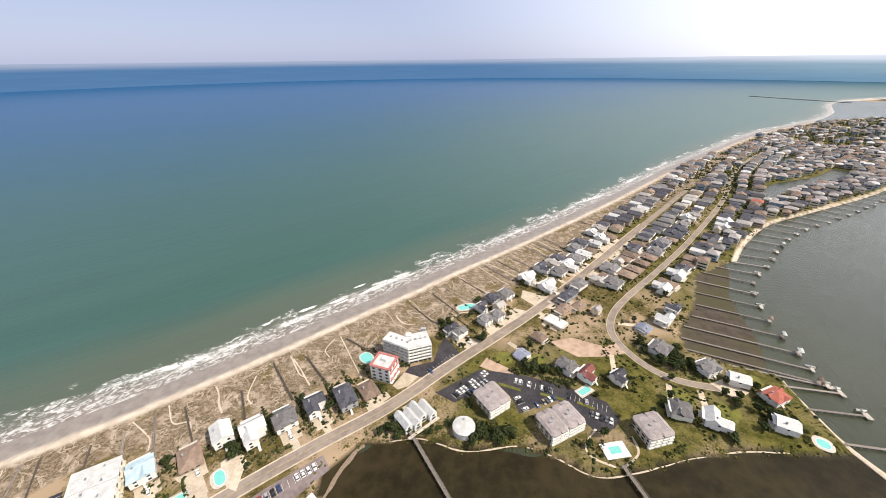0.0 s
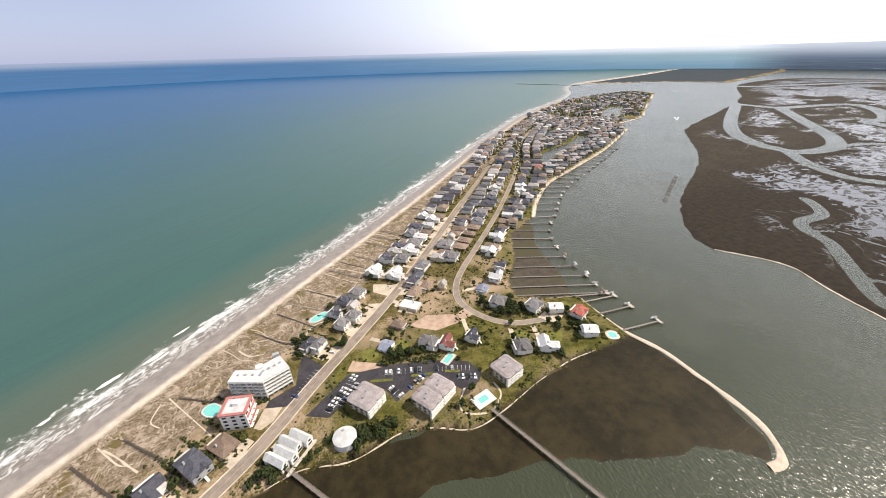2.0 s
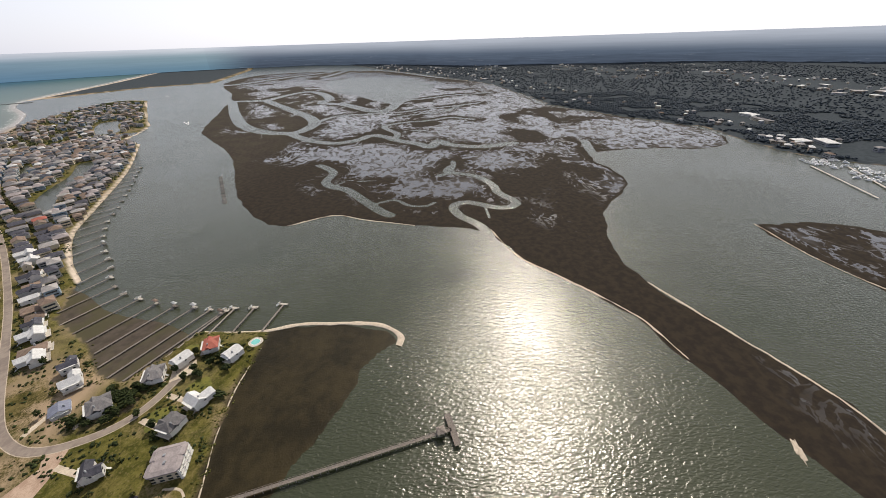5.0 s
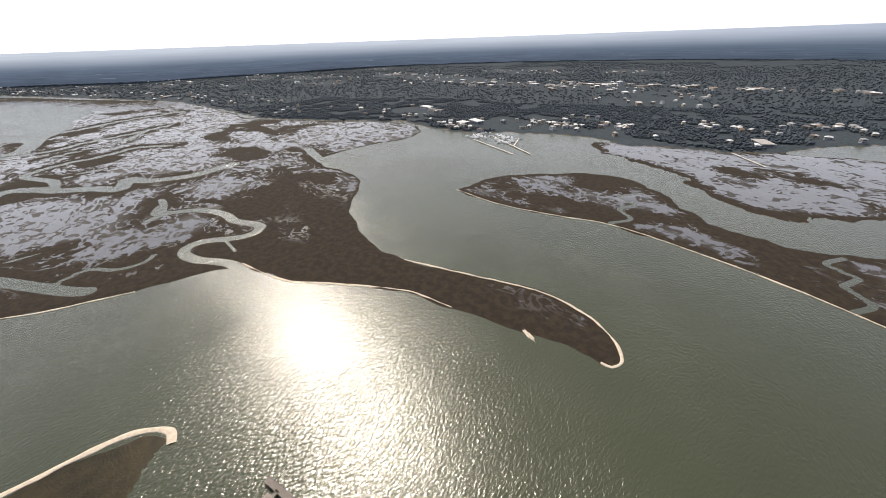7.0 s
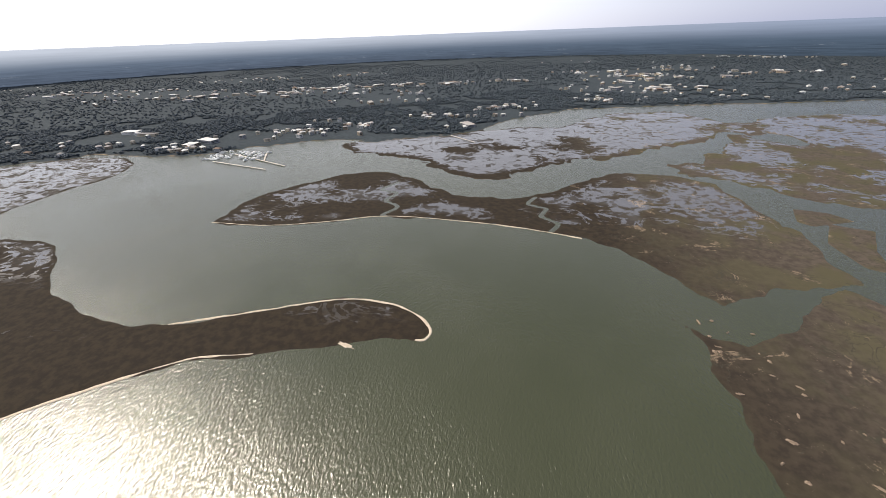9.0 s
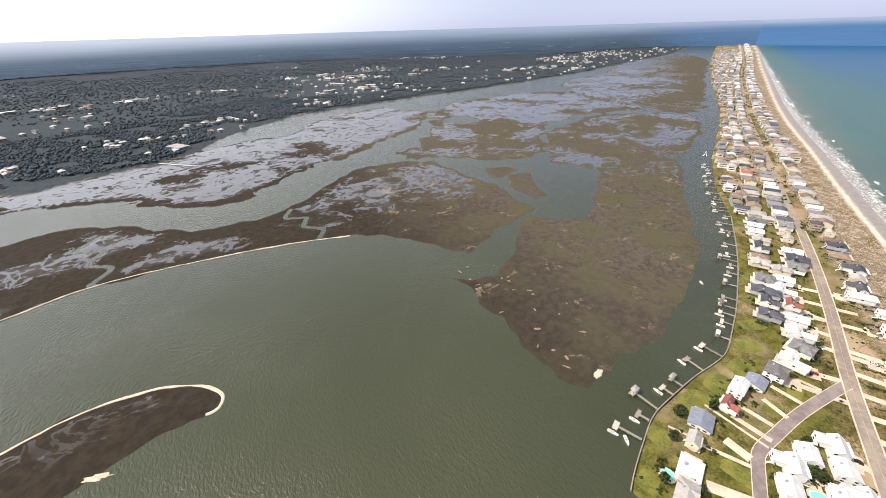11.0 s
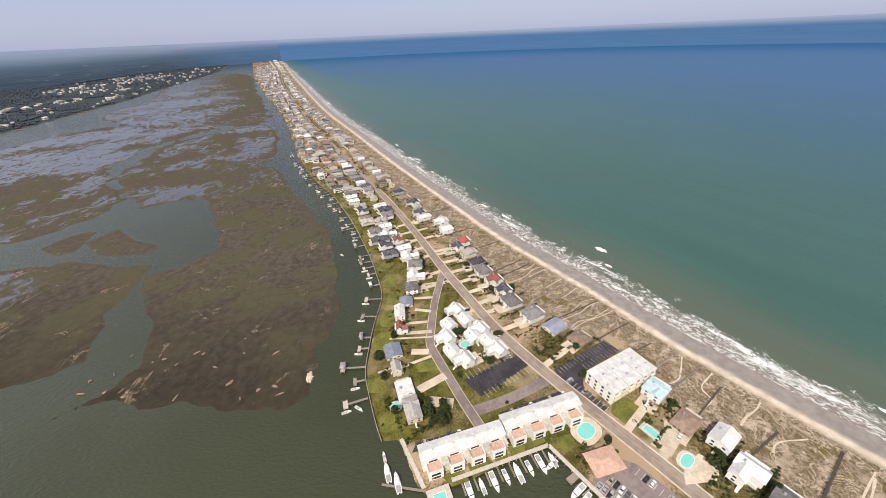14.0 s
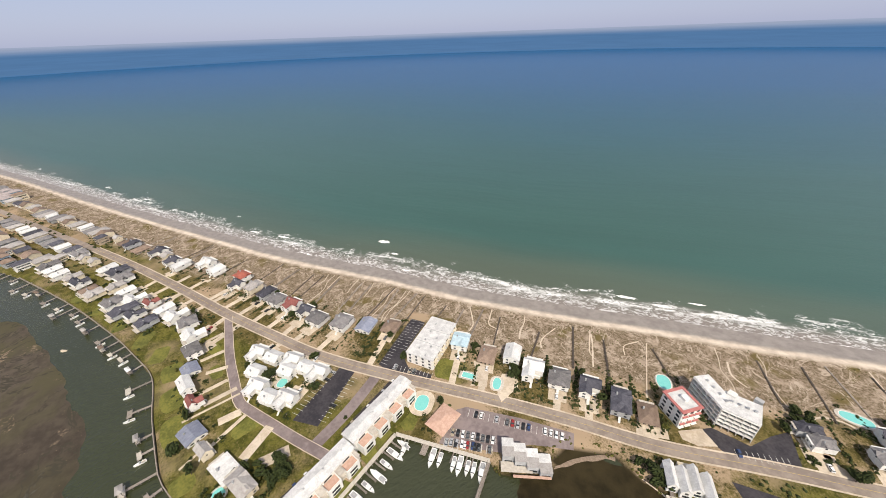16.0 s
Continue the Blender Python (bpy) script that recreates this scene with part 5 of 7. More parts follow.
boxes_stuff("far_houses", far_spots, [WALL_WHITE, WALL_CREAM, WALL_GREY, WALL_TAN, WALL_BLUE], [ROOF_WHITE, ROOF_PALE, ROOF_PALE, ROOF_GREY, ROOF_DARK, ROOF_BROWN, ROOF_MAUVE, ROOF_GREY, ROOF_BROWN],
            "rows of distant beach houses along the island", "houses", lambda x, y: GZ, 3)
# ---- large buildings ----
def frame_of(p, q, z=GZ):
    """A place at p whose x axis runs to q."""
    return pose(p[0], p[1], z, 0, 0, math.degrees(math.atan2(q[1] - p[1], q[0] - p[0])))


def length_of(p, q):
    return math.hypot(q[0] - p[0], q[1] - p[1])


def balcony_wing(host, p, q, depth, floors, floor_h, bays):
    """A wing with banded balconies on the side towards the road, from p to q; its depth lies to the left."""
    m, n = frame_of(p, q, 0), length_of(p, q)
    body = part("wing", box(0, 1.6, 0, n, depth, floors * floor_h), WALL_WHITE, host)
    body.matrix_basis = m
    for f in range(floors):
        zb = f * floor_h
        b = part("balcony", box(-0.2, -0.1, zb + floor_h - 0.35, n + 0.2, 1.7, zb + floor_h + 0.45), WALL_WHITE, body, "white banded balcony")
        for i in range(bays + 1):
            part("fin", box(i * n / bays - 0.12, 0.0, zb + (0.45 if f else 0), i * n / bays + 0.12, 1.6, zb + floor_h - 0.35), WALL_WHITE, body)
        for i in range(bays):
            part("window", box((i + 0.07) * n / bays, 1.5, zb + 0.1, (i + 0.93) * n / bays, 1.62, zb + 2.45), GLASS, body)
            part("window", box((i + 0.3) * n / bays, depth - 0.05, zb + 0.9, (i + 0.7) * n / bays, depth + 0.06, zb + 2.3), GLASS, body)
    top = floors * floor_h
    part("roof", box(-0.3, 0.2, top + 0.46, n + 0.3, depth + 0.2, top + 1.1), ROOF_WHITE, body)
    for i in range(4):
        part("roof_unit", box(n * (0.15 + 0.22 * i), depth * 0.5, top + 1.1, n * (0.15 + 0.22 * i) + 1.4, depth * 0.5 + 1.2, top + 2.0), METAL, body)
    return body


hotel = thing("hotel", "five-storey white hotel with banded balconies and two angled wings", "hotel")
hotel.matrix_world = pose(-25.5, 199, GZ)
balcony_wing(hotel, (-19, 7.0), (0, -3), 9.5, 5, 2.85, 6)
balcony_wing(hotel, (0.6, -3), (16.5, 2.0), 14.5, 5, 2.82, 5)
part("stair_tower", box(-2.6, 8.9, 0, 1.6, 12.6, 16.6), WALL_WHITE, hotel)
part("stair_tower", box(8, 17.0, 0, 12, 19.6, 16.0), WALL_GREY, hotel)


def red_trim_block():
    b = thing("apartment_house", "four-storey white apartment house with red roof edging", "apartment house")
    b.matrix_world = frame_of((-36.5, 178.5), (-32.0, 190.5)) @ pose(0, 0, 0)
    w, l, hgt = 13.0, 14.5, 12.4
    body = part("wall", box(0, 0, 0, w, l, hgt), WALL_WHITE, b)
    rim = bmesh.new()
    for x0, y0, x1, y1 in ((-0.5, -0.5, w + 0.5, 1.2), (-0.5, l - 1.2, w + 0.5, l + 0.5), (-0.5, 1.2, 1.2, l - 1.2), (w - 1.2, 1.2, w + 0.5, l - 1.2)):
        add_box(rim, x0, y0, hgt, x1, y1, hgt + 0.6)
    part("roof_edge", rim, WALL_PINK, b, "red roof edging")
    part("roof", box(1.2, 1.2, hgt + 0.003, w - 1.2, l - 1.2, hgt + 0.25), ROOF_WHITE, b)
    part("roof_hut", box(6, 5.5, hgt + 0.25, 9, 9, hgt + 2.4), WALL_WHITE, b)
    for f in range(4):
        for i in range(3):
            part("window", box((i + 0.25) * w / 3, -0.06, f * 3 + 0.9, (i + 0.75) * w / 3, 0.06, f * 3 + 2.4), GLASS, body)
            part("window", box(-0.06, (i + 0.25) * l / 3, f * 3 + 0.9, 0.06, (i + 0.7) * l / 3, f * 3 + 2.4), GLASS, body)
            part("balcony", box((i + 0.1) * w / 3, -1.2, f * 3 - 0.1 + 0.25, (i + 0.9) * w / 3, -0.0, f * 3 + 0.35), WALL_PINK if f % 2 else WALL_WHITE, body)
    taken.append((-40, 188, 11))


red_trim_block()


def slab_block(name, p, q, depth, height, label, unit=4, storeys=3):
    """A long low block with a flat white roof, windows all round and roof hatches."""
    b = thing(name, label, "apartment house")
    b.matrix_world = frame_of(p, q)
    n = length_of(p, q)
    body = part("wall", box(0, 0, 0, n, depth, height), WALL_WHITE, b)
    roof = part("roof", box(-0.4, -0.4, height, n + 0.4, depth + 0.4, height + 0.5), ROOF_WHITE, b)
    for i in range(1, unit):
        part("roof_seam", box(i * n / unit - 0.12, -0.3, height + 0.5, i * n / unit + 0.12, depth + 0.3, height + 0.75), WALL_GREY, roof)
    for i in range(unit * 3):
        x = (i + 0.5) / (unit * 3) * n
        part("hatch", box(x - 0.7, depth * (0.3 + 0.35 * (i % 2)), height + 0.5, x + 0.7, depth * (0.3 + 0.35 * (i % 2)) + 0.9, height + 0.95), METAL, roof)
    fh = height / storeys
    for f in range(storeys):
        for i in range(unit * 2):
            x = (i + 0.5) / (unit * 2) * n
            for y in (0, depth):
                part("window", box(x - 1.1, y - 0.06, f * fh + 0.8, x + 1.1, y + 0.06, f * fh + 2.3), GLASS, body)
            if f:
                part("balcony", box(x - 1.9, -1.3, f * fh, x + 1.9, 0.0, f * fh + 0.9), WALL_CREAM, body)
        for i in range(4):
            y = (i + 0.5) / 4 * depth
            for x in (0, n):
                part("window", box(x - 0.06, y - 0.8, f * fh + 0.8, x + 0.06, y + 0.8, f * fh + 2.3), GLASS, body)
    return b


slab_block("apartment_block", (-152.5, 89.5), (-172, 123.5), 20, 9, "three-storey white apartment block with a flat white roof", 3)
taken.append((-171, 101, 20))


def marina_terrace(p, q, depth, units, label):
    """A long white terrace: road-side roof slab, stepped terraces and balconies to the basin."""
    b = thing("marina_terrace", label, "apartment house")
    n = length_of(p, q)
    b.matrix_world = frame_of(p, q)
    body = part("wall", box(0, depth * 0.42, 0, n, depth, 9.5), WALL_WHITE, b)
    part("roof", gable_roof(n, depth * 0.58, 9.55, 0.9, 0.5, 0.3, along_y=False, cx=n / 2, cy=depth * 0.71), ROOF_WHITE, b)
    u = n / units
    for i in range(units):
        x0 = i * u
        t = part("stepped_front", box(x0 + u * 0.16, depth * 0.05, 0, x0 + u * 0.84, depth * 0.42, 6.4), WALL_WHITE, b)
        part("terrace", box(x0 + u * 0.20, depth * 0.08, 6.4, x0 + u * 0.80, depth * 0.40, 6.55), TERRACE, t, "pinkish roof terrace")
        wall = bmesh.new()
        add_box(wall, x0 + u * 0.16, depth * 0.05, 6.4, x0 + u * 0.84, depth * 0.075, 7.3)
        add_box(wall, x0 + u * 0.16, depth * 0.075, 6.4, x0 + u * 0.19, depth * 0.42, 7.3)
        add_box(wall, x0 + u * 0.81, depth * 0.075, 6.4, x0 + u * 0.84, depth * 0.42, 7.3)
        part("parapet", wall, WALL_WHITE, t)
        for f in range(3):
            part("balcony", box(x0 + u * 0.84, depth * 0.12, 2.7 * (f + 1) - 0.2, x0 + u * 1.16 if i < units - 1 else x0 + u, depth * 0.42, 2.7 * (f + 1)), PALE_DECK, b)
            part("window", box(x0 + u * 0.3, depth * 0.42 - 0.05 if f == 2 else depth * 0.05 - 0.06, 2.7 * f + 0.6, x0 + u * 0.7, depth * 0.42 + 0.06 if f == 2 else depth * 0.05 + 0.06, 2.7 * f + 2.3), GLASS, b)
            part("window", box(x0 + u * 0.35, depth - 0.05, 2.7 * f + 0.9, x0 + u * 0.65, depth + 0.06, 2.7 * f + 2.2), GLASS, b)
        part("porch", box(x0 + u * 0.4, depth, 0, x0 + u * 0.6, depth + 1.6, 7.4), WALL_WHITE, b)
        part("vent", box(x0 + u * 0.55, depth * 0.65, 10.2, x0 + u * 0.55 + 0.8, depth * 0.65 + 0.8, 10.9), METAL, b)


marina_terrace((-106, -19), (-121, 25), 15, 4, "long white marina terrace of flats with stepped pink balconies")
marina_terrace((-124, 26), (-140, 71), 15, 4, "long white marina terrace of flats beside the pool")
for p in ((-118, -8), (-123, 8), (-128, 20), (-135, 38), (-140, 52), (-145, 66)):
    taken.append((*p, 10))


def club_house():
    b = thing("club_house", "single-storey club house with a wide terracotta-coloured roof", "club house")
    b.matrix_world = frame_of((-110, 67), (-120, 64))
    b.matrix_world = frame_of((-120, 64), (-110, 67))
    part("wall", box(0.5, 0.5, 0, 11, 15, 3.4), WALL_CREAM, b)
    part("roof", hip_roof(11.5, 16, 3.4, 1.3, 0.8, 0.25, 5.7, 7.8), TERRACE, b)
    for i in range(4):
        part("window", box(0.44, 2 + 3.2 * i, 1, 0.56, 4 + 3.2 * i, 2.4), GLASS, b)
    taken.append((-118, 73, 9))


club_house()


def restaurant():
    b = thing("restaurant", "marina restaurant with stepped white roofs and an orange deck", "restaurant")
    b.matrix_world = frame_of((-87, 90), (-69, 112))
    for i in range(4):
        y = -2.2 * i
        w = part("wall", box(1 + i * 6.2, y - 9, 0, 7.0 + i * 6.2, y + 0.5, 6.6 - 0.6 * i), WALL_GREY, b)
        part("roof", box(0.8 + i * 6.2, y - 4.0, 6.62 - 0.6 * i, 7.1 + i * 6.2, y + 0.8, 7.0 - 0.6 * i), ROOF_WHITE, b)
        part("roof", box(0.8 + i * 6.2, y - 9.2, 6.62 - 0.6 * i, 7.1 + i * 6.2, y - 4.0, 6.9 - 0.6 * i), ROOF_PALE, b)
        part("window", box(2 + i * 6.2, y - 9.06, 1, 6 + i * 6.2, y - 8.94, 2.6), GLASS, w)
    part("deck", box(6, -17, 1.6, 25, -15.7, 1.9), TERRACE, b, "orange-brown dining deck")
    part("deck", box(0, -14.5, 1.6, 16, -9.2, 1.9), PALE_DECK, b)
    taken.append((-76, 98, 14))


restaurant()


def condo(corner, along, w, l, label):
    """A three-storey block of flats with a wide pale roof, notched sides and balconies."""
    b = thing("condominium", label, "apartment house", "condominiums by the pond")
    b.matrix_world = frame_of(corner, along)
    hgt = 7.2

    def ring(k):
        n = 2.2 * k
        return [(n, -k), (w * 0.45, -k), (w * 0.45, 1.0 - k), (w * 0.55, 1.0 - k), (w * 0.55, -k), (w - n, -k), (w + k, n), (w + k, l - n), (w - n, l + k), (w * 0.55, l + k), (w * 0.5, l - 1.2 + k), (w * 0.45, l + k), (n, l + k), (-k, l - n), (-k, n)]
    body = part("wall", prism([(1 + (x * (w - 2)) / w, 1 + (y * (l - 2)) / l) for x, y in ring(0.0)], 0, hgt), WALL_CREAM, b)
    rf = bmesh.new()
    tiers = [[rf.verts.new((w / 2 + (x - w / 2) * q, l / 2 + (y - l / 2) * q, zz)) for x, y in ring(0.5)] for q, zz in ((1.0, hgt + 0.01), (1.0, hgt + 0.7), (0.72, hgt + 1.5), (0.70, hgt + 1.35), (0.2, hgt + 1.5))]
    for t0, t1 in zip(tiers, tiers[1:]):
        for k in range(15):
            rf.faces.new((t0[k], t0[(k + 1) % 15], t1[(k + 1) % 15], t1[k]))
    rf.faces.new(tiers[-1])
    rf.faces.new(tiers[0][::-1])
    part("roof", rf, ROOF_MAUVE, b)
    for f in range(3):
        for i in range(4):
            x = (i + 0.5) / 4 * w
            y = (i + 0.5) / 4 * l
            part("balcony", box(x - 1.6, -0.6, f * 2.4 + 0.2, x + 1.6, 1.0, f * 2.4 + 1.1), WALL_WHITE, body)
            part("window", box(x - 1.3, 0.94, f * 2.4 + 1.15, x + 1.3, 1.06, f * 2.4 + 2.1), GLASS, body)
            part("window", box(w - 1.06, y - 1.1, f * 2.4 + 0.7, w - 0.94, y + 1.1, f * 2.4 + 2.0), GLASS, body)
            part("window", box(0.94, y - 1.1, f * 2.4 + 0.7, 1.06, y + 1.1, f * 2.4 + 2.0), GLASS, body)
    for i in range(5):
        part("pier_wall", box(i * (w - 0.6) / 4, 0.0, 0, i * (w - 0.6) / 4 + 0.6, 1.0, hgt), WALL_WHITE, body)
    part("roof_unit", box(w * 0.3, l * 0.45, hgt + 1.2, w * 0.3 + 1.5, l * 0.45 + 1.2, hgt + 2.2), METAL, b)
    part("roof_unit", box(w * 0.6, l * 0.55, hgt + 1.2, w * 0.6 + 1.2, l * 0.55 + 1.2, hgt + 2.0), METAL, b)
    c = b.matrix_world @ Vector((w / 2, l / 2, 0))
    taken.append((c.x, c.y, 13))


condo((27, 150), (40, 158.4), 16.5, 17, "three-storey condominium with a pale mauve roof beside the car park")
condo((60, 132.5), (82, 143), 11.4, 16, "three-storey condominium with a pale mauve roof, half of a pair")
condo((71.2, 137.8), (82, 143), 11.6, 16, "three-storey condominium with a pale tan roof, half of a pair")
condo((113, 130), (128, 133.5), 16, 15.5, "three-storey condominium with a pale mauve roof near the pond")


def lodge():
    """A low white lodge under four steep gables side by side, set back from one another."""
    b = thing("pond_lodge", "white lodge with four steep side-by-side gables beside the pond", "lodge")
    b.matrix_world = pose(-18.5, 152, GZ, 0, 0, 39)
    for k in range(4):
        cx, cy = -8.1 + 5.4 * k, (0.0, -1.6, 0.4, -2.2)[k]
        wall = part("wall", gable_walls(4.9, 12.5, 0, 4.6, 2.6, cx=cx, cy=cy), WALL_WHITE, b)
        part("roof", gable_roof(4.9, 12.5, 4.62, 2.6, 0.22, 0.2, cx=cx, cy=cy), ROOF_WHITE, b)
        for e, yy in ((-1, cy - 6.25), (1, cy + 6.25)):
            part("window", box(cx - 1.5, yy - 0.06, 0.9, cx + 1.5, yy + 0.06, 2.4), GLASS, wall)
            part("window", box(cx - 0.8, yy - 0.06, 3.3, cx + 0.8, yy + 0.06, 4.7), GLASS, wall)
    part("deck", box(-11, -10.4, 0.5, 11.5, -8.6, 0.7), PALE_DECK, b)
    part("porch", box(-3.0, 6.4, 0, 2.0, 9.0, 3.0), WALL_CREAM, b)
    taken.append((-18.5, 152, 10))


lodge()


def tank():
    b = thing("storage_tank", "round white water tank with a low domed roof", "water tank")
    b.matrix_world = pose(11, 143, GZ)
    bm = bmesh.new()
    rows = [(6.6, 0), (6.6, 4.2), (6.7, 4.2), (6.7, 4.5), (5.6, 4.9), (3.8, 5.25), (1.8, 5.45)]
    rings = [[bm.verts.new((r * math.cos(a), r * math.sin(a), zz)) for a in np.linspace(0, 2 * math.pi, 40, endpoint=False)] for r, zz in rows]
    for r0, r1 in zip(rings, rings[1:]):
        for i in range(40):
            bm.faces.new((r0[i], r0[(i + 1) % 40], r1[(i + 1) % 40], r1[i]))
    bm.faces.new(rings[-1])
    part("shell", bm, ROOF_WHITE, b)
    part("hatch", box(-0.6, 3.0, 5.2, 0.6, 4.2, 5.6), METAL, b)
    part("ladder", box(6.65, -0.3, 0, 6.8, 0.3, 4.9), METAL, b)
    taken.append((11, 143, 8))


tank()

# ---- paved lots with painted bays ----
CAR_COLOURS = [plain("car_" + n, c, tuple(min(1, v * 1.15 + 0.01) for v in c), 0.5, 0.28, 0.0, 0, 0.1) for n, c in (
    ("white", (0.70, 0.70, 0.70)), ("black", (0.014, 0.014, 0.016)), ("silver", (0.36, 0.37, 0.39)), ("red", (0.27, 0.022, 0.022)), ("blue", (0.03, 0.055, 0.14)), ("grey", (0.11, 0.115, 0.12)), ("sand", (0.33, 0.28, 0.21)))]


def make_car(paint, tone, van=False):
    c = thing("car", "parked " + tone + (" van" if van else " car") + " on the pavement", "car", "parked cars")
    hgt = 1.95 if van else 1.45
    prof = [(-2.2, 0.35), (2.25, 0.35), (2.3, 0.75), (1.9, 0.92), (1.2, 0.98), (-2.15, 1.0), (-2.28, 0.8)]
    bm = bmesh.new()
    sides = [[bm.verts.new((x, s * 0.88, zz)) for x, zz in prof] for s in (-1, 1)]
    for i in range(len(prof)):
        j = (i + 1) % len(prof)
        bm.faces.new((sides[0][i], sides[0][j], sides[1][j], sides[1][i]))
    bm.faces.new(sides[0][::-1])
    bm.faces.new(sides[1])
    body = part("body", bm, paint, c)
    cab = bmesh.new()
    lo = [cab.verts.new(v) for v in ((-1.95, -0.82, 0.99), (1.0, -0.82, 0.99), (1.0, 0.82, 0.99), (-1.95, 0.82, 0.99))]
    hi = [cab.verts.new(v) for v in ((-1.6, -0.66, hgt - 0.05), (0.25, -0.66, hgt - 0.05), (0.25, 0.66, hgt - 0.05), (-1.6, 0.66, hgt - 0.05))]
    for i in range(4):
        cab.faces.new((lo[i], lo[(i + 1) % 4], hi[(i + 1) % 4], hi[i]))
    cab.faces.new(hi)
    part("glazing", cab, GLASS, body)
    part("roof_panel", box(-1.62, -0.68, hgt - 0.048, 0.28, 0.68, hgt), paint, body)
    for x in (-1.4, 1.4):
        for s in (-1, 1):
            w = bmesh.new()
            bmesh.ops.create_cone(w, cap_ends=True, segments=10, radius1=0.33, radius2=0.33, depth=0.22, matrix=pose(x, s * 0.82, 0.33, 90))
            part("wheel", w, RUBBER, c)
    return c


CARS = [make_car(p, n, n in ("sand",)) for p, n in zip(CAR_COLOURS, ("white", "black", "silver", "red", "dark blue", "grey", "sand"))]
CAR_W = [9, 6, 4, 1.6, 2, 4, 1]


def lot(name, ring, material, label, zt=0.05):
    tagged(part(name, prism(ring, GZ - 0.3, GZ + zt), material, None), label, "car park", kind="structure")


def bays(name, p, q, n, depth, cars, seed, zt=0.05, wheel_stops=False):
    """A row of painted bays from p to q, the bays lying to the left; some of them hold a car."""
    m, length = frame_of(p, q, GZ + zt), length_of(p, q)
    bm = bmesh.new()
    for i in range(n + 1):
        x = i * length / n
        add_box(bm, x - 0.08, 0, 0.0, x + 0.08, depth, 0.012)
    ob = part(name, bm, PAINT_WHITE, None)
    ob.matrix_world = m
    tagged(ob, "painted white parking bay lines", "marking", kind="structure")
    r = random.Random(seed)
    ang = math.degrees(math.atan2(q[1] - p[1], q[0] - p[0]))
    for i in range(n):
        if r.random() < cars:
            v = m @ Vector(((i + 0.5) * length / n, depth * 0.5 + r.uniform(-0.2, 0.2), 0))
            placed(r.choices(CARS, CAR_W)[0], v.x, v.y, ang + r.choice((90, 270)) + r.uniform(-2, 2), GZ + zt)


lot("lot_hotel", [(-29.5, 186), (-10, 183.5), (13, 205), (1, 226), (-4, 214), (-8, 199), (-25, 194)], ASPHALT_NEW, "black asphalt hotel car park", 0.05)
bays("marking_1", (-9, 186.5), (9, 203), 9, 5, 0.15, 1)
lot("lot_condo", [(-6, 171), (5, 178), (25, 191), (54, 185), (82, 175), (103, 162), (106, 149), (100, 143), (88, 141), (83, 150), (79, 160), (68, 165), (55, 158), (46, 154), (43, 167), (35, 179), (17, 169), (6, 163)], ASPHALT_NEW, "winding dark asphalt car park of the condominiums", 0.045)
for k, (p, q, n, full) in enumerate((((28, 190), (4.5, 169.5), 11, 0.85), ((16, 166.5), (31, 178.5), 6, 0.7), ((44, 166), (48.5, 155), 4, 0.9), ((58, 157), (72, 163.5), 6, 0.7), ((72, 173.5), (48, 182.5), 9, 0.6), ((102, 159), (80, 169.5), 9, 0.35), ((88, 151), (100, 145), 5, 0.8))):
    bays("marking_%d" % (2 + k), p, q, n, 5, full, 30 + k, 0.045)
for k, (p, q) in enumerate((((36, 177), (50, 171)), ((62, 168), (76, 163)), ((84, 161), (93, 156)))):
    isl = part("planted_island", prism([(p[0], p[1]), (q[0], q[1]), (q[0] + 0.8, q[1] + 2), (p[0] + 0.8, p[1] + 2)], GZ - 0.2, GZ + 0.2), LAWN, None)
    tagged(isl, "narrow planted island in the car park", "verge", kind="structure")
lot("lot_marina", [(-121, 79), (-117, 90.5), (-93, 111), (-68, 129), (-62, 121), (-78, 104), (-84, 88), (-108, 64), (-110, 68)], ASPHALT, "worn grey marina car park", 0.045)
bays("marking_23", (-71, 125), (-114.5, 91), 18, 5, 0.72, 8)
bays("marking_9", (-92, 92), (-111, 75), 9, 5, 0.9, 9)
bays("marking_10", (-113, 73.5), (-94, 90), 9, 0.1, 0, 10)
bays("marking_11", (-89, 87), (-107, 70.5), 8, 5, 0.85, 11)
bays("marking_12", (-105, 64.8), (-86, 83), 10, 5, 0.6, 12)
lot("lot_villas", [(-171, 1), (-194, 41), (-184, 47), (-158, 12)], ASPHALT_NEW, "dark asphalt car park beside the white villas", 0.05)
bays("marking_16", (-172, 5), (-190, 36), 11, 5, 0.25, 16)
bays("marking_17", (-181, 42), (-162, 14), 11, 5, 0.15, 17)
lot("lot_flats", [(-179.5, 62), (-206.5, 104.5), (-196, 111), (-177, 79.5), (-165, 77.5), (-150, 87), (-146, 82), (-171, 64)], ASPHALT_NEW, "black asphalt car park of the apartment block", 0.05)
bays("marking_18", (-180, 64), (-205.5, 104), 17, -4.6, 0, 18)
bays("marking_19", (-180, 84), (-195, 109), 10, 4.4, 0.1, 19)
bays("marking_20", (-148, 84.5), (-170, 67.5), 10, -4.5, 0.4, 20)
lot("lot_terrace_1", [(-122, -28), (-128, -26), (-141, 18), (-136, 22)], ASPHALT_NEW, "dark parking strip behind the marina terrace", 0.05)
bays("marking_21", (-125, -22), (-138, 20), 13, 3.6, 0.4, 21)
lot("lot_terrace_2", [(-141, 24), (-147, 22), (-163, 64), (-156, 70)], ASPHALT_NEW, "dark parking strip behind the second marina terrace", 0.05)
bays("marking_22", (-144, 26), (-158, 66), 13, 3.6, 0.4, 22)

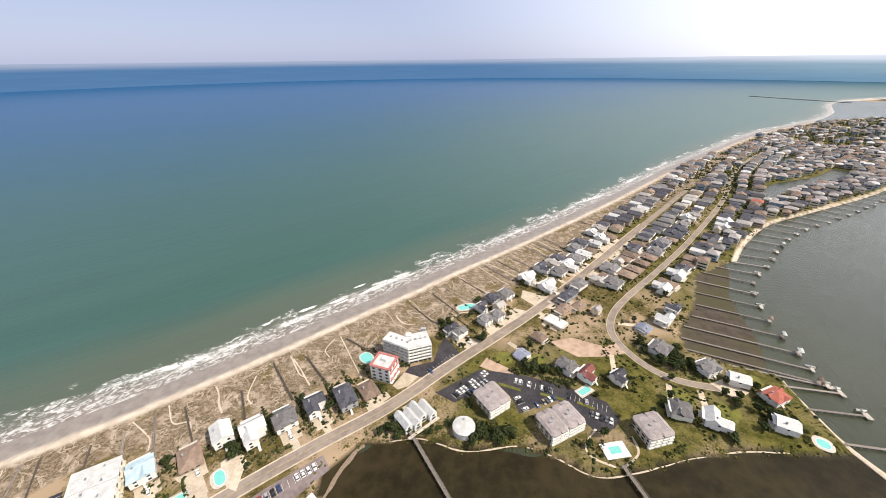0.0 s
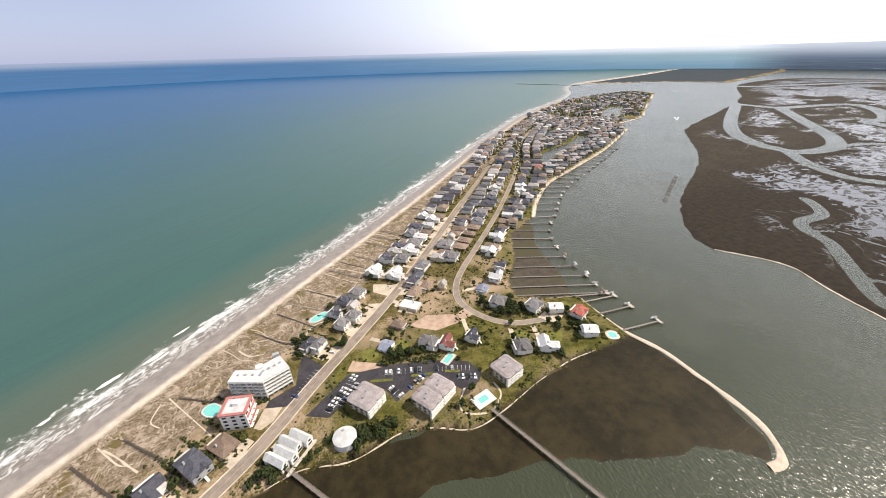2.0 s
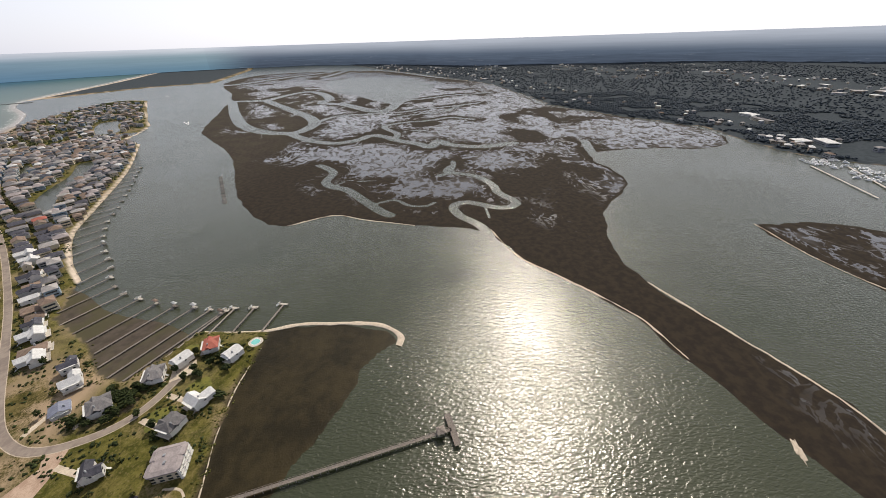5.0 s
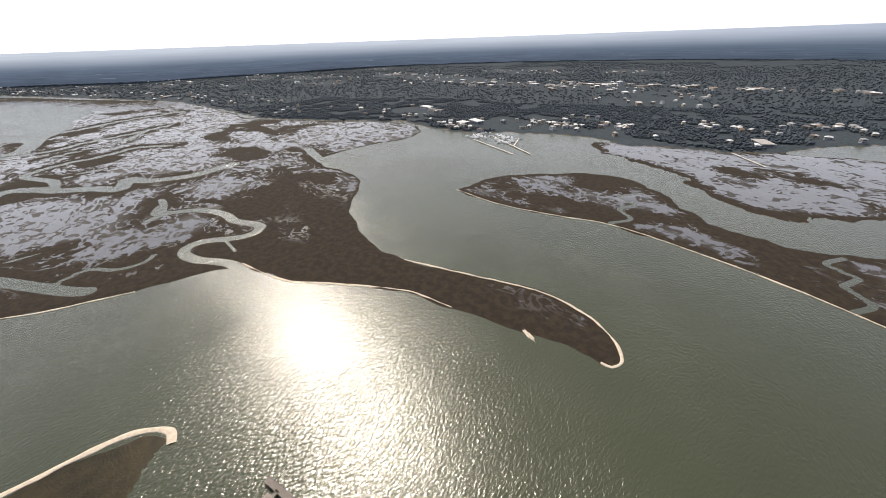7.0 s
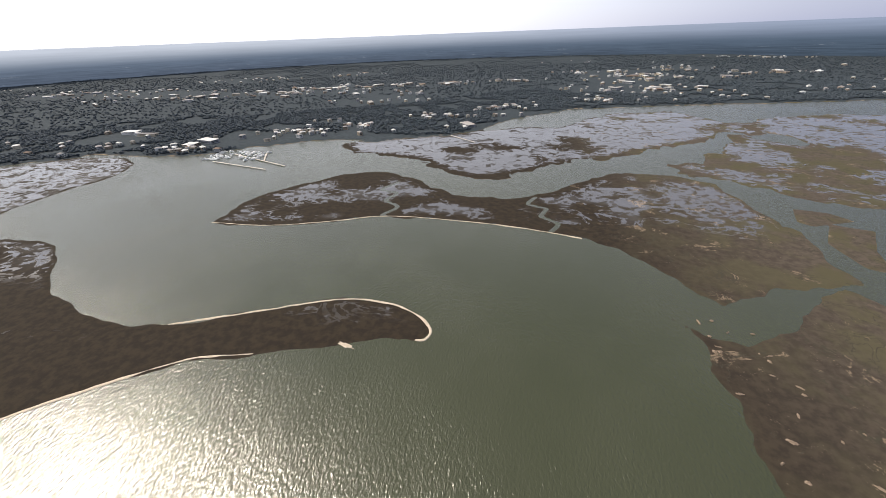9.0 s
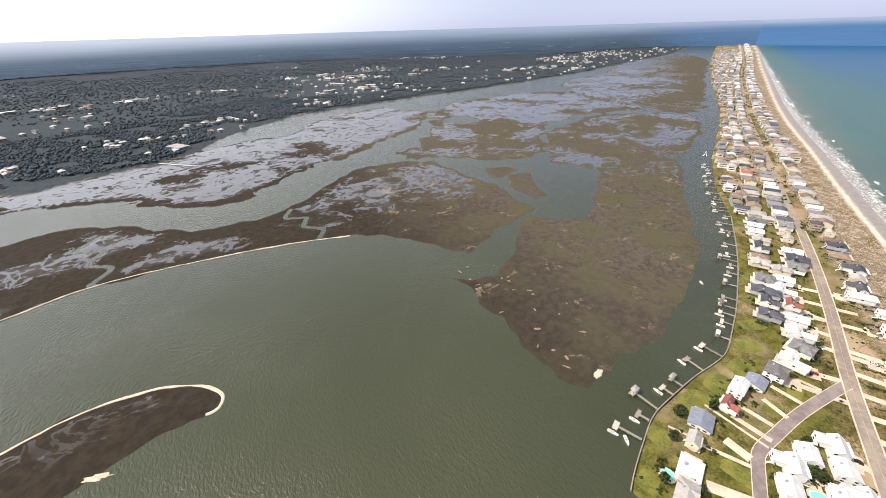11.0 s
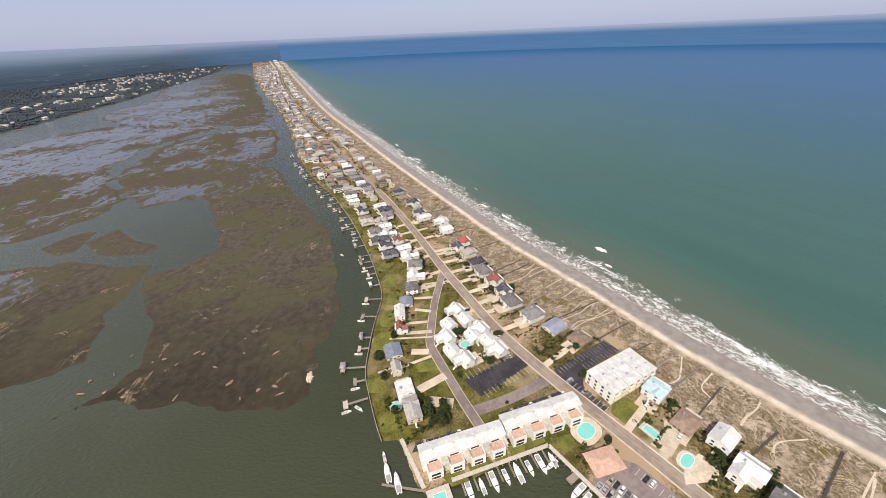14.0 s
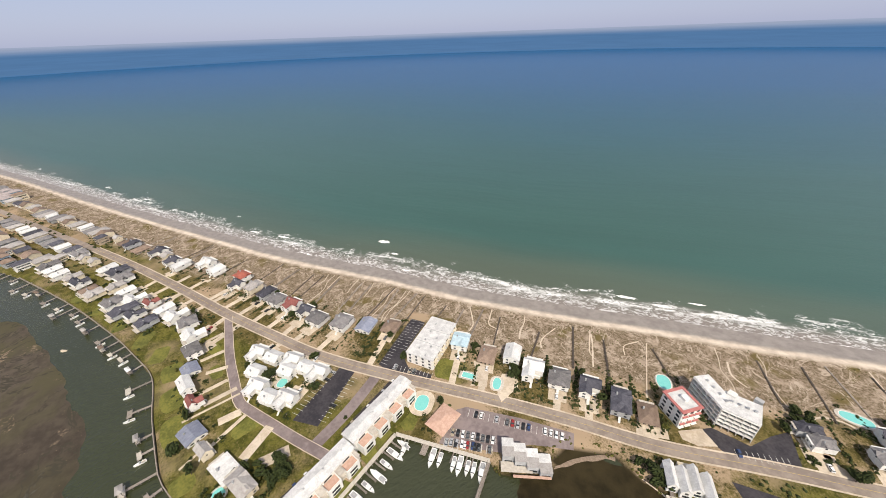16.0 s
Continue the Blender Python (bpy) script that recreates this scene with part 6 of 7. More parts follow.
# ---- drives ----
drives = random.Random(5)
for x, y, r_ in list(taken):
    if r_ < 9 and -420 < x < 330 and -90 < y < 420 and drives.random() < 0.75:
        s = MAIN_ROAD.nearest(x, y)
        rx, ry, turn = MAIN_ROAD.at(s)
        n = math.hypot(x - rx, y - ry)
        if 14 < n < 42:
            ob = part("driveway", box(4.5, -2.2, -0.2, n - 5, 2.2, 0.04 + 0.004 * drives.random()), CONCRETE, None)
            ob.matrix_world = frame_of((rx, ry), (x, y))
            tagged(ob, "pale concrete driveway", "driveway", kind="structure")
            pad = part("parking_pad", box(n - 14, -5.5, -0.2, n - 3, 5.5, 0.035), CONCRETE, None)
            pad.matrix_world = frame_of((rx, ry), (x, y))
            tagged(pad, "pale concrete pad before a house", "driveway", kind="structure")
            if drives.random() < 0.5:
                v = ob.matrix_world @ Vector((n - 11, drives.uniform(-2, 2), 0))
                placed(drives.choices(CARS, CAR_W)[0], v.x, v.y, math.degrees(math.atan2(y - ry, x - rx)), GZ + 0.05)


# ---- pools ----
def pool(x, y, turn, w, l, deck_w, deck_l, shape="rect", z=GZ, deck_m=PALE_DECK):
    p = thing("swimming_pool", "turquoise swimming pool in a pale paved deck", "pool", "swimming pools")
    p.matrix_world = pose(x, y, z, 0, 0, turn)

    def ring(a, b, k=28):
        if shape == "rect":
            return [(-a / 2, -b / 2), (a / 2, -b / 2), (a / 2, b / 2), (-a / 2, b / 2)]
        e = 0.8 if shape == "oval" else 0.55
        return [(a / 2 * math.copysign(abs(math.cos(t)) ** e, math.cos(t)), b / 2 * math.copysign(abs(math.sin(t)) ** e, math.sin(t))) for t in np.linspace(0, 2 * math.pi, k, endpoint=False)]
    part("deck", prism(ring(deck_w, deck_l), -0.2, 0.10), deck_m, p)
    part("coping", prism(ring(w + 0.7, l + 0.7), 0.0, 0.16), PAINT_WHITE, p)
    part("water", prism(ring(w, l), 0.0, 0.175), POOL, p)
    taken.append((x, y, max(deck_w, deck_l) / 2))
    return p


pool(-135.5, 70, 40, 8, 11, 15, 18, "oval", deck_m=CONCRETE)
pool(-135, 106, 125, 4, 8, 7, 12)
pool(-119, 117, 40, 5, 9, 9, 12, "oval")
pool(-57, 203, 40, 8, 11, 10, 13, "oval", z=GZ + 0.55)
pool(20, 264, 20, 15, 7, 19, 10, "oval", z=GZ + 0.55)
pool(-203, 3, 40, 6, 7, 9, 10, "oval")
pool(94.5, 129.5, 8, 6.5, 4, 14, 9.5, deck_m=PAINT_WHITE, z=GZ + 0.5)
pool(92, 171, 30, 9, 4, 12, 7)
pool(-98, -11, -70, 6, 8, 12, 14)
pool(-151, -41, 20, 6, 6, 8, 8, "oval")
pool(213, 132, 60, 6, 6, 10, 10, "oval")

# ---- paved forecourts and lawns ----
for k, (ring_, label) in enumerate((([(-28, 189), (-18, 185), (-24, 177), (-31, 174), (-35, 177)], "pale forecourt of the apartment house"), ([(-47, 167), (-39, 173), (-35, 168), (-43, 161)], "pale forecourt of a beach cottage"),
                                     ([(-143, 117), (-132, 122), (-121, 110), (-128, 102), (-131, 110)], "pale pool court of a beach house"), ([(-123, 125), (-116, 133), (-109, 126), (-107, 110), (-113, 112)], "pale paved court of a beach house"),
                                     ([(178, 176), (190, 180), (198, 168), (186, 162)], "pale turning circle at the road's end"))):
    tagged(part("forecourt_%d" % (k + 1), prism(ring_, GZ - 0.3, GZ + 0.075), CONCRETE, None), label, "paving", kind="structure")


def lawn(x, y, rx, ry, turn, seed):
    r = random.Random(seed)
    c, s = math.cos(radians(turn)), math.sin(radians(turn))
    ring_ = []
    for i in range(20):
        a = 2 * math.pi * i / 20
        k = r.uniform(0.92, 1.05)
        u, v = rx * k * math.copysign(abs(math.cos(a)) ** 0.6, math.cos(a)), ry * k * math.copysign(abs(math.sin(a)) ** 0.6, math.sin(a))
        ring_.append((x + u * c - v * s, y + u * s + v * c))
    tagged(part("lawn", prism(ring_, GZ - 0.4, GZ + 0.03), LAWN, None), "mown green lawn beside a house", "lawn", kind="structure")


for k, q in enumerate(((-148, 98, 8, 9, 40), (-183, -22, 5, 9, 10), (-167, -56, 6, 6, 10), (-140, -44, 6, 5, 20), (-205, -58, 12, 7, 5), (-232, -58, 10, 7, 0), (-258, -57, 9, 7, 0), (-283, -64, 9, 6, -20), (-310, -74, 10, 6, -25), (-345, -88, 12, 6, -22),
                       (-380, -104, 11, 6, -25), (-415, -120, 12, 6, -25), (-240, -32, 7, 4, 5), (-265, -30, 7, 4, 10), (150, 164, 9, 8, 20), (172, 152, 9, 7, 40), (66, 198, 5, 9, -50), (44, 202, 6, 6, 0), (208, 178, 6, 5, 0))):
    lawn(*q, k)
def paved(name, ring_, material, label, category="paving", top=0.07):
    tagged(part(name, prism(ring_, GZ - 0.3, GZ + top), material, None), label, category, kind="structure")


EARTH = plain("bare_earth", (0.36, 0.25, 0.18), (0.50, 0.37, 0.28), 0.2, 0.95, 0.05)
paved("forecourt_6", [(80, 218), (100, 223), (123, 212), (134, 219), (139, 206), (117, 202), (98, 202)], EARTH, "pinkish bare court between the cottages", top=0.04)
paved("forecourt_7", [(33, 235), (60, 243), (74, 257), (62, 262), (40, 247)], CONCRETE, "pale court before the beach flats", top=0.048)
paved("forecourt_8", [(75, 290), (97, 278), (98, 269), (81, 265), (71, 278)], CONCRETE, "pale court before a white beach house", top=0.044)
paved("forecourt_9", [(31, 202), (52, 187), (45, 183), (25, 194)], EARTH, "bare sandy verge beside the car park", top=0.03)
paved("forecourt_10", [(6, 221), (31, 224), (33, 214), (12, 213)], CONCRETE, "pale drive beside the hotel", top=0.05)
for k, ring_ in enumerate(([(-110, -11), (-115, -1), (-108, 3), (-105, -6)], [(-117, 2), (-121, 13), (-115, 17), (-109, 5)], [(-122, 16), (-126, 24), (-118, 24), (-116, 18)], [(-126, 25), (-129, 34), (-123, 34), (-121, 26)],
                           [(-131, 35), (-135, 44), (-129, 46), (-124, 35)], [(-131, 52), (-134, 61), (-127, 62), (-123, 56), (-126, 52)])):
    paved("garden_plot_%d" % (k + 1), ring_, LAWN, "mown garden plot before the marina terrace", "lawn", 0.09)
for k, (p, q, w) in enumerate((((-209, -54), (-211, -19), 1.6), ((-243, -38), (-240, -22), 3.2), ((-275, -47), (-281, -20), 2.4), ((-215, -42), (-217, -20), 3.4), ((-196, -36), (-196, -21), 5.5), ((-182, -41), (-193, -19), 2.4), ((-177, -57), (-182, -46), 1.4),
                               ((-163, -28), (-176, -9), 6.0), ((-155, -21), (-153, -3), 7.0), ((-226, -44), (-228, -24), 3.0), ((-258, -40), (-259, -22), 3.0), ((62, 205), (48, 220), 3.6), ((92, 232), (80, 243), 5.0), ((118, 186), (124, 206), 3.4),
                               ((143, 160), (151, 178), 3.6), ((161, 152), (168, 172), 3.6), ((195, 172), (190, 170), 5.0), ((159, 212), (144, 214), 4.0), ((184, 192), (180, 176), 3.6), ((160, 236), (141, 240), 3.4), ((105, 262), (92, 274), 3.2), ((112, 280), (104, 287), 3.4))):
    ob = part("driveway", box(0, -w / 2, -0.2, length_of(p, q) - 2.4, w / 2, 0.064 + 0.0006 * k), CONCRETE, None)
    ob.matrix_world = frame_of(p, q)
    tagged(ob, "pale concrete drive beside a lawn", "driveway", kind="structure")
for name, line_, half, label in (("kerb_back", BACK_ROAD, 2.75, "pale concrete gutter along the residential road"), ("kerb_side", SIDE_ROAD, 3.05, "pale concrete gutter along the side street")):
    for side, o in (("_a", half), ("_b", -half)):
        tagged(part(name + side, ribbon(line_, 0.22, GZ - 0.3, GZ + 0.09, off=o, step=5.0), CONCRETE, None), label, "kerb", kind="structure")
sea_wall = Line([(-129, -46), (-140, -51.5), (-157, -58.5), (-176, -65.5), (-195, -67.5), (-225, -69), (-262, -69), (-295, -80), (-335, -96), (-409, -131), (-494, -178)], 4.0)
tagged(part("seawall", ribbon(sea_wall, 0.25, -1.5, GZ + 0.15), WOOD_GREY, None), "pale timber-capped seawall along the bay gardens", "seawall", kind="structure")
# ---- docks, piers, boardwalks ----
def ground_z(x, y):
    i, j = int(np.clip(np.searchsorted(gy, y), 1, len(gy) - 1)), int(np.clip(np.searchsorted(gx, x), 1, len(gx) - 1))
    k = len(gx)
    fx, fy = (x - gx[j - 1]) / (gx[j] - gx[j - 1]), (y - gy[i - 1]) / (gy[i] - gy[i - 1])
    a, b, c, d = Z[(i - 1) * k + j - 1], Z[(i - 1) * k + j], Z[i * k + j - 1], Z[i * k + j]
    return float((a * (1 - fx) + b * fx) * (1 - fy) + (c * (1 - fx) + d * fx) * fy)


def boardwalk(p, q, width, z, material, label, category="boardwalk", group="", rails=True, step=4.0, name="boardwalk", post_down=2.5):
    n = length_of(p, q)
    b = thing(name, label, category, group)
    b.matrix_world = frame_of(p, q, z)
    part("walkway", box(0, -width / 2, -0.15, n, width / 2, 0), material, b)
    for k, s in enumerate((-1, 1)):
        posts = bmesh.new()
        x = 0.2
        while x < n:
            add_box(posts, x - 0.1, s * (width / 2) - 0.1, -post_down, x + 0.1, s * (width / 2) + 0.1, 0.95 if rails else 0.3)
            x += step
        if rails:
            add_box(posts, 0, s * (width / 2) - 0.06, 0.95, n, s * (width / 2) + 0.06, 1.05)
        tagged(part("railing" if rails else "piling", posts, material, b), kind="stuff")
    return b


def make_boat(length, label, cabin):
    b = thing("boat", label, "boat", "moored boats")
    w = length * 0.3
    bm = bmesh.new()
    stations = [(-0.5, 0.86, 0.0), (-0.2, 1.0, 0.0), (0.1, 0.98, 0.05), (0.3, 0.7, 0.15), (0.43, 0.32, 0.28), (0.5, 0.03, 0.4)]
    rows = []
    for t, k, lift in stations:
        x, hw = t * length, k * w / 2
        rows.append([bm.verts.new(v) for v in ((x, -hw, 1.0 + lift), (x, -hw * 0.75, 0.1 + lift * 0.3), (x, 0, -0.3 + lift * 0.4), (x, hw * 0.75, 0.1 + lift * 0.3), (x, hw, 1.0 + lift))])
    for r, q in zip(rows, rows[1:]):
        for i in range(4):
            bm.faces.new((r[i], r[i + 1], q[i + 1], q[i]))
    bm.faces.new(rows[0])
    hull = part("hull", bm, BOAT_WHITE, b)
    deck = bmesh.new()
    prev = None
    for t, k, lift in stations:
        cur = [deck.verts.new((t * length, -k * w / 2 * 0.94, 0.9 + lift)), deck.verts.new((t * length, k * w / 2 * 0.94, 0.9 + lift))]
        if prev:
            deck.faces.new((prev[0], cur[0], cur[1], prev[1]))
        prev = cur
    part("deck", deck, BOAT_WHITE, b)
    if cabin:
        part("cabin", box(-length * 0.1, -w * 0.34, 0.9, length * 0.22, w * 0.34, 2.3), BOAT_WHITE, b)
        part("windscreen", box(length * 0.221, -w * 0.32, 1.4, length * 0.235, w * 0.32, 2.1), GLASS, b)
        part("cockpit", box(-length * 0.45, -w * 0.34, 0.905, -length * 0.12, w * 0.34, 0.95), WALL_GREY, b)
    else:
        part("console", box(-length * 0.05, -0.5, 0.9, length * 0.06, 0.5, 1.9), WALL_GREY, b)
        part("cockpit", box(-length * 0.42, -w * 0.36, 0.905, length * 0.2, w * 0.36, 0.94), PALE_DECK, b)
    part("engine", box(-length * 0.55, -0.3, 0.4, -length * 0.5, 0.3, 1.5), RUBBER, b)
    return b


BOAT_BIG = make_boat(11.0, "white cabin cruiser moored at the marina dock", True)
BOAT_MID = make_boat(8.5, "white motor boat moored in the marina", True)
BOAT_SMALL = make_boat(6.0, "small white open motor boat beside a dock", False)

# the marina basin: boardwalk round the wall, finger piers, boats
for p, q in (((-108, -6), (-127, 47)), ((-127, 47), (-84, 80.5)), ((-104, -20), (-130, -35))):
    boardwalk(p, q, 2.2, GZ + 0.1, PALE_DECK, "pale wooden boardwalk along the marina wall", rails=False, post_down=2.5)
boardwalk((-84, 80), (-73, 62), 1.8, GZ - 0.3, WOOD_GREY, "grey wooden pier closing the marina basin")
boardwalk((-112, 58.5), (-108, 53), 3.5, GZ - 0.4, WOOD_GREY, "wooden fuel dock in the marina", rails=False)
for i, t in enumerate((0.08, 0.2, 0.32, 0.44, 0.56, 0.68, 0.8, 0.92)):
    x, y = -108 - 19 * t, -6 + 53 * t
    boardwalk((x, y), (x + 8.4, y + 3.0), 0.9, 0.9, WOOD_GREY, "narrow finger pier in the marina", group="finger piers", rails=False)
    placed((BOAT_BIG, BOAT_MID)[i % 2], x + 6.2, y + 4.8, 20 + 180 * (i % 3 == 1), 0.1)
for i, t in enumerate((0.12, 0.42, 0.50, 0.64, 0.70, 0.78, 0.84, 0.92)):
    x, y = -127 + 43 * t, 47 + 33.5 * t
    boardwalk((x, y), (x + 3.6, y - 5.6), 0.8, 0.9, WOOD_GREY, "narrow finger pier in the marina", group="finger piers", rails=False)
    placed((BOAT_MID, BOAT_BIG, BOAT_MID)[i % 3], x + 5.2, y - 4.6, -52, 0.1)
for x, y, k in ((-109, -40, BOAT_BIG), (-104, -34, BOAT_BIG), (-117, -43, BOAT_SMALL)):
    placed(k, x - 3, y, 200, 0.1)
boardwalk((-103, -19), (-106, -42), 1.2, 0.9, WOOD_GREY, "grey finger pier outside the marina wall", rails=False)

# long piers over the pond
boardwalk((95, 121), (131, -11), 2.0, GZ + 0.6, WOOD_GREY, "long weathered wooden pier over the tidal flats", "pier", post_down=3.0, name="pier")
boardwalk((121, -14), (141, -9), 3.5, GZ + 0.6, WOOD_GREY, "weathered T-shaped pier head", "pier", post_down=3.0, name="pier")
hut = thing("pier_shelter", "small wooden shelter on the pier head", "shelter")
hut.matrix_world = pose(129, -5, GZ + 0.6, 0, 0, -75)
part("roof", hip_roof(4, 4, 2.6, 1.2), WOOD_GREY, hut)
for sx in (-1.6, 1.6):
    for sy in (-1.6, 1.6):
        part("post", box(sx - 0.1, sy - 0.1, 0, sx + 0.1, sy + 0.1, 2.5), WOOD_GREY, hut)
boardwalk((-21, 143), (9, 93), 1.8, GZ + 0.4, WOOD_GREY, "weathered wooden pier over the brown pond", "pier", post_down=3.0, name="pier")


def dock(p, ang, n, seed, dark=False):
    """A private dock: walkway, end platform, often a boat or a roofed lift."""
    r = random.Random(seed)
    c, s = math.cos(radians(ang)), math.sin(radians(ang))
    q = (p[0] + c * n, p[1] + s * n)
    b = boardwalk(p, q, 1.5, GZ - 0.2, WOOD_DARK if dark else WOOD_GREY, "private wooden dock reaching into the inlet", "dock", "private docks", rails=False, step=3.5, name="dock")
    pw, pl = r.uniform(2.0, 3.2), r.uniform(3.5, 7)
    part("platform", box(n, -pl / 2, -0.2, n + pw, pl / 2, 0.02), PALE_DECK if r.random() < 0.6 else WOOD_GREY, b)
    piles = bmesh.new()
    for x in (n + 0.2, n + pw - 0.2):
        for y in (-pl / 2, pl / 2):
            add_box(piles, x - 0.12, y - 0.12, -2.2, x + 0.12, y + 0.12, 1.0)
    tagged(part("piling", piles, WOOD_GREY, b), kind="stuff")
    k = r.random()
    if k < 0.22:
        part("lift_roof", hip_roof(pw * 0.9, 5, 3.2, 1.0, 0.3, 0.2, n + pw / 2, 0), r.choice([ROOF_PALE, ROOF_BROWN, ROOF_WHITE]), b)
        for x in (n + 0.8, n + pw - 0.8):
            for y in (-2.6, 2.6):
                part("post", box(x - 0.1, y - 0.1, 0.02, x + 0.1, y + 0.1, 3.2), WOOD_GREY, b)
    if k > 0.25:
        v = b.matrix_world @ Vector((n + pw / 2, pl / 2 + 2.0, 0))
        placed(BOAT_SMALL, v.x, v.y, ang + r.choice((0, 180)), 0.05)


bay_n = Line(BAY_NORTH, 6)
s, k = 42.0, 0
while s < 620:
    x, y, a = bay_n.at(s, 0)
    dock((x, y), a + 90, random.Random(k).uniform(4, 14), k)
    s += random.Random(k + 99).uniform(9, 24)
    k += 1
# docks of the southern bay shore, the nearest reaching across a strip of marsh
bay_s = Line([(182, 209), (189, 229), (220, 260), (255, 315), (314, 344), (359, 389), (428, 441), (525, 483), (702, 562)], 6)
ends = Line([(250, 176), (257, 190), (262, 214), (272, 250), (300, 300), (345, 335), (385, 372), (450, 416), (540, 458), (712, 545)], 6)
for i in range(26):
    t = (i / 25) ** 1.2
    a, b = bay_s.at(t * bay_s.length), ends.at(t * ends.length)
    n = length_of(a, b)
    dock((a[0], a[1]), math.degrees(math.atan2(b[1] - a[1], b[0] - a[0])), n, 200 + i, dark=False)
for p, q, i in (((196, 195), (253, 173), 300), ((203, 178), (256, 167), 301), ((222, 156), (255, 150), 302), ((226, 132), (258, 126), 303)):
    dock(p, math.degrees(math.atan2(q[1] - p[1], q[0] - p[0])), length_of(p, q), i)
placed(BOAT_SMALL, -150, -64, 60, 0.05)

# raised walkways and sand paths over the dunes
s0, s1 = coast.nearest(-520, -45), coast.nearest(420, 670)
s, k = s0, 0
walks = random.Random(3)
while s < s1:
    a, b = coast.at(s, -walks.uniform(46, 56)), coast.at(s + walks.uniform(-4, 4), -walks.uniform(6, 14))
    kind = walks.random()
    if kind < 0.5 and not -142 < a[0] < -45:
        boardwalk((a[0], a[1]), (b[0], b[1]), 1.0, GZ + 0.6, WOOD_DARK if kind < 0.24 else WOOD_GREY, "raised wooden walkway over the dunes to the beach", "boardwalk", "dune walkways", rails=kind > 0.3, step=4.0, post_down=1.6)
    s += walks.uniform(12, 26) if s > coast.nearest(-235, 130) else walks.uniform(8, 13)
    k += 1


def sand_path(points, half):
    line = Line(points, 2.0)
    bm, prev = bmesh.new(), None
    for q in np.arange(0, line.length, 2.0):
        w = half * (0.7 + 0.6 * value_noise(np.array([q / 5.0]), np.array([points[0][0]]))[0])
        row = []
        for o in (w, -w):
            x, y, _ = line.at(q, o)
            row.append((x, y, ground_z(x, y)))
        zt = max(v[2] for v in row) + 0.05
        cur = [bm.verts.new((row[0][0], row[0][1], zt)), bm.verts.new((row[1][0], row[1][1], zt)), bm.verts.new((row[1][0], row[1][1], zt - 0.5)), bm.verts.new((row[0][0], row[0][1], zt - 0.5))]
        if prev:
            for i in range(4):
                bm.faces.new((prev[i], prev[(i + 1) % 4], cur[(i + 1) % 4], cur[i]))
        prev = cur
    bmesh.ops.recalc_face_normals(bm, faces=bm.faces)
    tagged(part("sand_path", bm, SAND_PATH, None), "winding pale sand path through the dune grass", "path", kind="structure")


for pts, half in (([(-190, 151), (-178, 144), (-171, 139), (-167, 131)], 0.45), ([(-176, 163), (-165, 150), (-156, 151), (-150, 143)], 0.4), ([(-154, 178), (-149, 172), (-144, 163), (-138, 156)], 0.5), ([(-131, 187), (-129, 170), (-123, 163)], 0.4),
                  ([(-114, 206), (-107, 196), (-100, 187), (-93, 185)], 0.4), ([(-82, 227), (-71, 208), (-64, 196), (-56, 182)], 0.45), ([(-111, 203), (-103, 194), (-97, 186), (-90, 177)], 0.5), ([(-86, 224), (-90, 212), (-84, 204)], 0.4)):
    sand_path(pts, half)
for pts, half in (([(-41, 253), (-34, 243), (-24, 240)], 0.5), ([(5, 243), (8, 250), (15, 256), (24, 257), (36, 257), (47, 251)], 0.7), ([(89, 143), (80, 134), (79, 128), (83, 124), (92, 120)], 0.6), ([(108, 138), (107, 128), (97, 121), (92, 120)], 0.6)):
    sand_path(pts, half)
for p, q in (((-118, 145), (-135, 174)), ((-98, 166), (-124, 199)), ((-78, 177), (-102, 205)), ((-50, 205), (-76, 224))):
    boardwalk(p, q, 1.1, GZ + 0.6, WOOD_DARK, "raised dark wooden walkway over the dunes", "boardwalk", "dune walkways", rails=True, step=4.0, post_down=1.6)
for i in range(22):
    s = walks.choice((walks.uniform(coast.nearest(-330, 60), coast.nearest(-195, 155)), walks.uniform(coast.nearest(-60, 262), coast.nearest(120, 410))))
    pts = [coast.at(s + walks.uniform(-2.2, 2.2) * (j > 0), -50 + j * 11)[:2] for j in range(5)]
    if walks.random() < 0.35:
        pts = pts[2:]
    sand_path(pts, walks.uniform(0.2, 0.36))

# pavements beside the main road
pv = MAIN_ROAD.nearest(-520, -120), MAIN_ROAD.nearest(260, 440)
for name, off in (("pavement_sea", 4.2), ("pavement_bay", -4.2)):
    tagged(part(name, ribbon(MAIN_ROAD, 0.45, GZ - 0.3, GZ + 0.12, *pv, off=off), CONCRETE, None), "pale concrete pavement beside the road", "pavement", kind="structure")
tagged(part("marking_centre", ribbon(MAIN_ROAD, 0.06, GZ + 0.03, GZ + 0.075, *pv), PAINT_YELLOW, None), "faded yellow centre line", "marking", kind="structure")


# ---- plants ----
def clump_points(n, rx, ry, rz, r):
    out = []
    while len(out) < n:
        v = Vector((r.uniform(-1, 1), r.uniform(-1, 1), r.uniform(-1, 1)))
        if 0.35 < v.length < 1:
            out.append(Vector((v.x * rx, v.y * ry, v.z * rz)))
    return out


OCTA = np.array([(1, 0, 0), (-1, 0, 0), (0, 1, 0), (0, -1, 0), (0, 0, 1), (0, 0, -1)], float)
OCTA_F = np.array([(0, 2, 4), (2, 1, 4), (1, 3, 4), (3, 0, 4), (2, 0, 5), (1, 2, 5), (3, 1, 5), (0, 3, 5)])


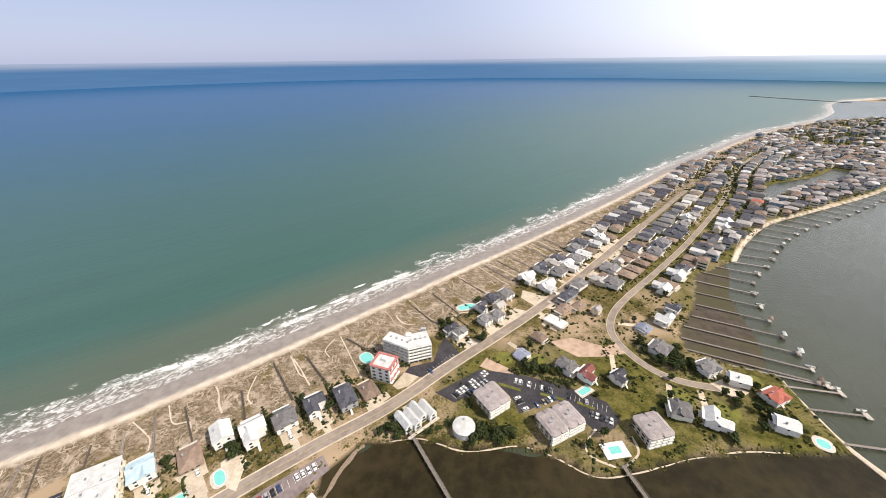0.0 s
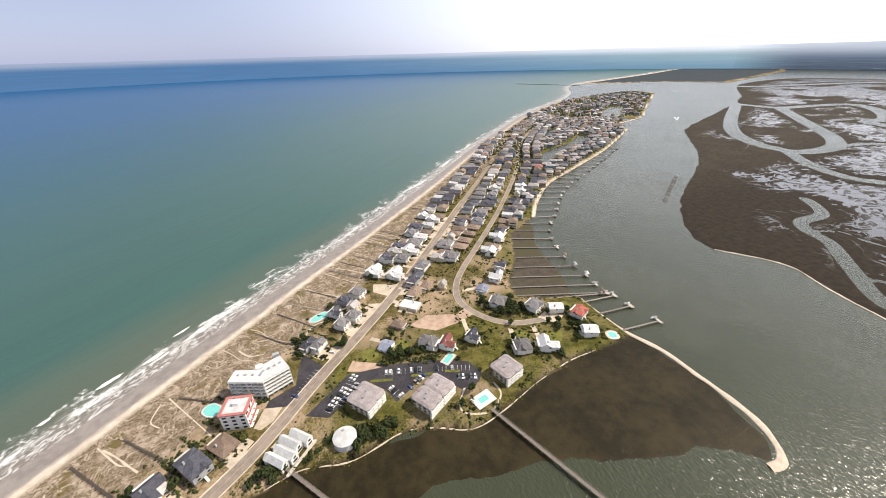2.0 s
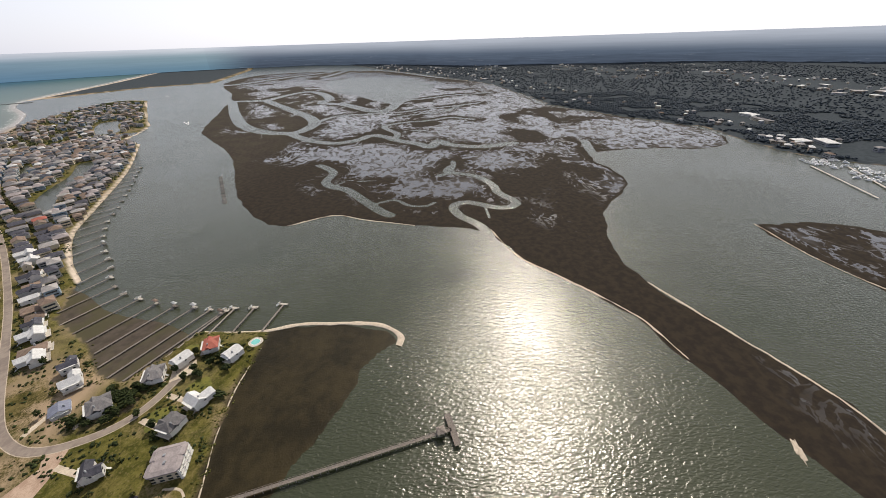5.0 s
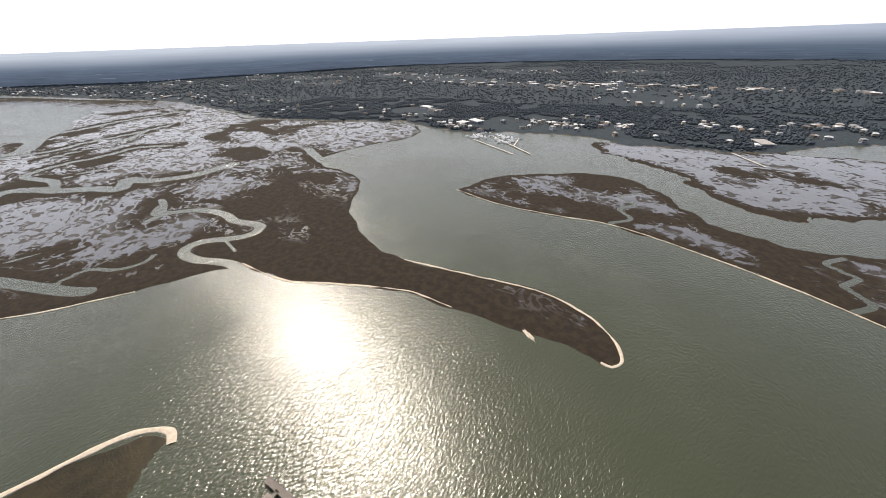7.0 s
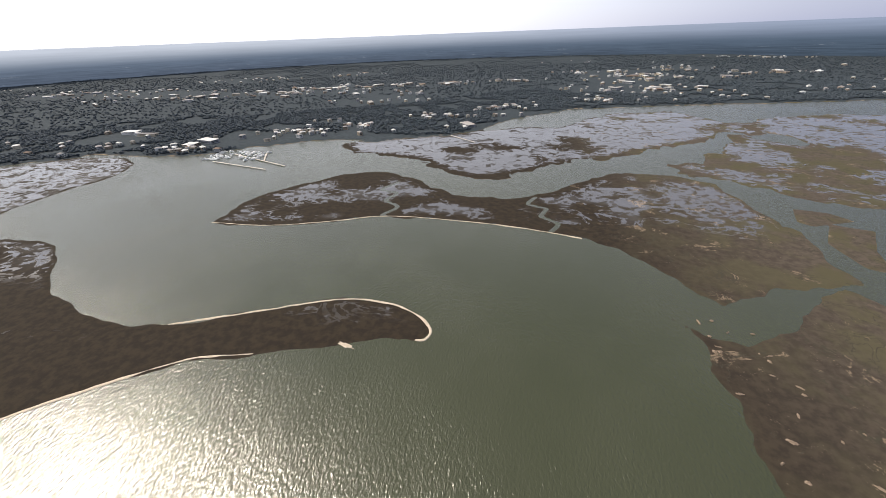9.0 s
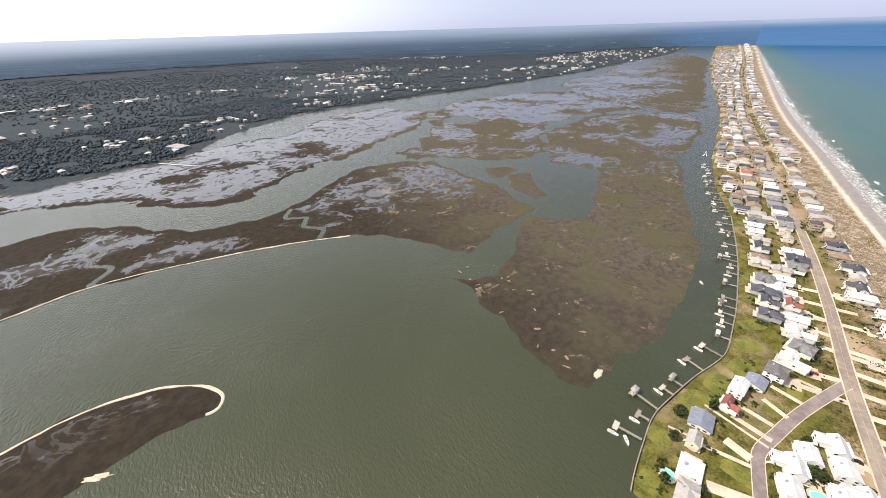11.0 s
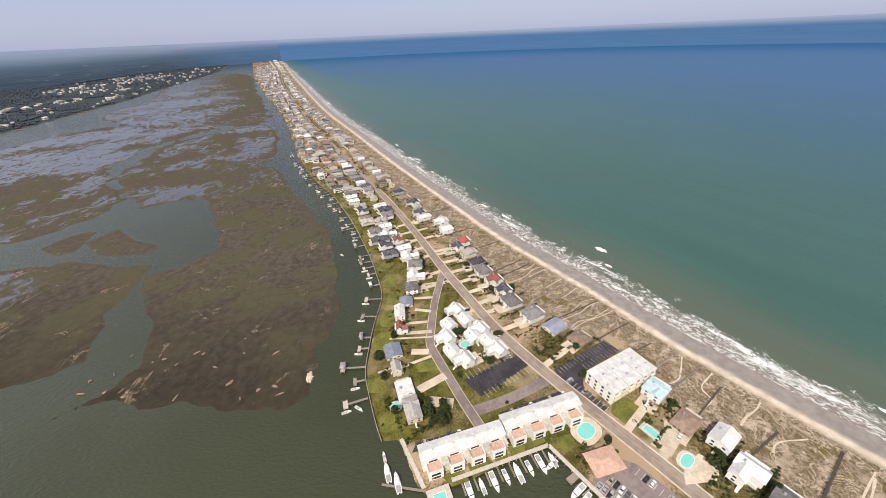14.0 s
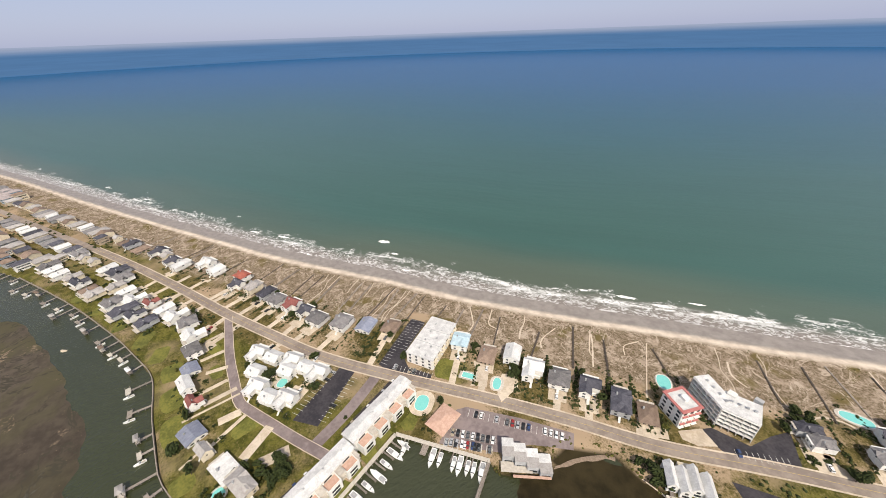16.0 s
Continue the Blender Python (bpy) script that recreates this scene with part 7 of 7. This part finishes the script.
def leaf_mesh(name, centres, sizes, material, seed, flat=0.75):
    """Small ragged leaf clumps, one at each centre."""
    r = np.random.RandomState(seed)
    n = len(centres)
    v = OCTA[None] * (0.65 + 0.7 * r.rand(n, 6, 1)) + (r.rand(n, 6, 3) - 0.5) * 0.5
    ang = r.rand(n) * 6.28
    c, s = np.cos(ang)[:, None], np.sin(ang)[:, None]
    x, y = v[:, :, 0] * c - v[:, :, 1] * s, v[:, :, 0] * s + v[:, :, 1] * c
    v = np.stack([x, y, v[:, :, 2] * flat], -1) * np.asarray(sizes).reshape(n, 1, 1) + np.asarray(centres)[:, None, :]
    f = (OCTA_F[None] + 6 * np.arange(n)[:, None, None]).reshape(-1, 3)
    me = bpy.data.meshes.new(name)
    me.vertices.add(n * 6)
    me.vertices.foreach_set("co", v.astype(np.float32).ravel())
    me.loops.add(f.size)
    me.loops.foreach_set("vertex_index", f.astype(np.int32).ravel())
    me.polygons.add(len(f))
    me.polygons.foreach_set("loop_start", np.arange(0, f.size, 3, dtype=np.int32))
    me.update(calc_edges=True)
    me.materials.append(material)
    if material is LEAF_HAZED:
        me.shade_smooth()
    return me


def make_tree(height, rx, rz, n, material, label, seed, kind="tree"):
    r = random.Random(seed)
    t = thing(kind, label, kind, "garden trees" if kind == "tree" else "garden shrubs")
    bm = bmesh.new()
    bmesh.ops.create_cone(bm, cap_ends=True, segments=7, radius1=0.22, radius2=0.1, depth=height * 0.7, matrix=pose(0, 0, height * 0.35))
    for i in range(4):
        a = i * 90 + r.uniform(-20, 20)
        bmesh.ops.create_cone(bm, cap_ends=True, segments=5, radius1=0.09, radius2=0.03, depth=rx, matrix=pose(0, 0, height * 0.55, 0, 0, a) @ pose(rx * 0.35, 0, rx * 0.25, 0, 55, 0))
    part("trunk", bm, BARK, t)
    pts = [p + Vector((0, 0, height - rz)) for p in clump_points(n, rx, rx * r.uniform(0.8, 1.1), rz, r)]
    ob = new("crown", leaf_mesh("crown", [tuple(p) for p in pts], [r.uniform(0.22, 0.42) * rx for _ in pts], material, seed))
    ob.parent = t
    return t


TREES = [make_tree(6.0, 2.4, 2.0, 70, LEAF, "dark green coastal oak with a ragged crown", 1), make_tree(5.0, 2.8, 1.6, 70, LEAF, "broad dark green wax myrtle tree", 2),
         make_tree(7.0, 2.0, 2.2, 60, LEAF, "upright dark cedar with a ragged crown", 3), make_tree(4.0, 2.0, 1.5, 50, LEAF_OLIVE, "small olive-green garden tree", 4)]
SHRUBS = [make_tree(2.2, 1.5, 1.0, 40, LEAF, "dark green rounded shrub beside a house", 5, "shrub"), make_tree(1.8, 1.3, 0.9, 36, LEAF_OLIVE, "olive-green shrub beside a house", 6, "shrub")]
gr = random.Random(21)
count = 0
for x, y, rad in list(taken):
    if -330 < x < 240 and -80 < y < 330:
        for _ in range(gr.choice((0, 1, 1, 2))):
            a, d = gr.uniform(0, 6.28), rad + gr.uniform(1.5, 4.5)
            tx, ty = x + math.cos(a) * d, y + math.sin(a) * d
            if area_one(tx, ty) > 3 and not any((tx - b) ** 2 + (ty - c) ** 2 < (e * 0.9 + 1) ** 2 for b, c, e in taken):
                placed(gr.choice(SHRUBS + TREES[1:]), tx, ty, gr.uniform(0, 360), ground_z(tx, ty) - 0.05, gr.uniform(0.7, 1.3), gr.uniform(0.7, 1.3), gr.uniform(0.7, 1.2))
                count += 1
for cx, cy, n, spread in ((165, 194, 36, 13), (150, 215, 8, 8), (20, 141, 10, 6), (30, 138, 10, 6), (38, 140, 8, 5), (-30, 142, 8, 6), (60, 190, 9, 9), (72, 186, 8, 6), (200, 150, 8, 9), (185, 160, 6, 8), (-150, -20, 16, 9), (-142, -14, 12, 6),
                         (-120, 133, 5, 5), (-88, 165, 5, 5), (-70, 172, 5, 4), (5, 236, 8, 8), (30, 220, 6, 6)):
    for _ in range(n):
        tx, ty = gr.gauss(cx, spread * 0.55), gr.gauss(cy, spread * 0.55)
        if area_one(tx, ty) > 2 and not any((tx - b) ** 2 + (ty - c) ** 2 < (e * 0.8) ** 2 for b, c, e in taken):
            placed(gr.choice(TREES), tx, ty, gr.uniform(0, 360), ground_z(tx, ty) - 0.05, gr.uniform(0.7, 1.2), gr.uniform(0.7, 1.2), gr.uniform(0.6, 1.05))


def scatter(n, x0, x1, y0, y1, keep, size, seed, lift=0.2):
    r = np.random.RandomState(seed)
    xs, ys = r.uniform(x0, x1, n), r.uniform(y0, y1, n)
    i = np.clip(np.searchsorted(gy, ys), 0, len(gy) - 1)
    j = np.clip(np.searchsorted(gx, xs), 0, len(gx) - 1)
    k = i * len(gx) + j
    m = keep(k, xs, ys, r)
    xs, ys, k = xs[m], ys[m], k[m]
    zs = np.array([ground_z(a, b) for a, b in zip(xs, ys)]) if len(xs) < 20000 else Z[k]
    sz = r.uniform(*size, len(xs))
    return np.stack([xs, ys, zs + lift * sz], 1), sz


built = np.array([(a, b, c) for a, b, c in taken if -600 < a < 500 and -250 < b < 700])


def clear_of_houses(xs, ys, extra=0.0):
    ok = np.ones(len(xs), bool)
    for a, b, c in built:
        ok &= (xs - a) ** 2 + (ys - b) ** 2 > (c * 0.85 + extra) ** 2
    ro, _ = line_distance(xs, ys, [tuple(q) for q in MAIN_ROAD.p[::2]])
    rb, _ = line_distance(xs, ys, [tuple(q) for q in BACK_ROAD.p[::2]])
    rs, _ = line_distance(xs, ys, [tuple(q) for q in SIDE_ROAD.p])
    return ok & (ro > 7) & (rb > 4.5) & (rs > 5)


LOTS = [[(-29.5, 186), (-10, 183.5), (13, 205), (1, 226), (-25, 194)], [(2, 169), (26, 192), (46, 186), (72, 176), (106, 161), (108, 149), (101, 142), (90, 142), (82, 157), (57, 153), (47, 153), (31, 176), (14, 164)], [(-123, 79), (-118, 93), (-68, 131), (-60, 121), (-84, 85), (-108, 62)],
        [(-171, -1), (-196, 41), (-184, 48), (-156, 12)], [(-178, 60), (-208, 105), (-196, 113), (-176, 81), (-150, 89), (-144, 82), (-171, 62)], [(-104, -22), (-130, -30), (-163, 64), (-156, 72), (-130, 68), (-122, 48), (-106, -10)], [(-27, 189), (-9, 181), (-25, 163), (-44, 160), (-38, 172)], [(-143, 119), (-116, 135), (-107, 110), (-128, 100)]]


def yard_keep(k, xs, ys, r):
    m = (sd[k] > 2) & (dc[k] < -48) & (fbm(xs, ys, 14, 3, 71) > 0.585 - 0.05 * (xs > 120) + 0.12 * ((xs < -128) & (dc[k] < -100))) & clear_of_houses(xs, ys)
    for ring in LOTS:
        m &= area_distance(xs, ys, ring) < 0
    return m


hedge = []
hr = random.Random(88)
near_row = sorted([(MAIN_ROAD.nearest(x, y), x, y) for x, y, r_ in taken if -420 < x < 330 and r_ < 8], key=lambda q: q[0])
sea_row = [q for q in near_row if (q[1] - MAIN_ROAD.at(q[0])[0]) * -0.6 + (q[2] - MAIN_ROAD.at(q[0])[1]) * 0.8 > 8]
for (sa, *_), (sb, *_) in zip(sea_row, sea_row[1:]):
    if 9 < sb - sa < 30:
        sm = (sa + sb) / 2
        for o in np.arange(8, 46, 0.9):
            if hr.random() < 0.8:
                x, y, _ = MAIN_ROAD.at(sm + hr.uniform(-1.0, 1.0), o)
                hedge.append((x, y, ground_z(x, y) + 0.4))
tagged(new("hedges", leaf_mesh("hedges", hedge, [hr.uniform(0.5, 1.2) for _ in hedge], LEAF, 36)), "dark green hedges along the lot boundaries", "hedge", kind="stuff")
clumps, csz, cr = [], [], random.Random(57)
spots = []
for x, y, rad in list(taken):
    if -520 < x < 340 and -190 < y < 480 and rad < 14:
        for _ in range(7):
            a, d = cr.uniform(0, 6.28), rad * 0.9 + cr.uniform(0.4, 4.5)
            spots.append((x + math.cos(a) * d, y + math.sin(a) * d, cr.uniform(0.8, 2.2)))
for (ax, ay), (bx, by) in (((46, 190), (92, 174)), ((10, 139), (38, 145)), ((-12, 141), (6, 150)), ((136, 152), (140, 164)), ((-128, -30), (-146, -12)), ((-146, -12), (-150, -22)), ((-196, 112), (-212, 92)), ((-184, 70), (-198, 52))):
    n = int(math.hypot(bx - ax, by - ay) / 1.8)
    spots += [(ax + (bx - ax) * i / n + cr.uniform(-1.2, 1.2), ay + (by - ay) * i / n + cr.uniform(-1.2, 1.2), cr.uniform(1.2, 2.4)) for i in range(n + 1)]
sx_, sy_ = np.array([q[0] for q in spots]), np.array([q[1] for q in spots])
ok = clear_of_houses(sx_, sy_, 0.6)
for ring in LOTS:
    ok &= area_distance(sx_, sy_, ring) < -0.5
for (x, y, rad), good in zip(spots, ok):
    if good and area_one(x, y) > 2 and dc_one(x, y) < -40:
        z0 = ground_z(x, y)
        for _ in range(cr.randint(9, 18)):
            a, d = cr.uniform(0, 6.28), rad * math.sqrt(cr.random())
            clumps.append((x + d * math.cos(a), y + d * math.sin(a), z0 + 0.25 + cr.uniform(0, 1.0) * (1.15 * rad) * (1 - 0.6 * d / rad)))
            csz.append(cr.uniform(0.30, 0.62) * (0.6 + 0.3 * rad))
tagged(new("garden_bushes", leaf_mesh("garden_bushes", clumps, csz, LEAF, 37, 0.85)), "dark green rounded bushes round the houses", "bushes", kind="stuff")
pts, sz = scatter(80000, -560, 420, -230, 640, yard_keep, (0.5, 1.5), 31)
tagged(new("bushes", leaf_mesh("bushes", pts, sz, LEAF, 31)), "low dark green bushes and hedges between the houses", "bushes", kind="stuff")
pts, sz = scatter(30000, -560, 420, -150, 700, lambda k, xs, ys, r: (dune_w[k] > 0.7) & (fbm(xs, ys, 12, 3, 77) > 0.56), (0.25, 0.7), 32)
tagged(new("dune_scrub", leaf_mesh("dune_scrub", pts, sz, LEAF_OLIVE, 32, 0.6)), "olive scrub and dry grass tufts on the dunes", "scrub", kind="stuff")
pts, sz = scatter(9000, -80, 240, 80, 260, lambda k, xs, ys, r: (sd[k] > -0.5) & (sd[k] < 5) & (dc[k] < -60) & clear_of_houses(xs, ys), (0.4, 1.0), 33)
tagged(new("shore_grass", leaf_mesh("shore_grass", pts, sz, LEAF_OLIVE, 33, 0.7)), "olive reeds along the pond shore", "reeds", kind="stuff")

pts, sz = scatter(70000, 400, 1800, 480, 1380, lambda k, xs, ys, r: (sd[k] > 8) & (fbm(xs, ys, 30, 3, 72) > 0.40) & (Z[k] > 1), (0.9, 2.4), 34)
tagged(new("far_bushes", leaf_mesh("far_bushes", pts, sz, LEAF, 34)), "dark trees and bushes among the far houses", "bushes", kind="stuff")
pts, sz = scatter(60000, -2800, -520, -1400, 60, lambda k, xs, ys, r: (sd[k] > 4) & (dc[k] < -46) & (fbm(xs, ys, 24, 3, 73) > 0.50), (0.8, 2.1), 35)
tagged(new("north_bushes", leaf_mesh("north_bushes", pts, sz, LEAF, 35)), "dark bushes among the northern houses", "bushes", kind="stuff")

# ---- mainland: woods and buildings ----
clearing = lambda xs, ys: fbm(xs, ys * 1.6, 420, 3, 91)
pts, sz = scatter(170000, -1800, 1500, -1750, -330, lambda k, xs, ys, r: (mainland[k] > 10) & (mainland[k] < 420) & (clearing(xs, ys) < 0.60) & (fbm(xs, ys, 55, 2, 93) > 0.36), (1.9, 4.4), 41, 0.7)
tagged(new("shore_woods", leaf_mesh("shore_woods", pts, sz, LEAF_HAZED, 41, 0.6)), "woods along the mainland shore, tinted blue-grey for haze", "woods", kind="stuff")
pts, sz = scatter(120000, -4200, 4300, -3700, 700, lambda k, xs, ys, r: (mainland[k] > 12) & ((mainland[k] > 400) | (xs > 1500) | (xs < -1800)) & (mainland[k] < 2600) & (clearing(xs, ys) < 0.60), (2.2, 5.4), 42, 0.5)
tagged(new("far_woods", leaf_mesh("far_woods", pts, sz, LEAF_HAZED, 42, 0.55)), "woods covering the mainland, tinted blue-grey for haze", "woods", kind="stuff")
mb, mr = [], random.Random(61)
for _ in range(9000):
    x, y = mr.uniform(-3600, 4000), mr.uniform(-3600, 400)
    i, j = int(np.clip(np.searchsorted(gy, y), 0, len(gy) - 1)), int(np.clip(np.searchsorted(gx, x), 0, len(gx) - 1))
    md = mainland[i * len(gx) + j]
    if md < 14 or md > 2600:
        continue
    cl = float(clearing(np.array([x]), np.array([y]))[0])
    near = md < 240 and mr.random() < 0.45
    if (cl > 0.57 and mr.random() < 0.75) or near:
        big = cl > 0.60 and mr.random() < 0.16
        w, l = (mr.uniform(14, 26), mr.uniform(22, 50)) if big else (mr.uniform(6, 10), mr.uniform(8, 14))
        mb.append((x, y, mr.uniform(0, 180), w, l, mr.uniform(5.5, 8), 0.72))
for cx, cy, n, sx, sy in ((1334, -1438, 14, 150, 40), (1080, -1560, 14, 140, 40), (860, -1677, 18, 130, 40), (660, -1730, 12, 110, 30), (482, -1777, 16, 110, 40), (253, -1813, 18, 90, 50), (-54, -1868, 12, 120, 40), (-591, -1992, 16, 120, 50),
                          (-566, -1576, 14, 90, 50), (-1161, -2033, 18, 130, 60), (-1476, -1703, 14, 120, 40), (683, -686, 16, 60, 16), (484, -850, 20, 60, 22), (357, -915, 16, 50, 22), (178, -1040, 14, 50, 24), (3, -1180, 10, 60, 20), (-308, -1290, 12, 80, 26)):
    for _ in range(n):
        big = cy < -1400 and mr.random() < 0.35
        mb.append((mr.gauss(cx, sx * 0.6), mr.gauss(cy, sy * 0.6) - (0 if cy < -1400 else 12), mr.uniform(0, 180), *((mr.uniform(13, 24), mr.uniform(22, 46), mr.uniform(6, 8)) if big else (mr.uniform(6, 10), mr.uniform(8, 14), mr.uniform(5.5, 8))), 0.7))
boxes_stuff("far_buildings", mb, [WALL_WHITE, WALL_CREAM, WALL_GREY, WALL_TAN], [ROOF_WHITE, ROOF_WHITE, ROOF_PALE, ROOF_GREY, ROOF_BROWN, ROOF_PALE], "scattered pale roofs of the mainland town", "buildings", lambda x, y: 2.0, 9)
tb, tr = [], random.Random(81)
for i in range(60):
    s = tr.uniform(200, max(400, sN - 2400))
    x, y, turn = MAIN_ROAD.at(s, tr.choice((26, 26, -24)))
    tb.append((x, y, turn, tr.uniform(12, 20), tr.uniform(20, 32), tr.uniform(12, 26), 1.0))
boxes_stuff("far_towers", tb, [WALL_WHITE, WALL_CREAM], [ROOF_WHITE, ROOF_WHITE, ROOF_PALE, ROOF_PALE], "distant tall white beach hotels", "hotels", lambda x, y: GZ, 10)

for p, q in (((558, -630), (420, -590)), ((545, -680), (396, -612)), ((480, -690), (455, -640)), ((120, -850), (60, -790))):
    boardwalk(p, q, 3.0, 1.2, PALE_DECK, "long pale dock of the mainland town", "dock", rails=False, step=8.0, name="dock")

hb, hr2 = bmesh.new(), random.Random(93)
for _ in range(70):
    x, y, a = hr2.uniform(478, 590), hr2.uniform(-700, -640), hr2.choice((25, 115, 205)) + hr2.uniform(-8, 8)
    c, sn, ln = math.cos(radians(a)), math.sin(radians(a)), hr2.uniform(7, 12)
    hull = [(-ln / 2, -1.5), (ln * 0.2, -1.6), (ln / 2, 0), (ln * 0.2, 1.6), (-ln / 2, 1.5)]
    prism([(x + u * c - v * sn, y + u * sn + v * c) for u, v in hull], 0.0, 1.3, hb)
    prism([(x + u * 0.45 * c - v * 0.6 * sn, y + u * 0.45 * sn + v * 0.6 * c) for u, v in hull], 1.3, 2.7, hb)
tagged(part("far_boats", hb, BOAT_WHITE, None), "white boats crowded in the mainland harbour", "boats", kind="stuff")

# ---- rocks of the jetty ----
jr = np.random.RandomState(4)
jl = Line([(1897, 1804), (1800, 1990), (1707, 2190)], 6)
cs = [(*jl.at(t * jl.length, o)[:2], 0.6) for t, o in zip(jr.rand(500), jr.uniform(-5, 5, 500))]
tagged(new("jetty", leaf_mesh("jetty", cs, jr.uniform(1.5, 3.2, 500), ROCK, 5)), "dark rock jetty at the mouth of the inlet", "jetty", kind="stuff")

# ---- small things on the water ----
def water_patch(name, rings, material, label, category, z=0.09):
    """A low ragged patch that lies on the water."""
    x, y, rx, ry, turn, seed = rings
    r = random.Random(seed)
    n = 26
    bm = bmesh.new()
    c, s = math.cos(radians(turn)), math.sin(radians(turn))
    rim, mid = [], []
    for i in range(n):
        a = 2 * math.pi * i / n
        k = r.uniform(0.6, 1.15)
        u, v = rx * k * math.cos(a), ry * k * math.sin(a)
        rim.append(bm.verts.new((x + u * c - v * s, y + u * s + v * c, z - 0.06)))
        mid.append(bm.verts.new((x + 0.55 * (u * c - v * s), y + 0.55 * (u * s + v * c), z + r.uniform(0.1, 0.5))))
    top = bm.verts.new((x, y, z + 0.5))
    for i in range(n):
        j = (i + 1) % n
        bm.faces.new((rim[i], rim[j], mid[j], mid[i]))
        bm.faces.new((mid[i], mid[j], top))
    tagged(part(name, bm, material, None), label, category)


for k, (x, y, rx, ry) in enumerate(((-337, 146, 7.0, 3.4), (-307, 143, 4.5, 1.6), (-122, 266, 9, 1.8), (-97, 279, 8, 2.0), (-149, 246, 4, 1.2), (-82, 303, 7, 1.2), (-272, 137, 5, 1.5), (-420, 58, 9, 2.0), (-455, 34, 8, 1.6))):
    water_patch("breaking_wave", (x, y, rx, ry, 36, k), FOAM, "white breaking wave crest off the beach", "wave", 0.12)
water_patch("shell_bank", (-175, -104, 6, 2.6, 20, 50), SAND_PATH, "pale shell bank at the tip of the marsh", "sand bank")
water_patch("shell_bank", (108, -196, 9, 2.0, -20, 51), SAND_PATH, "pale shell bank beside the dark marsh bar", "sand bank")
water_patch("shell_bank", (-335, -125, 3, 1.6, 40, 52), SAND_PATH, "small pale shell bank on the marsh edge", "sand bank")
for k in range(9):
    t = k / 8
    water_patch("oyster_bank", (632 - 119 * t, 356 - 62 * t, 9, 4, 28, 60 + k), ROCK, "dark oyster bank in the tidal channel", "oyster bank", 0.2)
wr = random.Random(70)
for k in range(24):
    a = wr.random()
    x = (-152, -158, -183, -152)[k % 4] + wr.uniform(-14, 2) - 30 * a * (k % 3 == 0)
    y = -100 - 160 * a
    if abs(x) < 260:
        water_patch("wrack_patch", (x - 6, y, wr.uniform(1.0, 3.2), wr.uniform(0.6, 1.6), wr.uniform(0, 180), 80 + k), WRACK, "tan patch of dry wrack on the marsh", "wrack", 0.38)


def wake(x, y, turn, n):
    boat = placed(BOAT_SMALL, x, y, turn, 0.05)
    bm = bmesh.new()
    for s in (-1, 1):
        v = [bm.verts.new(p) for p in ((-2.5, 0.2 * s, 0.08), (-n, s * n * 0.13, 0.06), (-n, s * n * 0.08, 0.06), (-3, 0.0, 0.08))]
        bm.faces.new(v if s < 0 else v[::-1])
    ob = part("boat_wake", bm, FOAM, None)
    ob.matrix_world = pose(x, y, 0.03, 0, 0, turn)
    tagged(ob, "white wake behind a moving motor boat", "wake")


wake(1166, 702, 215, 60)
wake(1930, 1205, 225, 60)
wake(-735, -337, 205, 26)
